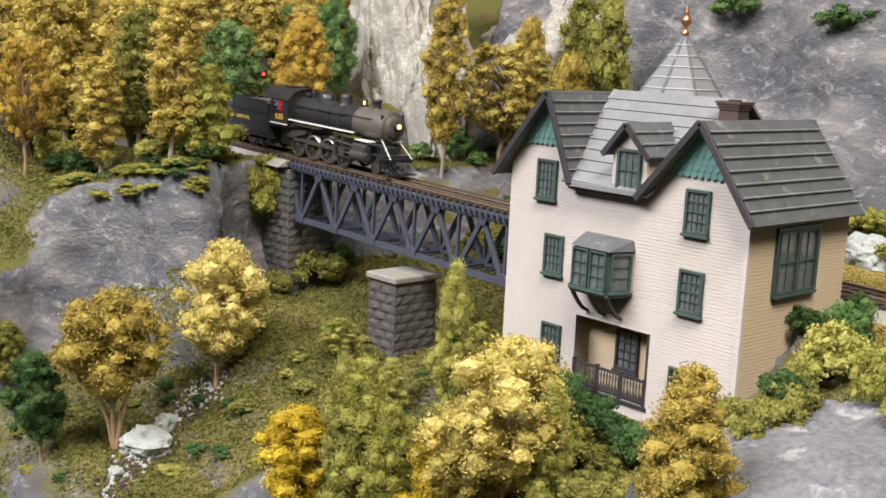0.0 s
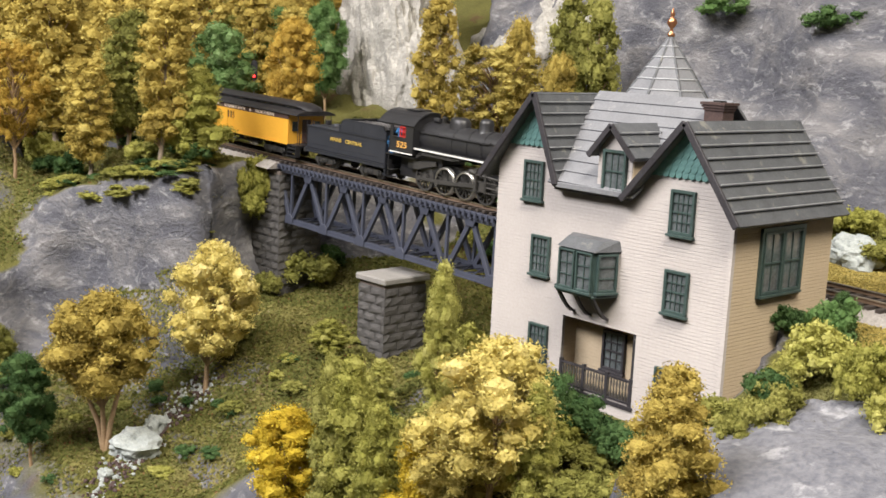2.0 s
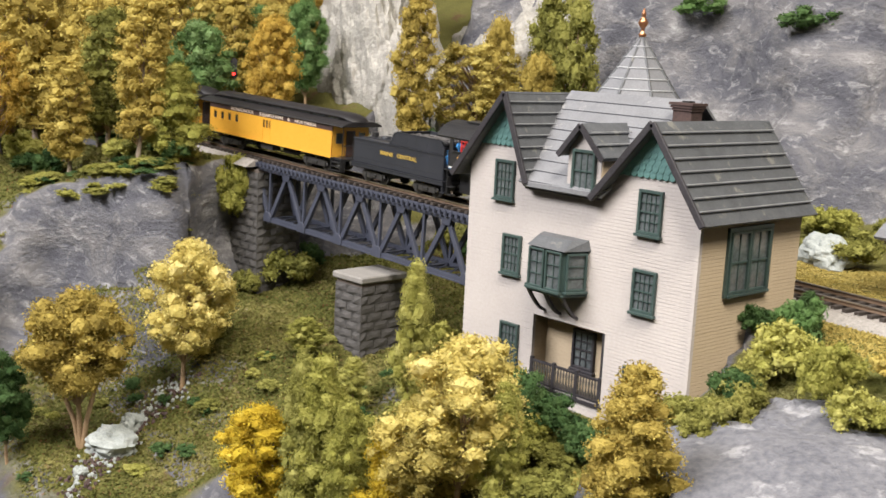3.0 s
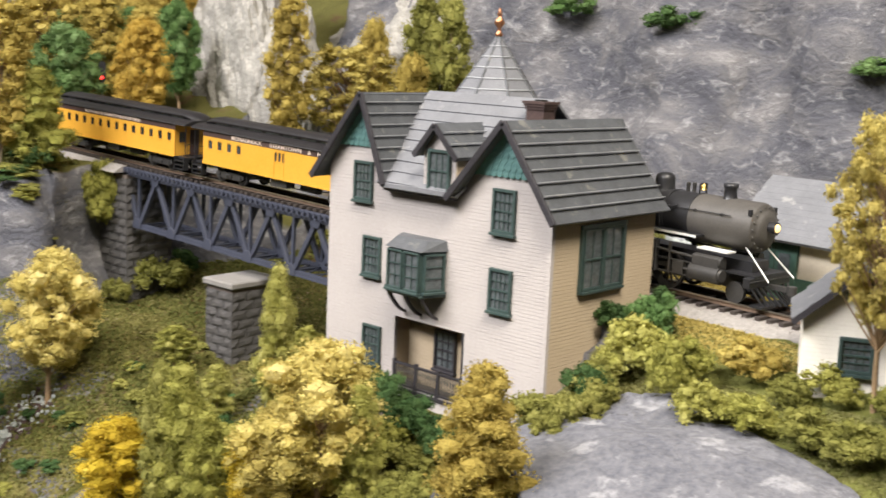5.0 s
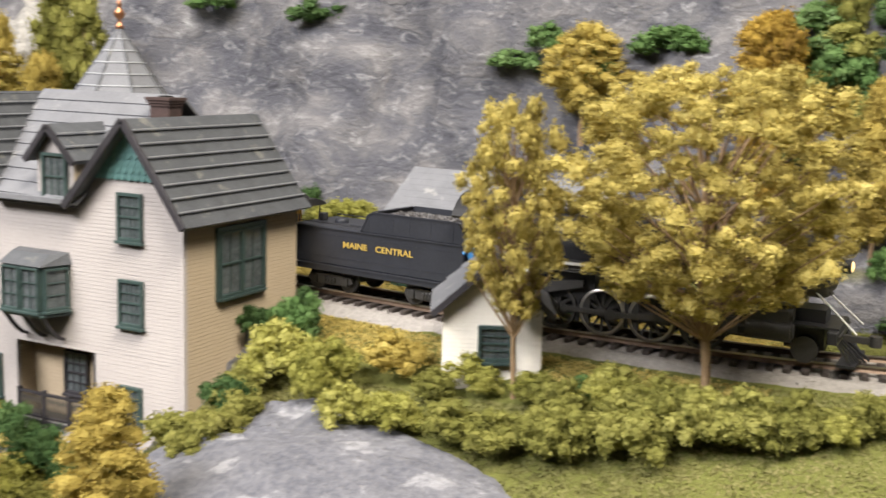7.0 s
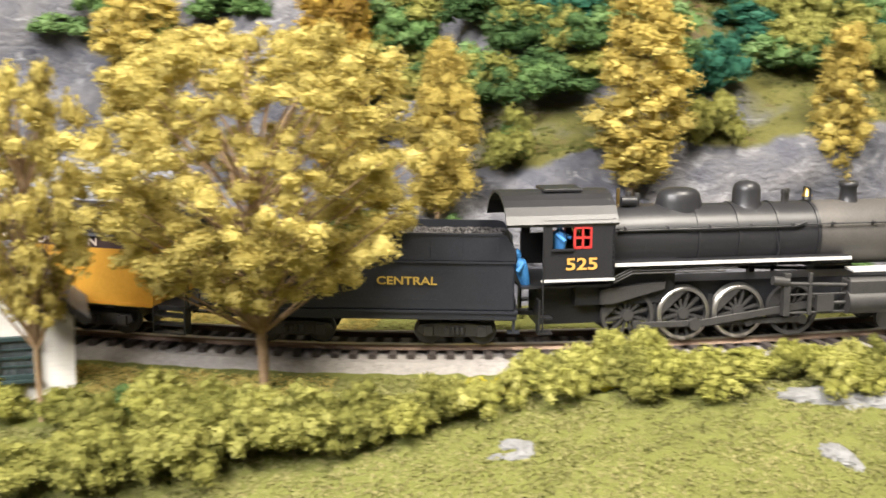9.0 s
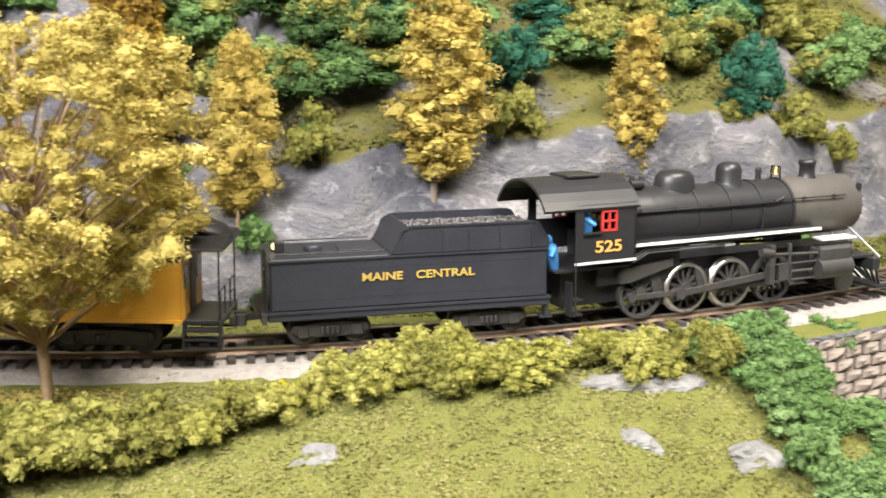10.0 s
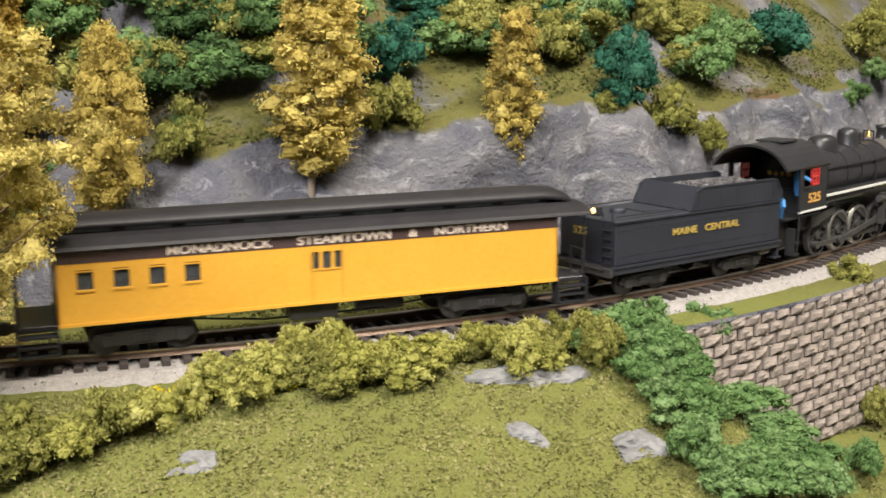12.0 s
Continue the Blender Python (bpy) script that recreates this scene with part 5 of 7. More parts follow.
        c = Shape().box(-0.0125, y0, 0.0225, 0.0112, y1, wz0).box(-0.0125, y0, wz1, 0.0112, y1, 0.0425).box(-0.0125, y0, wz0, wx0, y1, wz1).box(wx1, y0, wz0, 0.0112, y1, wz1)
        part("cab_side", c, LOCO_BLACK, en)
        sw = Shape().box(-0.0025, y0 - 0.0002, wz0, -0.0019, y1 + 0.0002, wz1).box(0.0029, y0 - 0.0002, wz0, 0.0035, y1 + 0.0002, wz1).box(0.0002, y0 - 0.0002, wz0, 0.0008, y1 + 0.0002, wz1)
        for z in (wz0, (wz0 + wz1) / 2 - 0.0003, wz1 - 0.0006):
            sw.box(-0.0025, y0 - 0.0002, z, 0.0035, y1 + 0.0002, z + 0.0006)
        part("cab_sash", sw, RED_PAINT, en, "red cab window sash")
        part("arm_rest", Shape().box(-0.0098, min(sd * hw, sd * (hw + 0.0008)), 0.0326, -0.0026, max(sd * hw, sd * (hw + 0.0008)), 0.0332), LOCO_BLACK, en)
        part("cab_stripe", Shape().box(-0.0130, min(sd * hw, sd * (hw + 0.0003)), 0.0225, 0.0112, max(sd * hw, sd * (hw + 0.0003)), 0.0233), WHITE_STRIPE, en)
        num = letters("525", 0.0054, ORANGE_NUM, "cab_number", wide=1.35)
        ob = part("cab_number", num, ORANGE_NUM, en, "orange cab numerals 525")
        ob.matrix_basis = pose(0.0002, sd * (hw + 0.0002), 0.0280, 0, 0, 0 if sd < 0 else 180)
        ri = Shape()
        for k in range(11):
            ri.rod((0.0106, sd * (hw - 0.0002), 0.024 + k * 0.0017), (0.0106, sd * (hw + 0.0003), 0.024 + k * 0.0017), 0.00022, n=5)
        part("rivets", ri, LOCO_BLACK, en)
    part("cab_front", Shape().prism([(-hw, 0.0225), (hw, 0.0225), (hw, 0.0425), (0.010, 0.0483), (0, 0.0502), (-0.010, 0.0483), (-hw, 0.0425)], "x", 0.0104, 0.0111), LOCO_BLACK, en)
    part("cab_floor", Shape().box(-0.0190, -0.0145, 0.0200, 0.0104, 0.0145, 0.0208), LOCO_BLACK, en)
    arch = [(0.0182 * math.sin(q), 0.0323 + 0.0182 * math.cos(q)) for q in [-1.02 + 0.17 * k for k in range(13)]]
    arch = [(0.0176 * (q[0] / 0.0155) * 0.98, q[1] if abs(q[0]) < 0.013 else q[1] - 0.0004) for q in arch]
    inner = [(p[0] * 0.96, p[1] - 0.0009) for p in reversed(arch)]
    part("cab_roof", Shape().prism(arch + inner, "x", -0.0245, 0.0122), LOCO_BLACK, en, "arched black cab roof")
    part("roof_hatch", Shape().box(-0.010, -0.006, 0.0502, 0.003, 0.006, 0.0512), LOCO_BLACK, en, bevel=0.0002)
    part("backhead", Shape().lathe([(0.0090, 0.004), (0.0088, 0.0085)], 20, pose(0, 0, 0.029), "x"), LOCO_DUST, en)
    gauges = Shape()
    for k in range(5):
        gauges.rod((0.0030, -0.006 + k * 0.003, 0.036), (0.0040, -0.006 + k * 0.003, 0.036), 0.0010, n=8)
    part("gauges", gauges, BRASS, en)
    # pilot
    part("pilot_beam", Shape().box(0.1200, -0.0155, 0.0090, 0.1235, 0.0155, 0.0135), LOCO_BLACK, en, bevel=0.0003)
    part("pilot_deck", Shape().box(0.1080, -0.0120, 0.0135, 0.1235, 0.0120, 0.0143), LOCO_BLACK, en)
    pil = part("pilot", Shape().box(0.1235, -0.0140, 0.0012, 0.1300, 0.0140, 0.0022), LOCO_BLACK, en)
    for k in range(9):
        y = -0.0135 + k * 0.003375
        part("pilot_bar", Shape().bar((0.1235, y, 0.0090), (0.1330 - abs(y) * 0.35, y * 0.8, 0.0018), 0.0008, 0.0008), LOCO_BLACK, pil)
    part("coupler", Shape().box(0.1235, -0.0012, 0.0078, 0.1345, 0.0012, 0.0100).rod((0.1345, 0, 0.0070), (0.1345, 0, 0.0108), 0.0022, n=10), LOCO_DUST, en)
    part("uncoupling_lever", Shape().pipe([(0.1240, -0.0150, 0.0120), (0.1240, 0.0150, 0.0120)], 0.0003), LOCO_DUST, en)
    part("pilot_truck", Shape().rod((0.1120, -0.0090, 0.0048), (0.1120, -0.0072, 0.0048), 0.0048, n=20).rod((0.1120, 0.0072, 0.0048), (0.1120, 0.0090, 0.0048), 0.0048, n=20).box(0.104, -0.004, 0.004, 0.118, 0.004, 0.008), LOCO_DUST, en)
    for m, lab in ((pose(-0.0062, -0.0125, 0.0290, 0, 0, -40), "small blue moulded driver figure"), (pose(-0.0165, -0.0100, 0.0200, 0, 18, 200), "small blue moulded stoker figure")):
        fg = Shape().lathe([(0.0013, 0.000), (0.0019, 0.0030), (0.0023, 0.0070), (0.0021, 0.0092), (0.0008, 0.0100), (0.0013, 0.0108), (0.0014, 0.0122), (0.0008, 0.0132)], 10)
        fg.rod((0, -0.0020, 0.0086), (0.0036, -0.0030, 0.0066), 0.0008, 0.0007, 8).rod((0, 0.0020, 0.0086), (0.0030, 0.0024, 0.0070), 0.0008, 0.0007, 8)
        part("figurine", fg, BLUE_CLOTH, en, lab).matrix_basis = m
    part("air_pump", Shape().rod((0.0600, 0.0128, 0.0245), (0.0600, 0.0128, 0.0345), 0.0026, n=14), LOCO_BLACK, en)
    return en


def truck(parent, x, r, wb):
    t = part("truck", Shape().box(x - wb / 2 - 0.0015, -0.0005 - 0.006, 0.0040, x + wb / 2 + 0.0015, 0.0065, 0.0075), LOCO_BLACK, parent)
    for sd in (-1, 1):
        y = sd * 0.0112
        f = Shape().prism([(x - wb / 2 - 0.004, 0.0050), (x - wb / 2 - 0.002, 0.0038), (x - wb / 4, 0.0030), (x + wb / 4, 0.0030), (x + wb / 2 + 0.002, 0.0038), (x + wb / 2 + 0.004, 0.0050), (x + wb / 2 + 0.003, 0.0072), (x + wb / 4, 0.0078), (x - wb / 4, 0.0078), (x - wb / 2 - 0.003, 0.0072)], "y", y - 0.0007, y + 0.0007)
        part("side_frame", f, LOCO_DUST, t, bevel=0.0002)
        for k in (-1, 1):
            part("journal_box", Shape().box(x + k * wb / 2 - 0.0016, y - 0.0014, 0.0032, x + k * wb / 2 + 0.0016, y + 0.0014, 0.0068), LOCO_DUST, t, bevel=0.0002)
        for k in range(4):
            part("coil_spring", Shape().lathe([(0.0007, 0.0040), (0.0010, 0.0046), (0.0007, 0.0052), (0.0010, 0.0058), (0.0007, 0.0064)], 8, pose(x - 0.0024 + k * 0.0016, y + sd * 0.0008, 0)), LOCO_DUST, t)
        for k in (-1, 1):
            part("wheel", Shape().lathe([(0.0010, -0.0010), (r * 0.8, -0.0010), (r, -0.0012), (r, 0.0010), (r * 0.8, 0.0007), (0.0010, 0.0012)], 20, pose(x + k * wb / 2, sd * 0.0088, r), "y"), LOCO_DUST, t)


def build_tender():
    te = thing("tender", "blue-black coal tender lettered in yellow behind the locomotive", "tender")
    hl, hw = 0.0455, 0.0155
    part("frame", Shape().box(-hl - 0.001, -hw, 0.0095, hl + 0.001, hw, 0.0122), TENDER_BLUE, te, bevel=0.0004)
    part("tank", Shape().box(-hl, -hw + 0.0004, 0.0126, hl, hw - 0.0004, 0.0308), TENDER_BLUE, te, bevel=0.0005)
    part("tank_edge", Shape().box(-hl - 0.0003, -hw - 0.0001, 0.0298, hl + 0.0003, hw + 0.0001, 0.0305), TENDER_BLUE, te)
    part("frame_edge", Shape().box(-hl - 0.0012, -hw - 0.0004, 0.0118, hl + 0.0012, hw + 0.0004, 0.0126), TENDER_BLUE, te)
    # flared bunker
    prof = [(-0.0075, 0.0308), (-0.0065, 0.0318), (-0.0050, 0.0350), (-0.0035, 0.0388), (-0.0005, 0.0402), (hl - 0.005, 0.0402), (hl - 0.003, 0.0396), (hl - 0.0012, 0.0360), (hl, 0.0345), (hl, 0.0308)]
    for sd in (-1, 1):
        a, b = sorted((sd * (hw - 0.0004), sd * (hw - 0.0012)))
        part("bunker_side", Shape().prism(prof, "y", a, b), TENDER_BLUE, te)
        edge = Shape()
        for p, q in zip(prof[:-1], prof[1:]):
            edge.bar((p[0], sd * (hw - 0.0006), p[1]), (q[0], sd * (hw - 0.0006), q[1]), 0.0010, 0.0007)
        part("bunker_beading", edge, TENDER_BLUE, te)
        riv = Shape()
        for x in (-0.003, 0.010, 0.0185, 0.029, 0.040):
            for k in range(6):
                riv.rod((x, sd * (hw - 0.0006), 0.0315 + k * 0.0014), (x, sd * hw, 0.0315 + k * 0.0014), 0.00018, n=4)
        for z in (0.0165, 0.0270):
            for k in range(56):
                riv.rod((-hl + 0.002 + k * 0.00152, sd * (hw - 0.0006), z), (-hl + 0.002 + k * 0.00152, sd * (hw - 0.0001), z), 0.00017, n=4)
        part("rivets", riv, TENDER_BLUE, te)
        for text, x in (("MAINE", -0.0100), ("CENTRAL", 0.0107)):
            ob = part("road_name", letters(text, 0.0036, GOLD, "road_name", wide=1.25), GOLD, te, "yellow painted words on the tender")
            ob.matrix_basis = pose(x if sd < 0 else -x + 0.0007, sd * (hw - 0.0001), 0.0222, 0, 0, 0 if sd < 0 else 180)
        part("step", Shape().box(hl - 0.002, sd * 0.0130 - 0.0018, 0.0050, hl + 0.002, sd * 0.0130 + 0.0018, 0.0056).box(hl - 0.0004, sd * 0.0130 - 0.0018, 0.0050, hl + 0.0004, sd * 0.0130 + 0.0018, 0.0098), TENDER_BLUE, te)
        part("deck_rail", Shape().pipe([(-hl + 0.002, sd * (hw - 0.002), 0.0322), (-0.009, sd * (hw - 0.002), 0.0322)], 0.0003), LOCO_BLACK, te)
    part("bunker_back", Shape().sheet((-0.0065, -hw + 0.0012, 0.0308), (-0.0065, hw - 0.0012, 0.0308), (-0.0010, hw - 0.0012, 0.0402), (-0.0010, -hw + 0.0012, 0.0402), 0.0007), TENDER_BLUE, te)
    part("bunker_front", Shape().box(hl - 0.0012, -hw + 0.0012, 0.0308, hl - 0.0004, hw - 0.0012, 0.0360), TENDER_BLUE, te)
    part("coal_bed", Shape().box(-0.003, -hw + 0.0012, 0.0308, hl - 0.0012, hw - 0.0012, 0.0370), DARK_INSIDE, te)
    r = random.Random(3)
    coal = Shape()
    for k in range(1300):
        x, y = r.uniform(-0.0015, hl - 0.003), r.uniform(-hw + 0.0018, hw - 0.0018)
        m = pose(x, y, 0.0371 + 0.0014 * (1 - (y / hw) ** 2) * r.uniform(0.4, 1.2), r.uniform(0, 360), r.uniform(0, 360), r.uniform(0, 360))
        q = r.uniform(0.0004, 0.0009)
        coal.add([m @ Vector(p) for p in ((q, 0, -q * 0.6), (-q * 0.6, q, -q * 0.5), (-q * 0.7, -q, -q * 0.4), (0, 0, q))], [(0, 2, 1), (0, 1, 3), (1, 2, 3), (2, 0, 3)])
    tagged(part("coal", coal, COAL, te, "heap of black coal"), kind="stuff")
    part("water_hatch", Shape().lathe([(0.0030, 0.0308), (0.0030, 0.0322), (0.0026, 0.0328), (0.0004, 0.0330)], 16, pose(-0.030, 0, 0)), TENDER_BLUE, te)
    part("rear_lamp", Shape().box(-hl + 0.0030, -0.0018, 0.0308, -hl + 0.0062, 0.0018, 0.0345), LOCO_BLACK, te, bevel=0.0003)
    part("rear_lamp_glass", Shape().lathe([(0.0013, 0.0), (0.0009, 0.0006), (0.0002, 0.0008)], 12, pose(-hl + 0.0030, 0, 0.0328, 0, 0, 180), "x"), HEADLAMP, te)
    part("tank_hatch", Shape().box(-0.022, -0.005, 0.0308, -0.012, 0.005, 0.0313), TENDER_BLUE, te, bevel=0.0002)
    lad = Shape()
    for k in range(5):
        lad.rod((-hl - 0.0012, -0.0145, 0.013 + k * 0.0035), (-hl - 0.0012, -0.0095, 0.013 + k * 0.0035), 0.0003, n=6)
    lad.rod((-hl - 0.0012, -0.0145, 0.011), (-hl - 0.0012, -0.0145, 0.034), 0.0003, n=6).rod((-hl - 0.0012, -0.0095, 0.011), (-hl - 0.0012, -0.0095, 0.034), 0.0003, n=6)
    part("ladder", lad, LOCO_BLACK, te)
    ob = part("rear_number", letters("525", 0.0040, GOLD, "rear_number", wide=1.3), GOLD, te)
    ob.matrix_basis = pose(-hl - 0.0002, 0.0035, 0.0235, 0, 0, -90)
    part("rear_beam", Shape().box(-hl - 0.0028, -hw, 0.0090, -hl - 0.0012, hw, 0.0122).pipe([(-hl - 0.004, -0.013, 0.0118), (-hl - 0.004, 0.013, 0.0118)], 0.0003), LOCO_DUST, te)
    part("coupler", Shape().box(-hl - 0.009, -0.0012, 0.0075, -hl - 0.002, 0.0012, 0.0098).rod((-hl - 0.0085, 0, 0.0070), (-hl - 0.0085, 0, 0.0105), 0.0020, n=10), LOCO_DUST, te)
    part("drawbar", Shape().box(hl, -0.0020, 0.0085, hl + 0.014, 0.0020, 0.0100), LOCO_BLACK, te)
    for ob in te.children:
        for v in ob.data.vertices:
            v.co.z = v.co.z if v.co.z < 0.0125 else 0.0125 + (v.co.z - 0.0125) * 0.91
    for x in (-0.0265, 0.0265):
        truck(te, x, 0.0048, 0.0175)
    return te


def build_coach(name, label, windows, words, doors):
    """A wooden car with open end platforms and a clerestory roof."""
    co = thing(name, label, "passenger car")
    hl, hw, zb, zl, ze = 0.0815, 0.0162, 0.0116, 0.0300, 0.0341
    part("body", Shape().box(-hl + 0.0006, -hw + 0.0006, zb, hl - 0.0006, hw - 0.0006, ze), DARK_INSIDE, co)
    end = 0.0118
    for sd in (-1, 1):
        y0, y1 = sorted((sd * hw, sd * (hw - 0.0007)))
        # yellow side with openings
        xs = sorted(windows + doors)
        side = Shape()
        wz0, wz1 = 0.0220, 0.0280
        side.box(-hl, y0, zb, hl, y1, wz0).box(-hl, y0, wz1, hl, y1, zl)
        last = -hl
        for x, w in xs:
            side.box(last, y0, wz0, x - w / 2, y1, wz1)
            last = x + w / 2
        side.box(last, y0, wz0, hl, y1, wz1)
        sp = part("side_panel", side, YELLOW, co, "bright yellow side")
        part("letter_board", Shape().box(-hl, min(sd * (hw + 0.0001), sd * (hw - 0.0007)), zl, hl, max(sd * (hw + 0.0001), sd * (hw - 0.0007)), ze), BROWN, co, "dark brown letter board")
        for x, w in xs:
            part("window_glass", Shape().box(x - w / 2, min(sd * (hw - 0.0006), sd * (hw - 0.0010)), wz0, x + w / 2, max(sd * (hw - 0.0006), sd * (hw - 0.0010)), wz1), PANE, sp)
            if (x, w) in windows:
                part("window_trim", Shape().box(x - w / 2 - 0.0004, min(sd * hw, sd * (hw + 0.0003)), wz0 - 0.0006, x + w / 2 + 0.0004, max(sd * hw, sd * (hw + 0.0003)), wz0).box(x - w / 2, min(sd * (hw - 0.0002), sd * hw), 0.0273, x + w / 2, max(sd * (hw - 0.0002), sd * hw), 0.0277), YELLOW, sp)
        if doors:
            x = doors[len(doors) // 2][0]
            part("baggage_door", Shape().box(x - 0.0050, min(sd * hw, sd * (hw + 0.0003)), zb + 0.0008, x - 0.0046, max(sd * hw, sd * (hw + 0.0003)), zl).box(x + 0.0046, min(sd * hw, sd * (hw + 0.0003)), zb + 0.0008, x + 0.0050, max(sd * hw, sd * (hw + 0.0003)), zl).box(x - 0.0046, min(sd * hw, sd * (hw + 0.0003)), 0.0222, x + 0.0046, max(sd * hw, sd * (hw + 0.0003)), 0.0226), YELLOW, sp)
        part("sill_stripe", Shape().box(-hl, min(sd * hw, sd * (hw + 0.0003)), zb - 0.0004, hl, max(sd * hw, sd * (hw + 0.0003)), zb + 0.0006), YELLOW, co)
        for text, x, size in words:
            ob = part("lettering", letters(text, size, PALE_LETTER, "lettering", wide=1.28), PALE_LETTER, co, "pale raised words on the letter board")
            ob.matrix_basis = pose(x if sd < 0 else -x, sd * (hw + 0.0003), 0.0318, 0, 0, 0 if sd < 0 else 180)
        part("truss_rod", Shape().pipe([(-0.056, sd * 0.010, 0.0105), (-0.020, sd * 0.010, 0.0065), (0.020, sd * 0.010, 0.0065), (0.056, sd * 0.010, 0.0105)], 0.0004), LOCO_BLACK, co)
    for e in (-1, 1):
        xw = e * hl
        ewl = Shape().box(min(xw, xw - e * 0.0007), -hw, zb, max(xw, xw - e * 0.0007), hw, ze)
        ew = part("end_wall", ewl, YELLOW, co)
        part("end_door", Shape().box(min(xw, xw + e * 0.0004), -0.0038, zb + 0.0006, max(xw, xw + e * 0.0004), 0.0038, 0.0298), BROWN, ew)
        for y in (-0.0100, 0.0100):
            part("end_window", Shape().box(min(xw, xw + e * 0.0003), y - 0.0026, 0.0212, max(xw, xw + e * 0.0003), y + 0.0026, 0.0284), PANE, ew)
        xo = e * (hl + end)
        part("platform", Shape().box(min(xw, xo), -0.0140, 0.0100, max(xw, xo), 0.0140, 0.0118), LOCO_BLACK, co, bevel=0.0003)
        for sd in (-1, 1):
            st = Shape()
            for k in range(3):
                a, b = sorted((sd * (0.0120 + 0.0010 * k), sd * 0.0168))
                st.box(min(xw, xo), a, 0.0030 + 0.0028 * (2 - k), max(xw, xo), b, 0.0036 + 0.0028 * (2 - k))
            for xx in (xw + e * 0.0004, xo - e * 0.0004):
                a, b = sorted((sd * 0.0125, sd * 0.0168))
                st.box(xx - 0.0003, a, 0.0030, xx + 0.0003, b, 0.0118)
            part("step_unit", st, LOCO_BLACK, co)
        rl = Shape()
        for y in (-0.0135, -0.0050, 0.0050, 0.0135):
            rl.rod((xo - e * 0.0006, y, 0.0118), (xo - e * 0.0006, y, 0.0210), 0.0003, n=6)
        for a, b in ((-0.0135, -0.0050), (0.0050, 0.0135)):
            rl.rod((xo - e * 0.0006, a, 0.0210), (xo - e * 0.0006, b, 0.0210), 0.0003, n=6).rod((xo - e * 0.0006, a, 0.0165), (xo - e * 0.0006, b, 0.0165), 0.0002, n=6)
        for y in (-0.0150, 0.0150):
            rl.rod((xo - e * 0.0008, y, 0.0118), (xo - e * 0.0008, y, 0.0341), 0.0003, n=6)
        part("platform_railing", rl, LOCO_BLACK, co)
        part("coupler", Shape().box(min(xo, xo + e * 0.004), -0.0012, 0.0075, max(xo, xo + e * 0.004), 0.0012, 0.0098).rod((xo + e * 0.0035, 0, 0.0070), (xo + e * 0.0035, 0, 0.0105), 0.0019, n=10), LOCO_DUST, co)
    # roof: lower deck, clerestory, upper deck with drooping ends
    L = hl + end + 0.001
    low = [(-0.0178, 0.0338), (-0.0172, 0.0349), (-0.0130, 0.0366), (-0.0088, 0.0374), (0.0088, 0.0374), (0.0130, 0.0366), (0.0172, 0.0349), (0.0178, 0.0338)]
    part("lower_roof", Shape().prism(low, "x", -L, L), COACH_ROOF, co, "black lower roof", bevel=0.0002)
    part("clerestory", Shape().box(-hl, -0.0080, 0.0371, hl, 0.0080, 0.0394), COACH_ROOF, co)
    up = Shape()
    stations = [(-L, 0.0359, 0.4), (-L + 0.003, 0.0374, 0.85), (-L + 0.008, 0.0391, 1.0), (-hl + 0.002, 0.0399, 1.0), (hl - 0.002, 0.0399, 1.0), (L - 0.008, 0.0391, 1.0), (L - 0.003, 0.0374, 0.85), (L, 0.0359, 0.4)]
    ring = []
    for x, z, wq in stations:
        for y, dz in ((-0.0094, -0.0010), (-0.0088, 0.0006), (-0.0050, 0.0022), (0, 0.0028), (0.0050, 0.0022), (0.0088, 0.0006), (0.0094, -0.0010)):
            ring.append((x, y * wq, z + dz * (0.5 + 0.5 * wq)))
    n = 7
    up.add(ring, [(i * n + j, i * n + j + 1, (i + 1) * n + j + 1, (i + 1) * n + j) for i in range(len(stations) - 1) for j in range(n - 1)] + [tuple(range(n)), tuple(reversed(range((len(stations) - 1) * n, len(stations) * n)))] + [((i + 1) * n, (i + 1) * n + n - 1, i * n + n - 1, i * n) for i in range(len(stations) - 1)], True)
    part("upper_roof", up, COACH_ROOF, co, "black clerestory roof with turned-down ends")
    for sd in (-1, 1):
        for k in range(9):
            x = -hl + 0.010 + k * (2 * hl - 0.020) / 8
            part("clerestory_light", Shape().box(x - 0.0068, min(sd * 0.0080, sd * 0.0083), 0.0378, x + 0.0068, max(sd * 0.0080, sd * 0.0083), 0.0391), PANE, co)
    part("under_frame", Shape().box(-hl, -0.0100, 0.0100, hl, 0.0100, 0.0125), LOCO_BLACK, co)
    part("battery_box", Shape().box(-0.012, -0.0130, 0.0058, 0.004, -0.0060, 0.0104).rod((0.012, -0.006, 0.0075), (0.028, -0.006, 0.0075), 0.0025, n=12), LOCO_DUST, co, bevel=0.0003)
    for x in (-0.0570, 0.0570):
        truck(co, x, 0.0052, 0.0225)
    return co


engine = build_engine()
tender = build_tender()
combine = build_coach("combine_car", "bright yellow combine car with brown letter board and black roof", [(-0.0735 + k * 0.0104, 0.0046) for k in range(4)], [("MONADNOCK", -0.0340, 0.0037), ("STEAMTOWN", 0.0057, 0.0039), ("&", 0.0286, 0.0037), ("NORTHERN", 0.0492, 0.0038)], [(-0.0042 + k * 0.0039, 0.0028) for k in range(3)])
coach = build_coach("passenger_coach", "bright yellow passenger coach with a long row of windows", [(-0.0740 + k * 0.0114, 0.0050) for k in range(14)], [("MONADNOCK STEAMTOWN & NORTHERN", 0.0, 0.0030)], [])


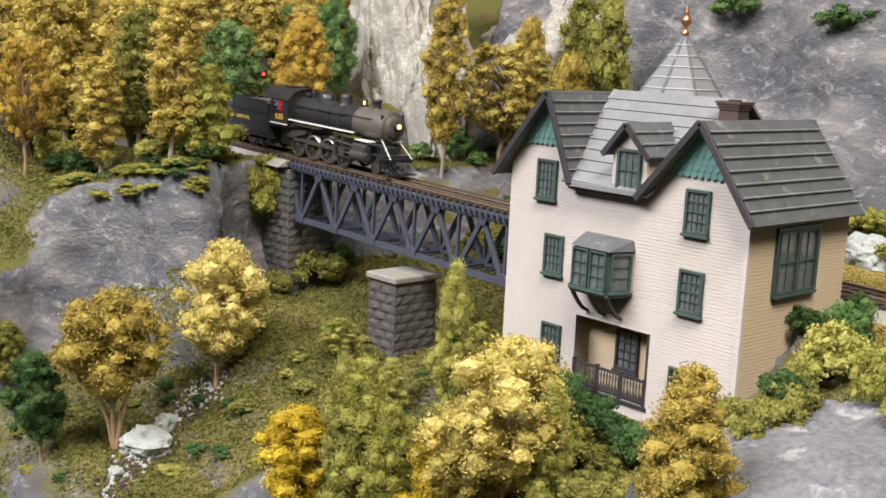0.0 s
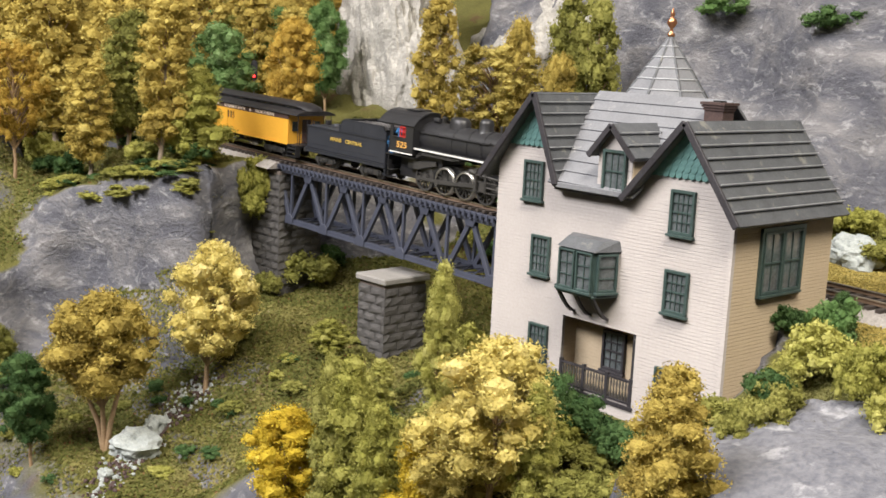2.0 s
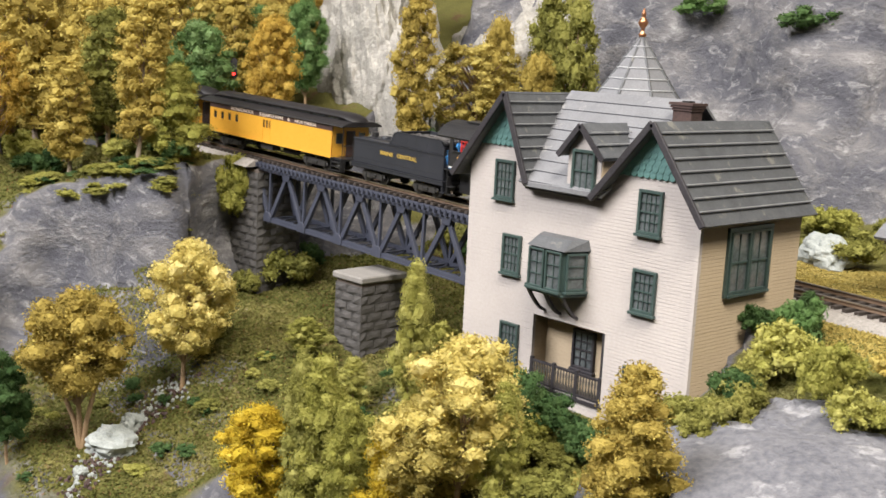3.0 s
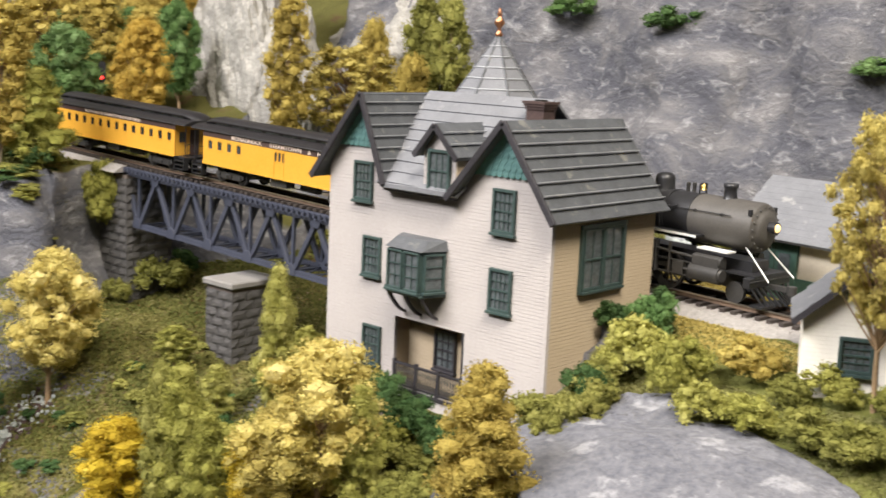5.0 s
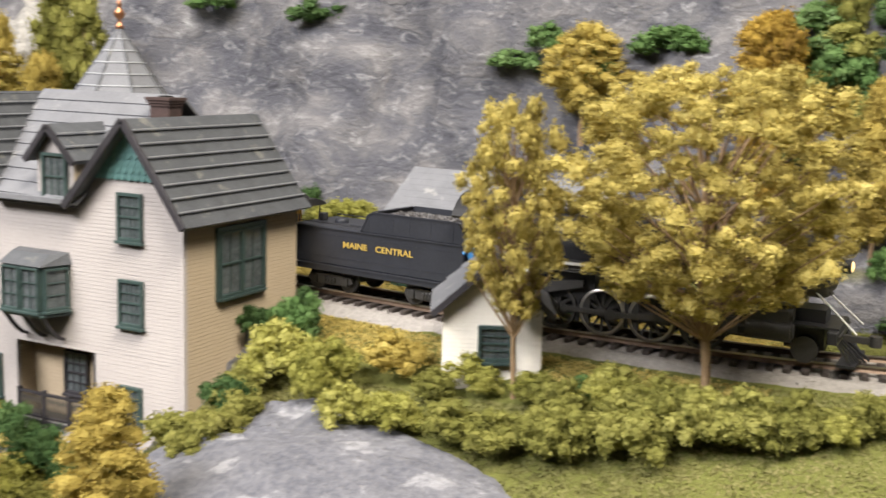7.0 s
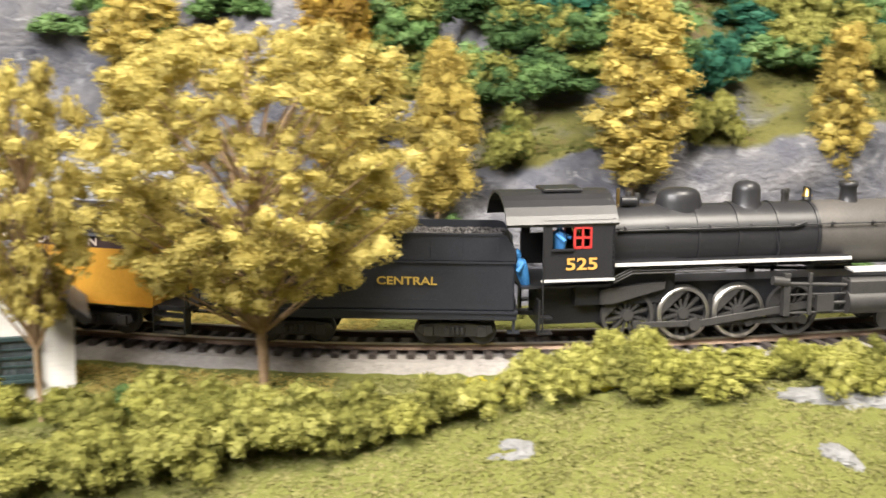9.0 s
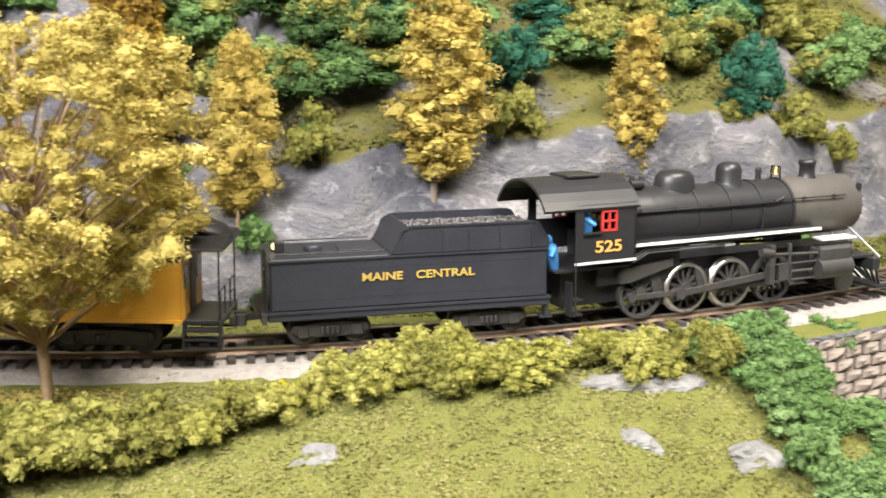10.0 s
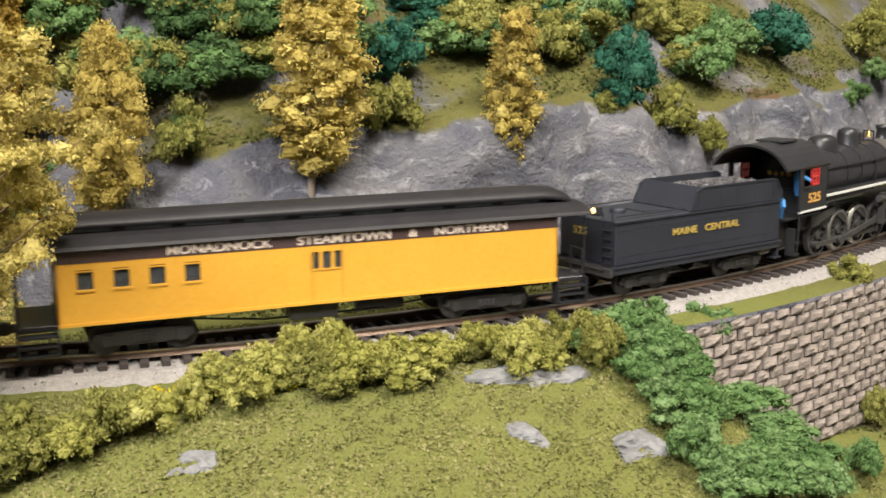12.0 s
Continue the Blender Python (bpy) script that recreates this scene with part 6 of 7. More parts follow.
# ---- foliage ----
def flake_mesh(name, clusters, per_area, size, material, seed, sprigs=()):
    """Foam foliage: clusters of (x, y, z, rx, rz), each a shell of small flakes over a darker core."""
    r = np.random.RandomState(seed)
    verts, faces = [], []
    count = 0
    ico = bmesh.new()
    bmesh.ops.create_icosphere(ico, subdivisions=1, radius=1.0)
    iv = np.array([v.co[:] for v in ico.verts])
    fi = np.array([[v.index for v in f.verts] for f in ico.faces])
    ico.free()
    tris = []
    for x, y, z, rx, rz in clusters:
        core = iv * np.array((rx, rx, rz)) * 0.72 * (1 + 0.18 * r.randn(len(iv), 1)) + np.array((x, y, z))
        verts.append(core)
        tris += (fi + count).tolist()
        count += len(core)
        n = max(10, int(per_area * rx * (rx + rz) * 2))
        d = r.randn(n, 3)
        d /= np.linalg.norm(d, axis=1)[:, None]
        rad = 0.62 + 0.55 * r.rand(n)
        c = np.array((x, y, z)) + d * rad[:, None] * np.array((rx, rx, rz))
        nrm = d * 0.7 + 0.85 * r.randn(n, 3)
        nrm /= np.linalg.norm(nrm, axis=1)[:, None]
        u = np.cross(nrm, r.randn(n, 3))
        u /= np.linalg.norm(u, axis=1)[:, None]
        v = np.cross(nrm, u)
        s = size * (0.55 + 0.9 * r.rand(n))[:, None]
        q = np.stack([c - u * s, c + u * s * 0.8 - v * s * 0.9, c + v * s * 1.1 + nrm * s * 0.3], 1)
        verts.append(q.reshape(-1, 3))
        ids = (np.arange(n)[:, None] * 3 + np.arange(3)) + count
        faces.append(ids)
        count += n * 3
    me = bpy.data.meshes.new(name)
    me.from_pydata(np.concatenate(verts).tolist(), [], tris + np.concatenate(faces).tolist())
    me.materials.append(material)
    return me


def crown_clusters(seed, h0, h1, w, shape, n):
    """Clusters of a crown between two heights: round, cone, column or loose."""
    r = random.Random(seed)
    out = []
    for k in range(n):
        f = (k + 0.5) / n
        z = h0 + (h1 - h0) * f
        wide = {"round": math.sin(math.pi * (0.12 + 0.80 * f)) ** 0.7, "cone": (1.04 - f) ** 0.47 * min(1, 0.45 + f * 3), "column": math.sin(math.pi * (0.10 + 0.82 * f)) ** 0.45, "loose": math.sin(math.pi * (0.10 + 0.78 * f)) ** 0.6}[shape]
        a = k * 2.4 + r.uniform(-0.5, 0.5)
        q = w / 2 * wide
        rad = q * (r.uniform(0.18, 1.0) if shape != "loose" else r.uniform(0.35, 1.05)) ** 0.6
        rad *= r.uniform(0.85, 1.12)
        z += r.uniform(-0.03, 0.03) * (h1 - h0)
        s = {"round": 0.125, "cone": 0.145, "column": 0.160, "loose": 0.075 if n < 300 else 0.042}[shape] * w * r.uniform(0.55, 1.15)
        s = min(s, max(q * 0.9, w * 0.07))
        out.append((max(0, rad - s * 0.55) * math.cos(a), max(0, rad - s * 0.55) * math.sin(a), z, s, s * r.uniform(0.6, 0.95)))
    return out


def build_tree(shape, seed, h, w, bare, n, material, label, stems=1):
    """A model tree of height h and crown width w; the crown starts at the share bare of its height."""
    r = random.Random(seed)
    tr = thing("tree", label, "tree", kind="")
    cl = crown_clusters(seed, h * bare + w * 0.10, h - w * 0.09, w, shape, n)
    part("crown", flake_mesh("crown", cl, 1.15e6 if shape != "loose" else 1.7e6 if n < 300 else 3.0e6, 0.00068 if n < 300 else 0.00052, material, seed), material, tr)
    wood = Shape()
    for k in range(stems):
        lean = 0.0 if stems == 1 else 0.16 * w * (k - (stems - 1) / 2)
        pts = [Vector((0, 0, -0.006)), Vector((lean * 0.3 + r.uniform(-1, 1) * 0.001, r.uniform(-1, 1) * 0.001, h * bare * 0.5)), Vector((lean + r.uniform(-1, 1) * 0.002, r.uniform(-1, 1) * 0.002, h * (bare + 0.12))), Vector((lean * 1.4, 0, h * 0.88))]
        rad = [(0.011 if n < 300 else 0.006) * h + 0.0007, 0.010 * h + 0.0005, 0.008 * h + 0.0004, 0.0003]
        for i in range(3):
            wood.rod(pts[i], pts[i + 1], rad[i], rad[i + 1], 8)
    part("trunk", wood, BARK if shape == "column" else TWIG, tr)
    limbs = Shape()
    for x, y, z, s, sz in cl[:: 4 if shape != "loose" else 2 if n < 300 else 5]:
        f = max(h * bare * 0.8, z - 0.30 * w - 0.004)
        mid = Vector((x * 0.45, y * 0.45, (f + z) / 2 - 0.001))
        limbs.rod((0, 0, f), mid, 0.0005, 0.0004, 5, False).rod(mid, (x, y, z), 0.0004, 0.00015, 5, False)
    part("branchwork", limbs, TWIG, tr)
    return tr


def build_bush(seed, h, w, n, material, label, name="bush"):
    r = random.Random(seed)
    cl = []
    for k in range(n):
        a, q = r.uniform(0, 6.283), (r.random() ** 0.6) * w * 0.36
        s = w * r.uniform(0.08, 0.15)
        top = h * (1 - 0.55 * (q / (w * 0.5)) ** 2) * r.uniform(0.55, 1.0)
        cl.append((q * math.cos(a), q * math.sin(a), max(top - s * 0.7, s * 0.2), s, s * r.uniform(0.65, 0.95)))
    ob = part(name, flake_mesh(name, cl, 1.5e6, 0.00062, material, seed), material)
    return tagged(ob, label, "bush")


NAMES = {"gold": (F_GOLD, "golden autumn"), "yellow": (F_YELLOW, "bright yellow"), "olive": (F_OLIVE, "olive green"), "lime": (F_LIME, "yellow-green"), "green": (F_GREEN, "fresh green"), "deep": (F_DEEP, "dark green"), "teal": (F_TEAL, "blue-green"), "straw": (F_STRAW, "pale straw-gold"), "rust": (F_RUST, "rusty orange")}
STOCK = {}


def plant(kind, tone, x, y, h, w, z=None, turn=None, plan=True):
    """Sets a tree (round, cone, column, loose, twin) or a bush on the ground, h high and w wide."""
    r = random.Random(int(x * 7919) * 31 + int(y * 6007))
    material, words = NAMES[tone]
    variant = r.randrange(3 if kind == "bush" else 2)
    key = (kind, tone, variant)
    if key not in STOCK:
        seed = 11 + len(STOCK) * 7
        if kind == "bush":
            ob = build_bush(seed, 0.022, 0.030, 40, material, words + " bush of clumped foam foliage")
        else:
            shape, bare, n, stems, form = {"round": ("round", 0.22, 120, 1, "model tree with a rounded crown"), "twin": ("round", 0.34, 110, 3, "model tree on several bare stems"), "cone": ("cone", 0.04, 100, 1, "model tree with a dense pointed crown"), "column": ("column", 0.15, 120, 1, "tall model tree with a dense crown and grey trunk"), "loose": ("loose", 0.26, 170, 1, "airy model tree with visible branches"), "spreading": ("loose", 0.20, 460, 1, "large airy model tree with a wide crown")}[kind]
            asp = {"round": 0.62, "twin": 0.70, "cone": 0.62, "column": 0.40, "loose": 0.62, "spreading": 0.92}[kind]
            tall = 0.120 if kind == "spreading" else 0.090
            ob = build_tree(shape, seed, tall, tall * asp, bare, n, material, words + " " + form, stems)
        STOCK[key] = [ob, False]
    ob, used = STOCK[key]
    h0, w0 = (0.022, 0.030) if kind == "bush" else (0.120, 0.110) if kind == "spreading" else (0.090, 0.090 * {"round": 0.62, "twin": 0.70, "cone": 0.62, "column": 0.40, "loose": 0.62}[kind])
    if z is None:
        z = float(ground_height(x, y))
    # moved and shrunk with the land to suit the camera's view
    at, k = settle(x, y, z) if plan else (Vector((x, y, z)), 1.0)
    h, w = h * k, w * k
    m = pose(at.x, at.y, at.z - 0.001, r.uniform(-3, 3), r.uniform(-3, 3), r.uniform(0, 360) if turn is None else turn) @ Matrix.Diagonal((w / w0, w / w0, h / h0, 1))
    if not used:
        ob.matrix_basis = m
        STOCK[key][1] = True
        return ob
    made = copy_basic(ob, m)
    return made


def copy_basic(ob, m):
    keep = ob.matrix_basis.copy()
    ob.matrix_basis = Matrix.Identity(4)
    made = copy_thing(ob, m)
    ob.matrix_basis = keep
    return made


def thicket(name, label, spots):
    """Shrubs too many to count, joined into one object: (tone, x, y, h, w) each."""
    verts, faces, slots, tones, n = [], [], [], [], 0
    r = random.Random(name)
    kinds = {}
    for tone, x, y, h, w in spots:
        if tone not in tones:
            tones.append(tone)
        if tone not in kinds:
            kinds[tone] = []
            for seed in (5, 6):
                ob = build_bush(seed * 13 + len(kinds), 0.022, 0.030, 40, NAMES[tone][0], "")
                kinds[tone].append((np.array([v.co[:] for v in ob.data.vertices]), np.array([p.vertices[:] for p in ob.data.polygons])))
                bpy.data.objects.remove(ob)
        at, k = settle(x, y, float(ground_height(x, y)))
        v, f = r.choice(kinds[tone])
        m = np.array(pose(at.x, at.y, at.z - 0.001, r.uniform(-4, 4), r.uniform(-4, 4), r.uniform(0, 360)) @ Matrix.Diagonal((w * k / 0.030, w * k / 0.030, h * k / 0.022, 1)))
        verts.append(v @ m[:3, :3].T + m[:3, 3])
        faces.append(f + n)
        slots.append(np.full(len(f), tones.index(tone)))
        n += len(v)
    me = bpy.data.meshes.new(name)
    me.from_pydata(np.concatenate(verts).tolist(), [], np.concatenate(faces).tolist())
    for tone in tones:
        me.materials.append(NAMES[tone][0])
    me.polygons.foreach_set("material_index", np.concatenate(slots).astype(np.int32))
    return tagged(part(name, me, NAMES[tones[0]][0]), label, "undergrowth", kind="stuff")


def spread(count, seed, s0, s1, d0, d1, tones, h, w):
    """Places for a thicket over a stretch of the land along the line."""
    r = random.Random(seed)
    out = []
    for _ in range(count):
        c, a = plan_track(r.uniform(s0, s1))
        d = r.uniform(d0, d1)
        out.append((r.choice(tones), c[0] - math.sin(a) * d, c[1] + math.cos(a) * d, h * r.uniform(0.7, 1.35), w * r.uniform(0.75, 1.3)))
    return out


def scatter(count, seed, s0, s1, d0, d1, tones, h, w, kinds=("bush",), keep=lambda s, d: True):
    """Plants set at random over a stretch of the land along the line."""
    r = random.Random(seed)
    done = 0
    while done < count:
        s, d = r.uniform(s0, s1), r.uniform(d0, d1)
        tone, kind, q, v = r.choice(tones), r.choice(kinds), r.uniform(0.7, 1.35), r.uniform(0.75, 1.3)
        done += 1
        if keep(s, d):
            c, a = plan_track(s)
            plant(kind, tone, c[0] - math.sin(a) * d, c[1] + math.cos(a) * d, h * q, w * v)


# ---- planting ----
plant("round", "straw", -0.445, 0.015, 0.115, 0.070)
plant("twin", "gold", -0.413, -0.077, 0.110, 0.079)
plant("round", "deep", -0.446, -0.113, 0.081, 0.044)
plant("round", "olive", -0.566, -0.091, 0.064, 0.037)
plant("round", "yellow", -0.192, -0.084, 0.068, 0.050)
plant("cone", "lime", -0.149, -0.072, 0.086, 0.040)
plant("cone", "olive", -0.157, -0.078, 0.090, 0.037)
plant("cone", "yellow", -0.094, -0.080, 0.062, 0.036)
plant("round", "straw", -0.060, -0.070, 0.084, 0.058)
plant("round", "straw", -0.078, -0.074, 0.066, 0.048)
plant("cone", "lime", -0.119, -0.079, 0.074, 0.035)
plant("cone", "lime", -0.038, -0.068, 0.057, 0.026)
plant("cone", "lime", -0.160, -0.013, 0.081, 0.028)
plant("cone", "lime", -0.194, -0.023, 0.031, 0.027)
plant("bush", "lime", -0.163, 0.012, 0.025, 0.033)
plant("cone", "gold", 0.040, -0.086, 0.064, 0.043)
plant("bush", "deep", -0.047, -0.024, 0.025, 0.035)
plant("bush", "deep", -0.077, -0.014, 0.027, 0.026)
plant("bush", "olive", -0.098, 0.000, 0.018, 0.022)
plant("bush", "deep", -0.009, 0.035, 0.028, 0.028)
plant("bush", "lime", 0.034, 0.015, 0.026, 0.033)
plant("bush", "lime", 0.059, 0.001, 0.028, 0.023)
plant("bush", "olive", 0.035, -0.014, 0.018, 0.027)
plant("bush", "olive", 0.032, -0.030, 0.017, 0.020)
plant("bush", "deep", -0.025, -0.030, 0.022, 0.029)
plant("bush", "deep", 0.005, 0.044, 0.011, 0.015)
plant("cone", "deep", 0.028, 0.042, 0.023, 0.017)
plant("column", "gold", -0.639, 0.014, 0.101, 0.047)
plant("column", "gold", -0.624, 0.071, 0.144, 0.055)
plant("cone", "lime", -0.655, 0.126, 0.092, 0.069)
plant("bush", "lime", -0.4855, 0.079, 0.053, 0.034, -0.034, plan=False)
plant("bush", "lime", -0.481, 0.076, 0.030, 0.026, -0.038, plan=False)
plant("bush", "olive", -0.505, 0.083, 0.050, 0.036, -0.045, plan=False)
plant("bush", "deep", -0.652, 0.122, 0.027, 0.037)
plant("loose", "rust", -0.685, -0.031, 0.117, 0.056)
plant("bush", "lime", -0.724, 0.010, 0.038, 0.048)
plant("column", "gold", -0.792, 0.051, 0.174, 0.069)
plant("column", "gold", -0.845, 0.140, 0.184, 0.074)
plant("column", "gold", -0.937, 0.065, 0.192, 0.077)
plant("column", "gold", -0.505, 0.276, 0.155, 0.043)
plant("loose", "straw", -0.476, 0.321, 0.116, 0.098)
plant("bush", "green", -0.615, 0.326, 0.028, 0.034)
plant("bush", "green", -0.526, 0.315, 0.032, 0.040)
plant("bush", "green", -0.539, 0.280, 0.023, 0.026)
plant("bush", "olive", -0.558, 0.181, 0.039, 0.061)
plant("bush", "deep", -0.551, 0.200, 0.031, 0.036)
plant("bush", "olive", -0.581, 0.154, 0.026, 0.031)
plant("round", "lime", -0.401, 0.093, 0.035, 0.034)
plant("round", "green", -0.768, 0.215, 0.127, 0.078)
plant("round", "rust", -0.673, 0.235, 0.137, 0.062)
plant("round", "green", -0.708, 0.300, 0.126, 0.054)
plant("column", "gold", -0.791, 0.270, 0.151, 0.056)
plant("column", "gold", -0.903, 0.250, 0.184, 0.073)
plant("column", "gold", -0.836, 0.170, 0.182, 0.062)
plant("round", "gold", -0.391, 0.310, 0.146, 0.046)
plant("column", "olive", -0.374, 0.330, 0.185, 0.046)
plant("column", "olive", -0.424, 0.360, 0.169, 0.046)
plant("round", "gold", -0.460, 0.330, 0.153, 0.046)
plant("column", "gold", -1.048, 0.200, 0.199, 0.086)
plant("column", "gold", -1.123, 0.160, 0.202, 0.097)
plant("loose", "straw", 0.127, 0.024, 0.109, 0.038)
plant("spreading", "straw", 0.190, 0.042, 0.118, 0.106)
plant("column", "rust", 0.162, 0.279, 0.121, 0.037)
plant("cone", "gold", 0.227, 0.173, 0.076, 0.040)
plant("column", "gold", 0.305, 0.182, 0.090, 0.043)
plant("column", "gold", 0.392, 0.217, 0.079, 0.029)
plant("bush", "green", 0.026, 0.037, 0.027, 0.026)
plant("bush", "deep", 0.003, 0.041, 0.015, 0.022)
plant("bush", "deep", -0.012, 0.036, 0.024, 0.023)
plant("bush", "lime", 0.033, 0.013, 0.026, 0.034)
plant("bush", "lime", 0.059, 0.014, 0.022, 0.024)
plant("bush", "gold", 0.077, 0.026, 0.020, 0.029)
plant("bush", "lime", 0.079, -0.010, 0.021, 0.025)
plant("bush", "lime", 0.097, -0.007, 0.019, 0.027)
plant("bush", "olive", 0.117, -0.008, 0.018, 0.026)
plant("bush", "olive", 0.136, -0.009, 0.017, 0.026)
plant("bush", "olive", 0.154, -0.009, 0.021, 0.027)
plant("bush", "olive", 0.040, -0.031, 0.022, 0.023)
plant("bush", "olive", 0.036, -0.043, 0.019, 0.019)
plant("bush", "green", 0.157, 0.025, 0.012, 0.022)
plant("bush", "olive", 0.157, -0.012, 0.024, 0.026)
plant("bush", "olive", 0.180, -0.008, 0.022, 0.027)
plant("bush", "olive", 0.196, 0.001, 0.023, 0.026)
plant("bush", "olive", 0.212, 0.010, 0.023, 0.026)
plant("bush", "olive", 0.172, 0.004, 0.016, 0.024)
plant("bush", "olive", 0.188, 0.007, 0.022, 0.024)
plant("bush", "olive", 0.207, 0.015, 0.018, 0.022)
plant("bush", "olive", 0.225, 0.017, 0.019, 0.021)
plant("bush", "olive", 0.245, 0.025, 0.018, 0.021)
plant("bush", "lime", 0.265, 0.037, 0.014, 0.013)
plant("bush", "lime", 0.281, 0.039, 0.014, 0.018)
plant("bush", "lime", 0.295, 0.069, 0.016, 0.016)
plant("bush", "lime", 0.307, 0.075, 0.016, 0.017)
plant("bush", "lime", 0.319, 0.051, 0.016, 0.016)
plant("bush", "lime", 0.338, 0.067, 0.012, 0.020)
plant("bush", "lime", 0.355, 0.076, 0.012, 0.017)
plant("bush", "lime", 0.372, 0.077, 0.013, 0.019)
plant("bush", "olive", 0.389, 0.076, 0.017, 0.021)
plant("bush", "olive", 0.391, 0.066, 0.018, 0.020)
plant("bush", "green", 0.413, 0.078, 0.015, 0.021)
plant("bush", "green", 0.449, 0.120, 0.018, 0.024)
plant("bush", "green", 0.412, 0.056, 0.018, 0.020)
plant("bush", "green", 0.414, 0.038, 0.019, 0.021)
plant("bush", "green", 0.404, 0.018, 0.017, 0.021)
plant("bush", "green", 0.416, 0.009, 0.016, 0.020)
plant("bush", "green", 0.438, 0.009, 0.015, 0.022)
plant("bush", "olive", 0.531, 0.167, 0.017, 0.023)
plant("bush", "olive", 0.537, 0.147, 0.020, 0.015)
plant("bush", "green", 0.512, 0.110, 0.020, 0.021)
plant("bush", "lime", 0.295, 0.081, 0.015, 0.016)
plant("bush", "lime", 0.309, 0.073, 0.017, 0.014)
plant("bush", "lime", 0.323, 0.062, 0.012, 0.016)
plant("bush", "teal", 0.342, 0.223, 0.036, 0.035)
plant("bush", "olive", 0.341, 0.202, 0.031, 0.029)
plant("bush", "olive", 0.256, 0.177, 0.034, 0.025)
plant("bush", "green", 0.196, 0.291, 0.033, 0.046)
plant("bush", "olive", 0.379, 0.262, 0.026, 0.041)
plant("bush", "olive", 0.414, 0.292, 0.027, 0.035)
plant("bush", "teal", 0.460, 0.263, 0.042, 0.037)
plant("bush", "teal", 0.472, 0.346, 0.024, 0.039)
plant("bush", "green", 0.041, 0.328, 0.030, 0.049)
plant("bush", "green", 0.532, 0.346, 0.038, 0.047)
plant("bush", "teal", 0.606, 0.409, 0.042, 0.057)
plant("bush", "olive", 0.516, 0.292, 0.025, 0.024)
plant("bush", "teal", 0.455, 0.259, 0.019, 0.031)
plant("bush", "olive", 0.727, 0.508, 0.049, 0.049)
plant("bush", "olive", 0.487, 0.274, 0.037, 0.035)
plant("bush", "green", 0.257, 0.179, 0.024, 0.020)
plant("bush", "lime", 0.534, 0.411, 0.024, 0.029)
plant("bush", "green", -0.006, 0.333, 0.021, 0.048)
plant("bush", "green", 0.012, 0.333, 0.023, 0.033)
plant("bush", "green", 0.095, 0.325, 0.027, 0.059)
plant("bush", "green", -0.279, 0.377, 0.026, 0.051)
plant("bush", "deep", -0.168, 0.353, 0.023, 0.056)
plant("round", "gold", 0.043, 0.319, 0.069, 0.060)
plant("column", "rust", 0.156, 0.295, 0.081, 0.046)
plant("bush", "deep", -0.016, 0.035, 0.023, 0.028)
plant("bush", "deep", 0.030, -0.014, 0.021, 0.024)
plant("bush", "olive", 0.030, -0.005, 0.018, 0.020)
plant("bush", "olive", -0.033, 0.197, 0.025, 0.036)
plant("bush", "olive", -0.038, 0.199, 0.019, 0.030)
plant("bush", "olive", -0.097, 0.265, 0.013, 0.022)

# shrubs over the right-hand hillside, thick above the rock faces
thicket("hillside_shrubs", "dense mixed green shrubs over the hillside above the rock faces", spread(230, 3, 0.10, 0.66, 0.118, 0.27, ("olive", "olive", "green", "deep", "teal", "deep", "olive"), 0.024, 0.036))
scatter(14, 4, 0.14, 0.90, 0.060, 0.095, ("olive", "green", "deep"), 0.016, 0.024)
scatter(12, 5, 0.10, 0.95, 0.20, 0.34, ("gold", "rust", "olive", "gold"), 0.085, 0.036, ("column", "cone"))
# woods on the far left, before and behind the line
scatter(13, 6, -1.25, -0.76, -0.19, -0.055, ("gold", "gold", "rust", "olive"), 0.120, 0.052, ("column", "loose"))
scatter(15, 7, -1.25, -0.70, 0.050, 0.200, ("gold", "gold", "rust", "olive", "green"), 0.120, 0.058, ("column", "round"))
# undergrowth behind the bridge and along the cliff foot
thicket("valley_undergrowth", "low olive and dark green undergrowth in the valley and along the cliff foot", spread(26, 8, -1.10, -0.70, -0.19, -0.05, ("lime", "olive", "deep"), 0.022, 0.036) + spread(22, 9, -0.60, -0.26, 0.10, 0.20, ("olive", "green", "deep"), 0.020, 0.030) + spread(20, 10, -0.26, 0.06, 0.150, 0.185, ("olive", "lime", "deep"), 0.018, 0.028))
# undergrowth on the slope before the house
brush = random.Random(31)
low_growth = [(brush.choice(("olive", "deep", "olive", "lime")), brush.uniform(-0.205, 0.030), brush.uniform(-0.115, -0.022), brush.uniform(0.013, 0.021), brush.uniform(0.022, 0.034)) for _ in range(64)]
low_growth += [(brush.choice(("olive", "deep", "lime")), brush.uniform(-0.53, -0.24), brush.uniform(-0.14, 0.13), brush.uniform(0.005, 0.010), brush.uniform(0.012, 0.024)) for _ in range(40)]
low_growth += [(brush.choice(("olive", "olive", "lime", "deep")), brush.uniform(-0.652, -0.598), brush.uniform(-0.03, 0.135), brush.uniform(0.005, 0.009), brush.uniform(0.020, 0.034)) for _ in range(60)]
thicket("slope_undergrowth", "low mixed green undergrowth on the slope before the house", low_growth)
# ivy beside the stone wall
scatter(26, 11, 0.305, 0.350, -0.120, -0.034, ("green",), 0.014, 0.022)
scatter(14, 12, 0.34, 0.50, -0.145, -0.100, ("green", "olive"), 0.016, 0.024)
# hedge before the line
scatter(20, 13, 0.03, 0.18, -0.075, -0.052, ("olive", "lime", "lime"), 0.013, 0.020)
scatter(34, 14, 0.19, 0.315, -0.050, -0.037, ("lime", "lime", "olive"), 0.013, 0.019)


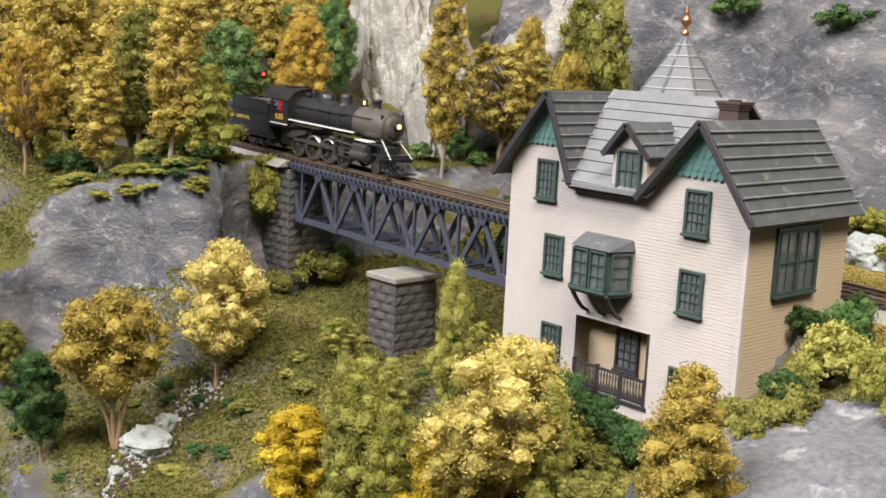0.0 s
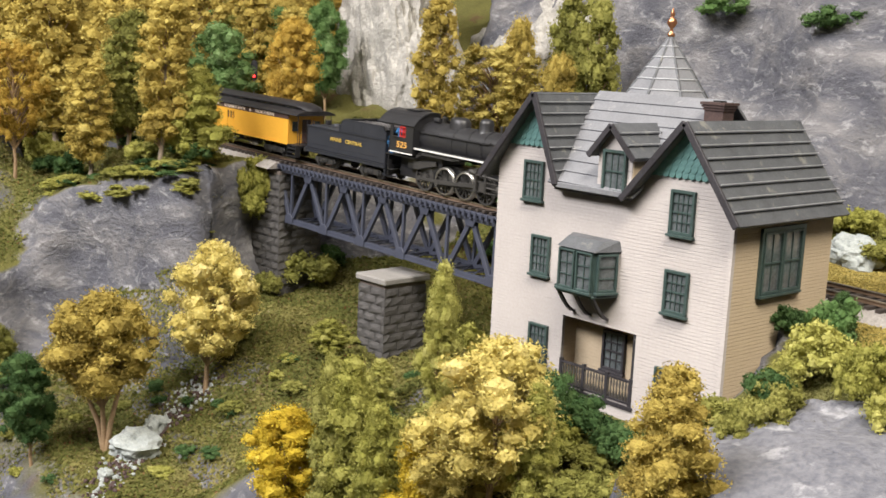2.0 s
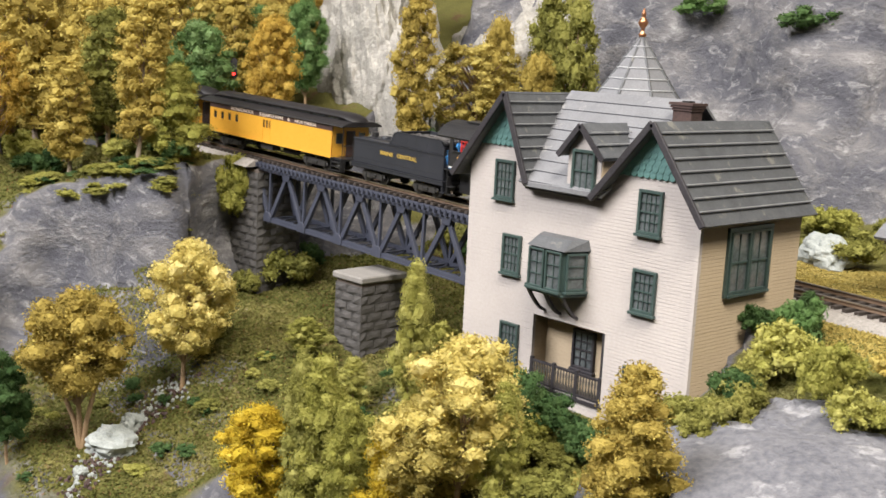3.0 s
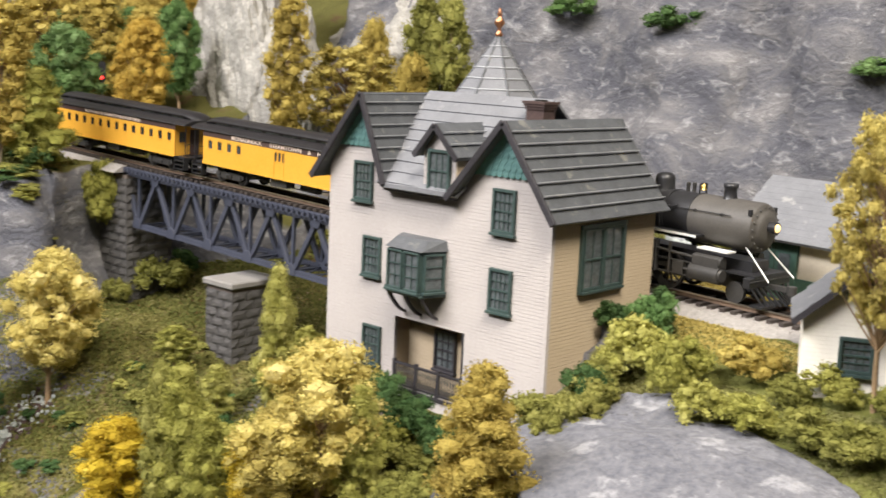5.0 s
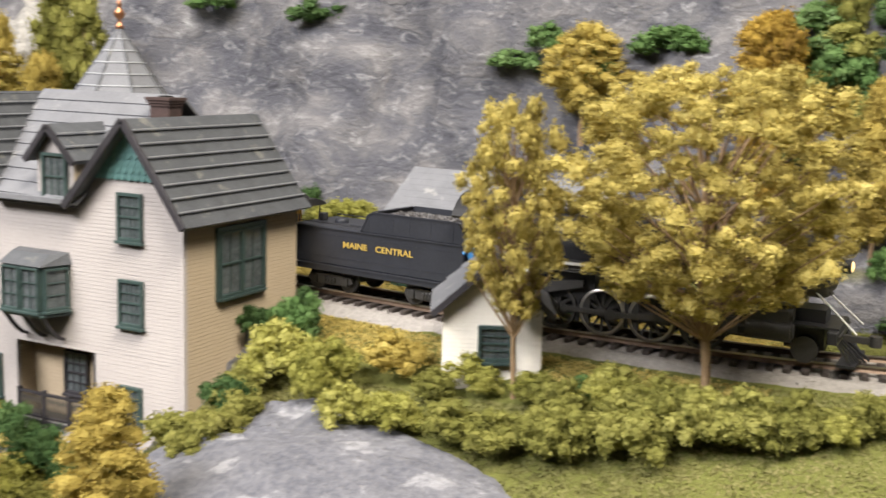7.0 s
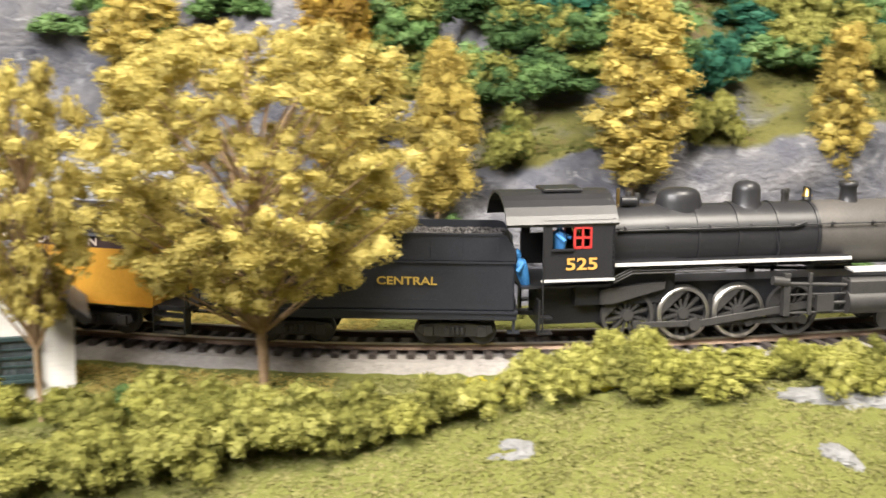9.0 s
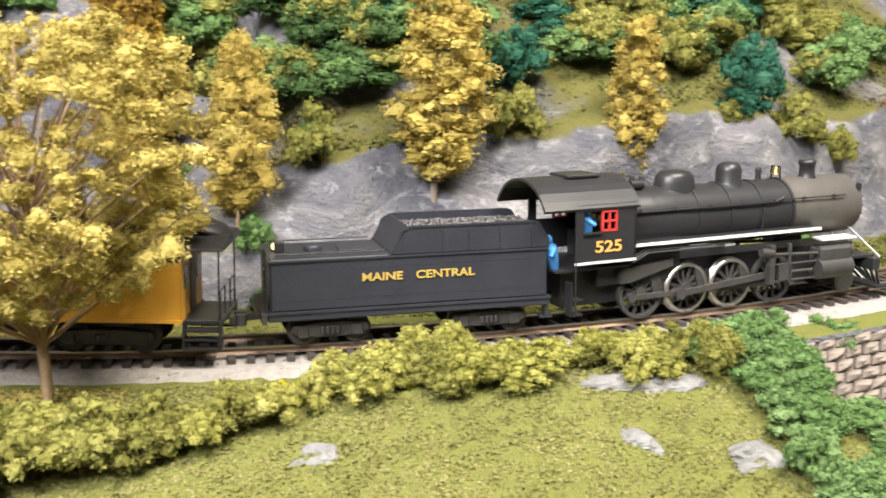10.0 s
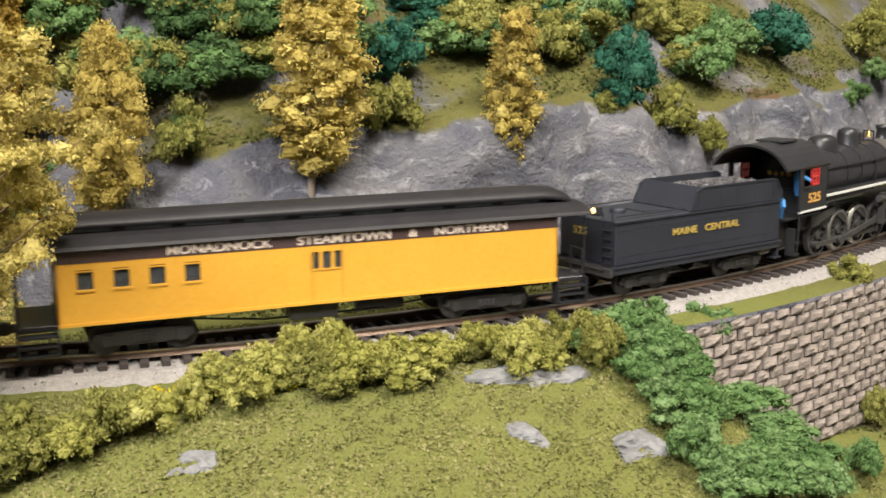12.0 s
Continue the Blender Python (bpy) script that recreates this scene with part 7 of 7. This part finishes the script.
# ---- rocks, stones, wall, signal ----
def boulder(name, label, x, y, z, sx, sy, sz, seed, material=BOULDER, sub=4, rough=0.48, category="rock", turn=0.0, tilt=0.0, lean=0.0):
    bm = bmesh.new()
    bmesh.ops.create_icosphere(bm, subdivisions=sub, radius=1.0)
    for v in bm.verts:
        p = v.co + Vector((seed * 3.1, seed * 1.7, seed))
        q = 1 + rough * noise.noise(p * 1.1) + rough * 0.30 * abs(noise.noise(p * 2.6)) + rough * 0.25 * noise.noise(p * 4.0) + ((0.15 if rough > 0.25 else 0.035) * noise.turbulence(p * 5.0, 4, True) if sub > 5 else 0.35 * noise.cell(p * 1.6) * 0.4 + 0.06 * noise.turbulence(p * 3.0, 3, True))
        v.co = Vector((v.co.x * sx, v.co.y * sy, v.co.z * sz)) * q
    me = bpy.data.meshes.new(name)
    bm.to_mesh(me)
    bm.free()
    me.polygons.foreach_set("use_smooth", [False] * len(me.polygons))
    me.materials.append(material)
    ob = part(name, me, material)
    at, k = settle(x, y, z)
    ob.matrix_basis = pose(at.x, at.y, at.z, lean, tilt, turn) @ Matrix.Diagonal((k, k, k, 1))
    return tagged(ob, label, category)


def ground_z(x, y):
    return float(ground_height(x, y))


boulder("boulder", "pale grey-green boulder lying in the stream bed", -0.388, -0.066, ground_z(-0.388, -0.066) + 0.004, 0.017, 0.012, 0.011, 1, turn=35)
boulder("boulder", "pale grey-green boulder lying in the stream bed", -0.402, -0.046, ground_z(-0.402, -0.046) + 0.004, 0.009, 0.009, 0.010, 2)
boulder("boulder", "pale grey boulder at the foot of the valley", -0.366, -0.132, ground_z(-0.366, -0.132) + 0.003, 0.013, 0.012, 0.010, 3)
boulder("boulder", "small pale boulder on the slope", -0.372, -0.096, ground_z(-0.372, -0.096) + 0.002, 0.004, 0.004, 0.0045, 5)
boulder("boulder", "large grey-white boulder on straw grass behind the track", -0.050, 0.192, ground_z(-0.050, 0.192) + 0.005, 0.017, 0.012, 0.011, 4, turn=-20)
for k, (x, y) in enumerate(((0.455, 0.178), (0.470, 0.186), (0.482, 0.180), (0.463, 0.196))):
    boulder("boulder", "pale fallen rock beside the track", x, y, ground_z(x, y) + 0.003, 0.007, 0.006, 0.006, 20 + k, sub=2)
ROCK_GREY = surface("painted_plaster_rock", (0.060, 0.064, 0.086), (0.23, 0.23, 0.25), 0.85, 0, 60, 380, 0.0022, 0.65, (0.30, 0.30, 0.32), 70.0, 0.58)
boulder("rock_outcrop", "bare grey painted rock slope below the hedge", 0.096, -0.044, ground_z(0.096, -0.044) - 0.001, 0.064, 0.040, 0.011, 9, ROCK_GREY, 6, 0.22, lean=15, turn=8)
boulder("rock_outcrop", "bare grey painted rock rising between the bushes", 0.055, -0.020, ground_z(0.055, -0.020) - 0.002, 0.019, 0.030, 0.009, 14, ROCK_GREY, 5, 0.22, lean=16)

ROCK_DULL = surface("dull_grey_rock", (0.09, 0.09, 0.085), (0.30, 0.30, 0.30), 0.9, 0, 60, 420, 0.0020, 0.75)
for x, y, a, b in ((0.354, 0.060, 0.020, 0.008), (0.376, 0.064, 0.012, 0.006), (0.393, 0.031, 0.013, 0.008), (0.356, 0.033, 0.007, 0.009), (0.268, 0.018, 0.008, 0.005)):
    boulder("rock_patch", "low bare grey rock showing through the lawn", x, y, ground_z(x, y) - 0.0033, a, b, 0.0042, 31 + int(x * 100), ROCK_DULL, 4, 0.55, turn=20)

ROCK_PALE = surface("pale_plaster_rock", (0.20, 0.19, 0.175), (0.54, 0.52, 0.48), 0.85, 0, 34, 300, 0.0035, 0.8)
boulder("rock_slab", "tall pale weathered rock slab rising behind the bridge", -0.700, 0.385, 0.020, 0.135, 0.055, 0.19, 13, ROCK_PALE, 6, 0.30, turn=-20)
boulder("rock_slab", "grey weathered rock ledge behind golden trees", -0.510, 0.430, 0.060, 0.110, 0.055, 0.10, 17, ROCK_PALE, 6, 0.32, turn=-10)


def stones():
    r = random.Random(8)
    bm = bmesh.new()
    bmesh.ops.create_icosphere(bm, subdivisions=1, radius=1.0)
    base = [v.co.copy() for v in bm.verts]
    faces = [tuple(v.index for v in f.verts) for f in bm.faces]
    bm.free()
    for name, count, tone, label in (("stream_gravel", 260, BOULDER, "white stream gravel"), ("stream_rubble", 330, BRICK, "reddish brown stream rubble")):
        s = Shape()
        for k in range(count):
            f = r.random()
            x, y = -0.345 - 0.115 * f + r.gauss(0, 0.007), -0.125 + 0.150 * f + r.gauss(0, 0.006)
            q = r.uniform(0.0007, 0.0019)
            at, _ = settle(x, y, ground_z(x, y) + q * 0.5)
            m = pose(at.x, at.y, at.z, r.uniform(0, 360), r.uniform(0, 360), r.uniform(0, 360))
            s.add([m @ Vector((p.x * q * 1.3, p.y * q, p.z * q * 0.8)) for p in base], faces)
        tagged(part(name, s, tone), label, "gravel", kind="stuff")


stones()


def retaining_wall():
    r = random.Random(12)
    rw = thing("retaining_wall", "tan cut-stone retaining wall below the curving track", "wall")
    bw, rh, rows, cols = 0.0085, 0.0044, 13, 30
    kinds = []
    for k in range(10):
        sh = rough_stone(r, bw, 0.0008, rh, 0.0014)
        kinds.append(sh.mesh("stone", WALL_STONE))
    back = Shape()
    s0 = 0.350
    for j in range(rows):
        for i in range(cols):
            s = s0 + (i + (0.5 if j % 2 else 0.0)) * bw
            z = -0.0085 - (j + 0.5) * rh
            out = -0.034 - 0.0005 * j
            c, a = track_at(s)
            m = Matrix.Translation((c[0] - math.sin(a) * out, c[1] + math.cos(a) * out, z + float(rise(s)))) @ Matrix.Rotation(a, 4, "Z") @ pose(0, 0, 0, -6)
            ob = part("stone", r.choice(kinds), WALL_STONE, rw)
            ob.matrix_basis = m @ pose(0, 0, 0, 0, r.uniform(-2.5, 2.5), r.uniform(-4, 4)) @ Matrix.Diagonal((r.uniform(0.86, 1.02), r.uniform(0.6, 1.5), r.uniform(0.84, 0.98), 1))
    part("core", ribbon(Shape(), s0, s0 + cols * bw, [(-0.0335, -0.0085), (-0.0405, -0.068), (-0.018, -0.068), (-0.018, -0.0085)], 0.01), WALL_JOINT, rw)
    part("verge", ribbon(Shape(), s0 - 0.006, s0 + cols * bw, [(-0.0350, -0.0092), (-0.0346, -0.0076), (-0.0225, -0.0064), (-0.0225, -0.0092)], 0.01), GROUND, rw, "strip of turf along the wall top")


retaining_wall()


def signal():
    x, y = -0.735, 0.232
    z = ground_z(x, y)
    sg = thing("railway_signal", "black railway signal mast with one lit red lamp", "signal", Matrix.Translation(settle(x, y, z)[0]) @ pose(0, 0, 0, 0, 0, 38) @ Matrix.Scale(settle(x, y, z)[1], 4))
    part("mast", Shape().rod((0, 0, -0.004), (0, 0, 0.074 - z), 0.0010, 0.0008, 10), STEEL, sg)
    part("base", Shape().box(-0.004, -0.004, -0.003, 0.004, 0.004, 0.004), STONE_CAP, sg, bevel=0.0004)
    tgt = part("target", Shape().box(-0.0034, -0.0016, 0.064 - z, 0.0034, 0.0, 0.078 - z).rod((0, -0.0016, 0.078 - z), (0, 0.0, 0.078 - z), 0.0034, n=20).rod((0, -0.0016, 0.064 - z), (0, 0.0, 0.064 - z), 0.0034, n=20), TRIM_BLACK, sg, bevel=0.0002)
    part("lit_lens", Shape().lathe([(0.0017, 0.0), (0.0013, 0.0006), (0.0003, 0.0009)], 14, pose(0, -0.0017, 0.0655 - z), "y"), RED_LAMP, tgt, "glowing red lens")
    part("dark_lens", Shape().lathe([(0.0015, 0.0), (0.0012, 0.0004)], 14, pose(0, -0.0017, 0.0745 - z), "y"), DARK_INSIDE, tgt)


signal()


def turf(name, label, count, tones, size, seed, where, lim=0.75):
    """Loose foam scattered over the ground."""
    r = np.random.RandomState(seed)
    x, y = where(r, count)
    s, d = plan_across(x, y)
    e = 0.004
    gx = (ground_height(x - e, y) - ground_height(x + e, y)) / (2 * e)
    gy = (ground_height(x, y - e) - ground_height(x, y + e)) / (2 * e)
    patch = 0.5 + 0.5 * waves(x, y, 55.0, seed)
    keep = ((np.abs(d) > 0.026 + 0.006 * r.rand(count)) | ((s > -0.68) & (s < -0.27))) & (np.hypot(gx, gy) < lim + 0.35 * r.rand(count)) & (r.rand(count) < 0.55 + 0.6 * patch)
    keep &= ~((x > -0.137) & (x < 0.001) & (y > 0) & (y < 0.077))
    x, y, gx, gy = x[keep], y[keep], gx[keep], gy[keep]
    n = len(x)
    c = VIEW_EYE + (np.stack([x, y, ground_height(x, y) + size * 0.35], 1) - VIEW_EYE) * draw_in(x, y)[:, None]
    nrm = np.stack([gx, gy, np.ones(n)], 1) + 0.85 * r.randn(n, 3)
    nrm /= np.linalg.norm(nrm, axis=1)[:, None]
    u = np.cross(nrm, r.randn(n, 3))
    u /= np.linalg.norm(u, axis=1)[:, None]
    v = np.cross(nrm, u)
    q = size * (0.5 + 0.9 * r.rand(n))[:, None]
    p = np.stack([c - u * q, c + u * q * 0.8 - v * q * 0.9, c + v * q * 1.1 + nrm * q * 0.4], 1).reshape(-1, 3)
    me = bpy.data.meshes.new(name)
    me.from_pydata(p.tolist(), [], (np.arange(n)[:, None] * 3 + np.arange(3)).tolist())
    me.materials.append(tones)
    tagged(part(name, me, tones), label, "ground cover", kind="stuff")


T_OLIVE = flakes("turf_olive", [(0.041, 0.045, 0.013), (0.095, 0.106, 0.029), (0.169, 0.174, 0.049), (0.284, 0.251, 0.091)], large=6)
T_GRASS = flakes("turf_grass", [(0.112, 0.113, 0.037), (0.183, 0.184, 0.062), (0.249, 0.244, 0.089), (0.340, 0.309, 0.136)], large=6)
T_STRAW = flakes("turf_straw", [(0.405, 0.317, 0.091), (0.540, 0.436, 0.143), (0.675, 0.554, 0.221)], large=6)
T_YELLOW = flakes("yellow_tufts", [(0.60, 0.48, 0.01), (0.75, 0.62, 0.02), (0.80, 0.70, 0.05)])


def meadow(r, n):
    """The bank before the line, leaving the dry grass round the shed to itself."""
    x, y = r.uniform(0.0, 0.62, n), r.uniform(-0.10, 0.13, n)
    return x, np.where((x < 0.20) & (y > 0.02), r.uniform(-0.10, 0.02, n), y)


turf("valley_turf", "coarse olive and brown foam turf", 250000, T_OLIVE, 0.0013, 2, lambda r, n: (r.uniform(-0.80, -0.08, n), r.uniform(-0.20, 0.30, n)), 0.95)
T_LITTER = flakes("leaf_litter", [(0.10, 0.05, 0.025), (0.22, 0.10, 0.04), (0.30, 0.24, 0.12), (0.45, 0.42, 0.30)], large=6)
turf("leaf_litter", "scattered brown and pale leaf litter", 26000, T_LITTER, 0.0009, 8, lambda r, n: (r.uniform(-0.75, -0.08, n), r.uniform(-0.20, 0.22, n)), 0.95)
turf("bank_grass", "short grass-green foam turf", 240000, T_GRASS, 0.0006, 3, meadow)
turf("hill_turf", "olive foam turf on the upper hillside", 130000, T_OLIVE, 0.0010, 4, lambda r, n: (r.uniform(0.02, 0.85, n), r.uniform(0.14, 0.55, n)))
turf("straw_grass", "straw-coloured static grass beside the line", 150000, T_STRAW, 0.0006, 5, lambda r, n: (r.uniform(-0.12, 0.21, n), r.uniform(0.035, 0.20, n)))


def tuft(x, y, w):
    cl = [(random.Random(k).uniform(-w, w), random.Random(k + 50).uniform(-w, w) * 0.6, 0.001, w * 0.45, 0.002) for k in range(7)]
    ob = part("yellow_tuft", flake_mesh("yellow_tuft", cl, 2.5e6, 0.0007, T_YELLOW, 3), T_YELLOW)
    ob.matrix_basis = pose(x, y, ground_z(x, y))
    tagged(ob, "bright yellow flowering tuft in the grass", "tuft")


for x, y in ((0.258, 0.046), (0.267, 0.049), (0.291, 0.056)):
    tuft(x, y, 0.007)


# ---- how the train runs ----
RUN = [(0.0, -0.550), (1.0, -0.4704), (2.5, -0.351), (4.0, -0.2255), (5.0, -0.1425), (5.5, -0.1010), (6.0, -0.0550), (6.5, -0.0095), (7.5, 0.080), (8.5, 0.1700), (9.0, 0.2120), (9.5, 0.2508), (10.0, 0.2875), (10.5, 0.327), (11.2, 0.382), (12.0, 0.4495)]


def run_at(t):
    ts, ss = [q[0] for q in RUN], [q[1] for q in RUN]
    return float(np.interp(t, ts, ss))


def car_pose(s, half):
    """A car whose bogies stand half a base before and behind s."""
    a, _ = track_at(s - half)
    b, _ = track_at(s + half)
    m = (a + b) / 2
    za, zb = float(rise(s - half)), float(rise(s + half))
    turn = Matrix.Rotation(math.atan2(b[1] - a[1], b[0] - a[0]), 4, "Z") @ Matrix.Rotation(-math.atan2(zb - za, 2 * half), 4, "Y")
    return Matrix.Translation((m[0], m[1], (za + zb) / 2)) @ turn


def motions():
    steps = [k * 0.5 for k in range(25)]
    walk(engine, [(t, car_pose(run_at(t) + 0.047, 0.029) @ pose(-0.047, 0, 0)) for t in steps])
    walk(tender, [(t, car_pose(run_at(t) - 0.0642, 0.0265)) for t in steps])
    walk(combine, [(t, car_pose(run_at(t) - 0.2145, 0.057)) for t in steps])
    walk(coach, [(t, car_pose(run_at(t) - 0.2145 - 0.196, 0.057)) for t in steps])
    quick = [k * 0.1 for k in range(121)]
    for ob in engine.children:
        kind, at = ob.name.split(".")[0], ob.location.copy()
        if kind in ("driving_wheel", "side_rod", "main_rod", "crosshead"):
            rows = []
            for t in quick:
                turn = (run_at(t) + 0.7) / 0.0090 + (0.0 if at.y < 0 else math.pi / 2)
                cx, cz = 0.0045 * math.cos(turn), -0.0045 * math.sin(turn)
                if kind == "driving_wheel":
                    m = Matrix.Translation(at) @ Matrix.Rotation(turn, 4, "Y")
                elif kind == "side_rod":
                    m = Matrix.Translation(at + Vector((cx, 0, cz)))
                elif kind == "main_rod":
                    m = Matrix.Translation(at + Vector((cx, 0, cz))) @ Matrix.Rotation(math.asin((cz - 0.0028) / 0.045), 4, "Y")
                else:
                    m = Matrix.Translation(at + Vector((cx, 0, 0)))
                rows.append((t, m))
            walk(ob, rows)


motions()
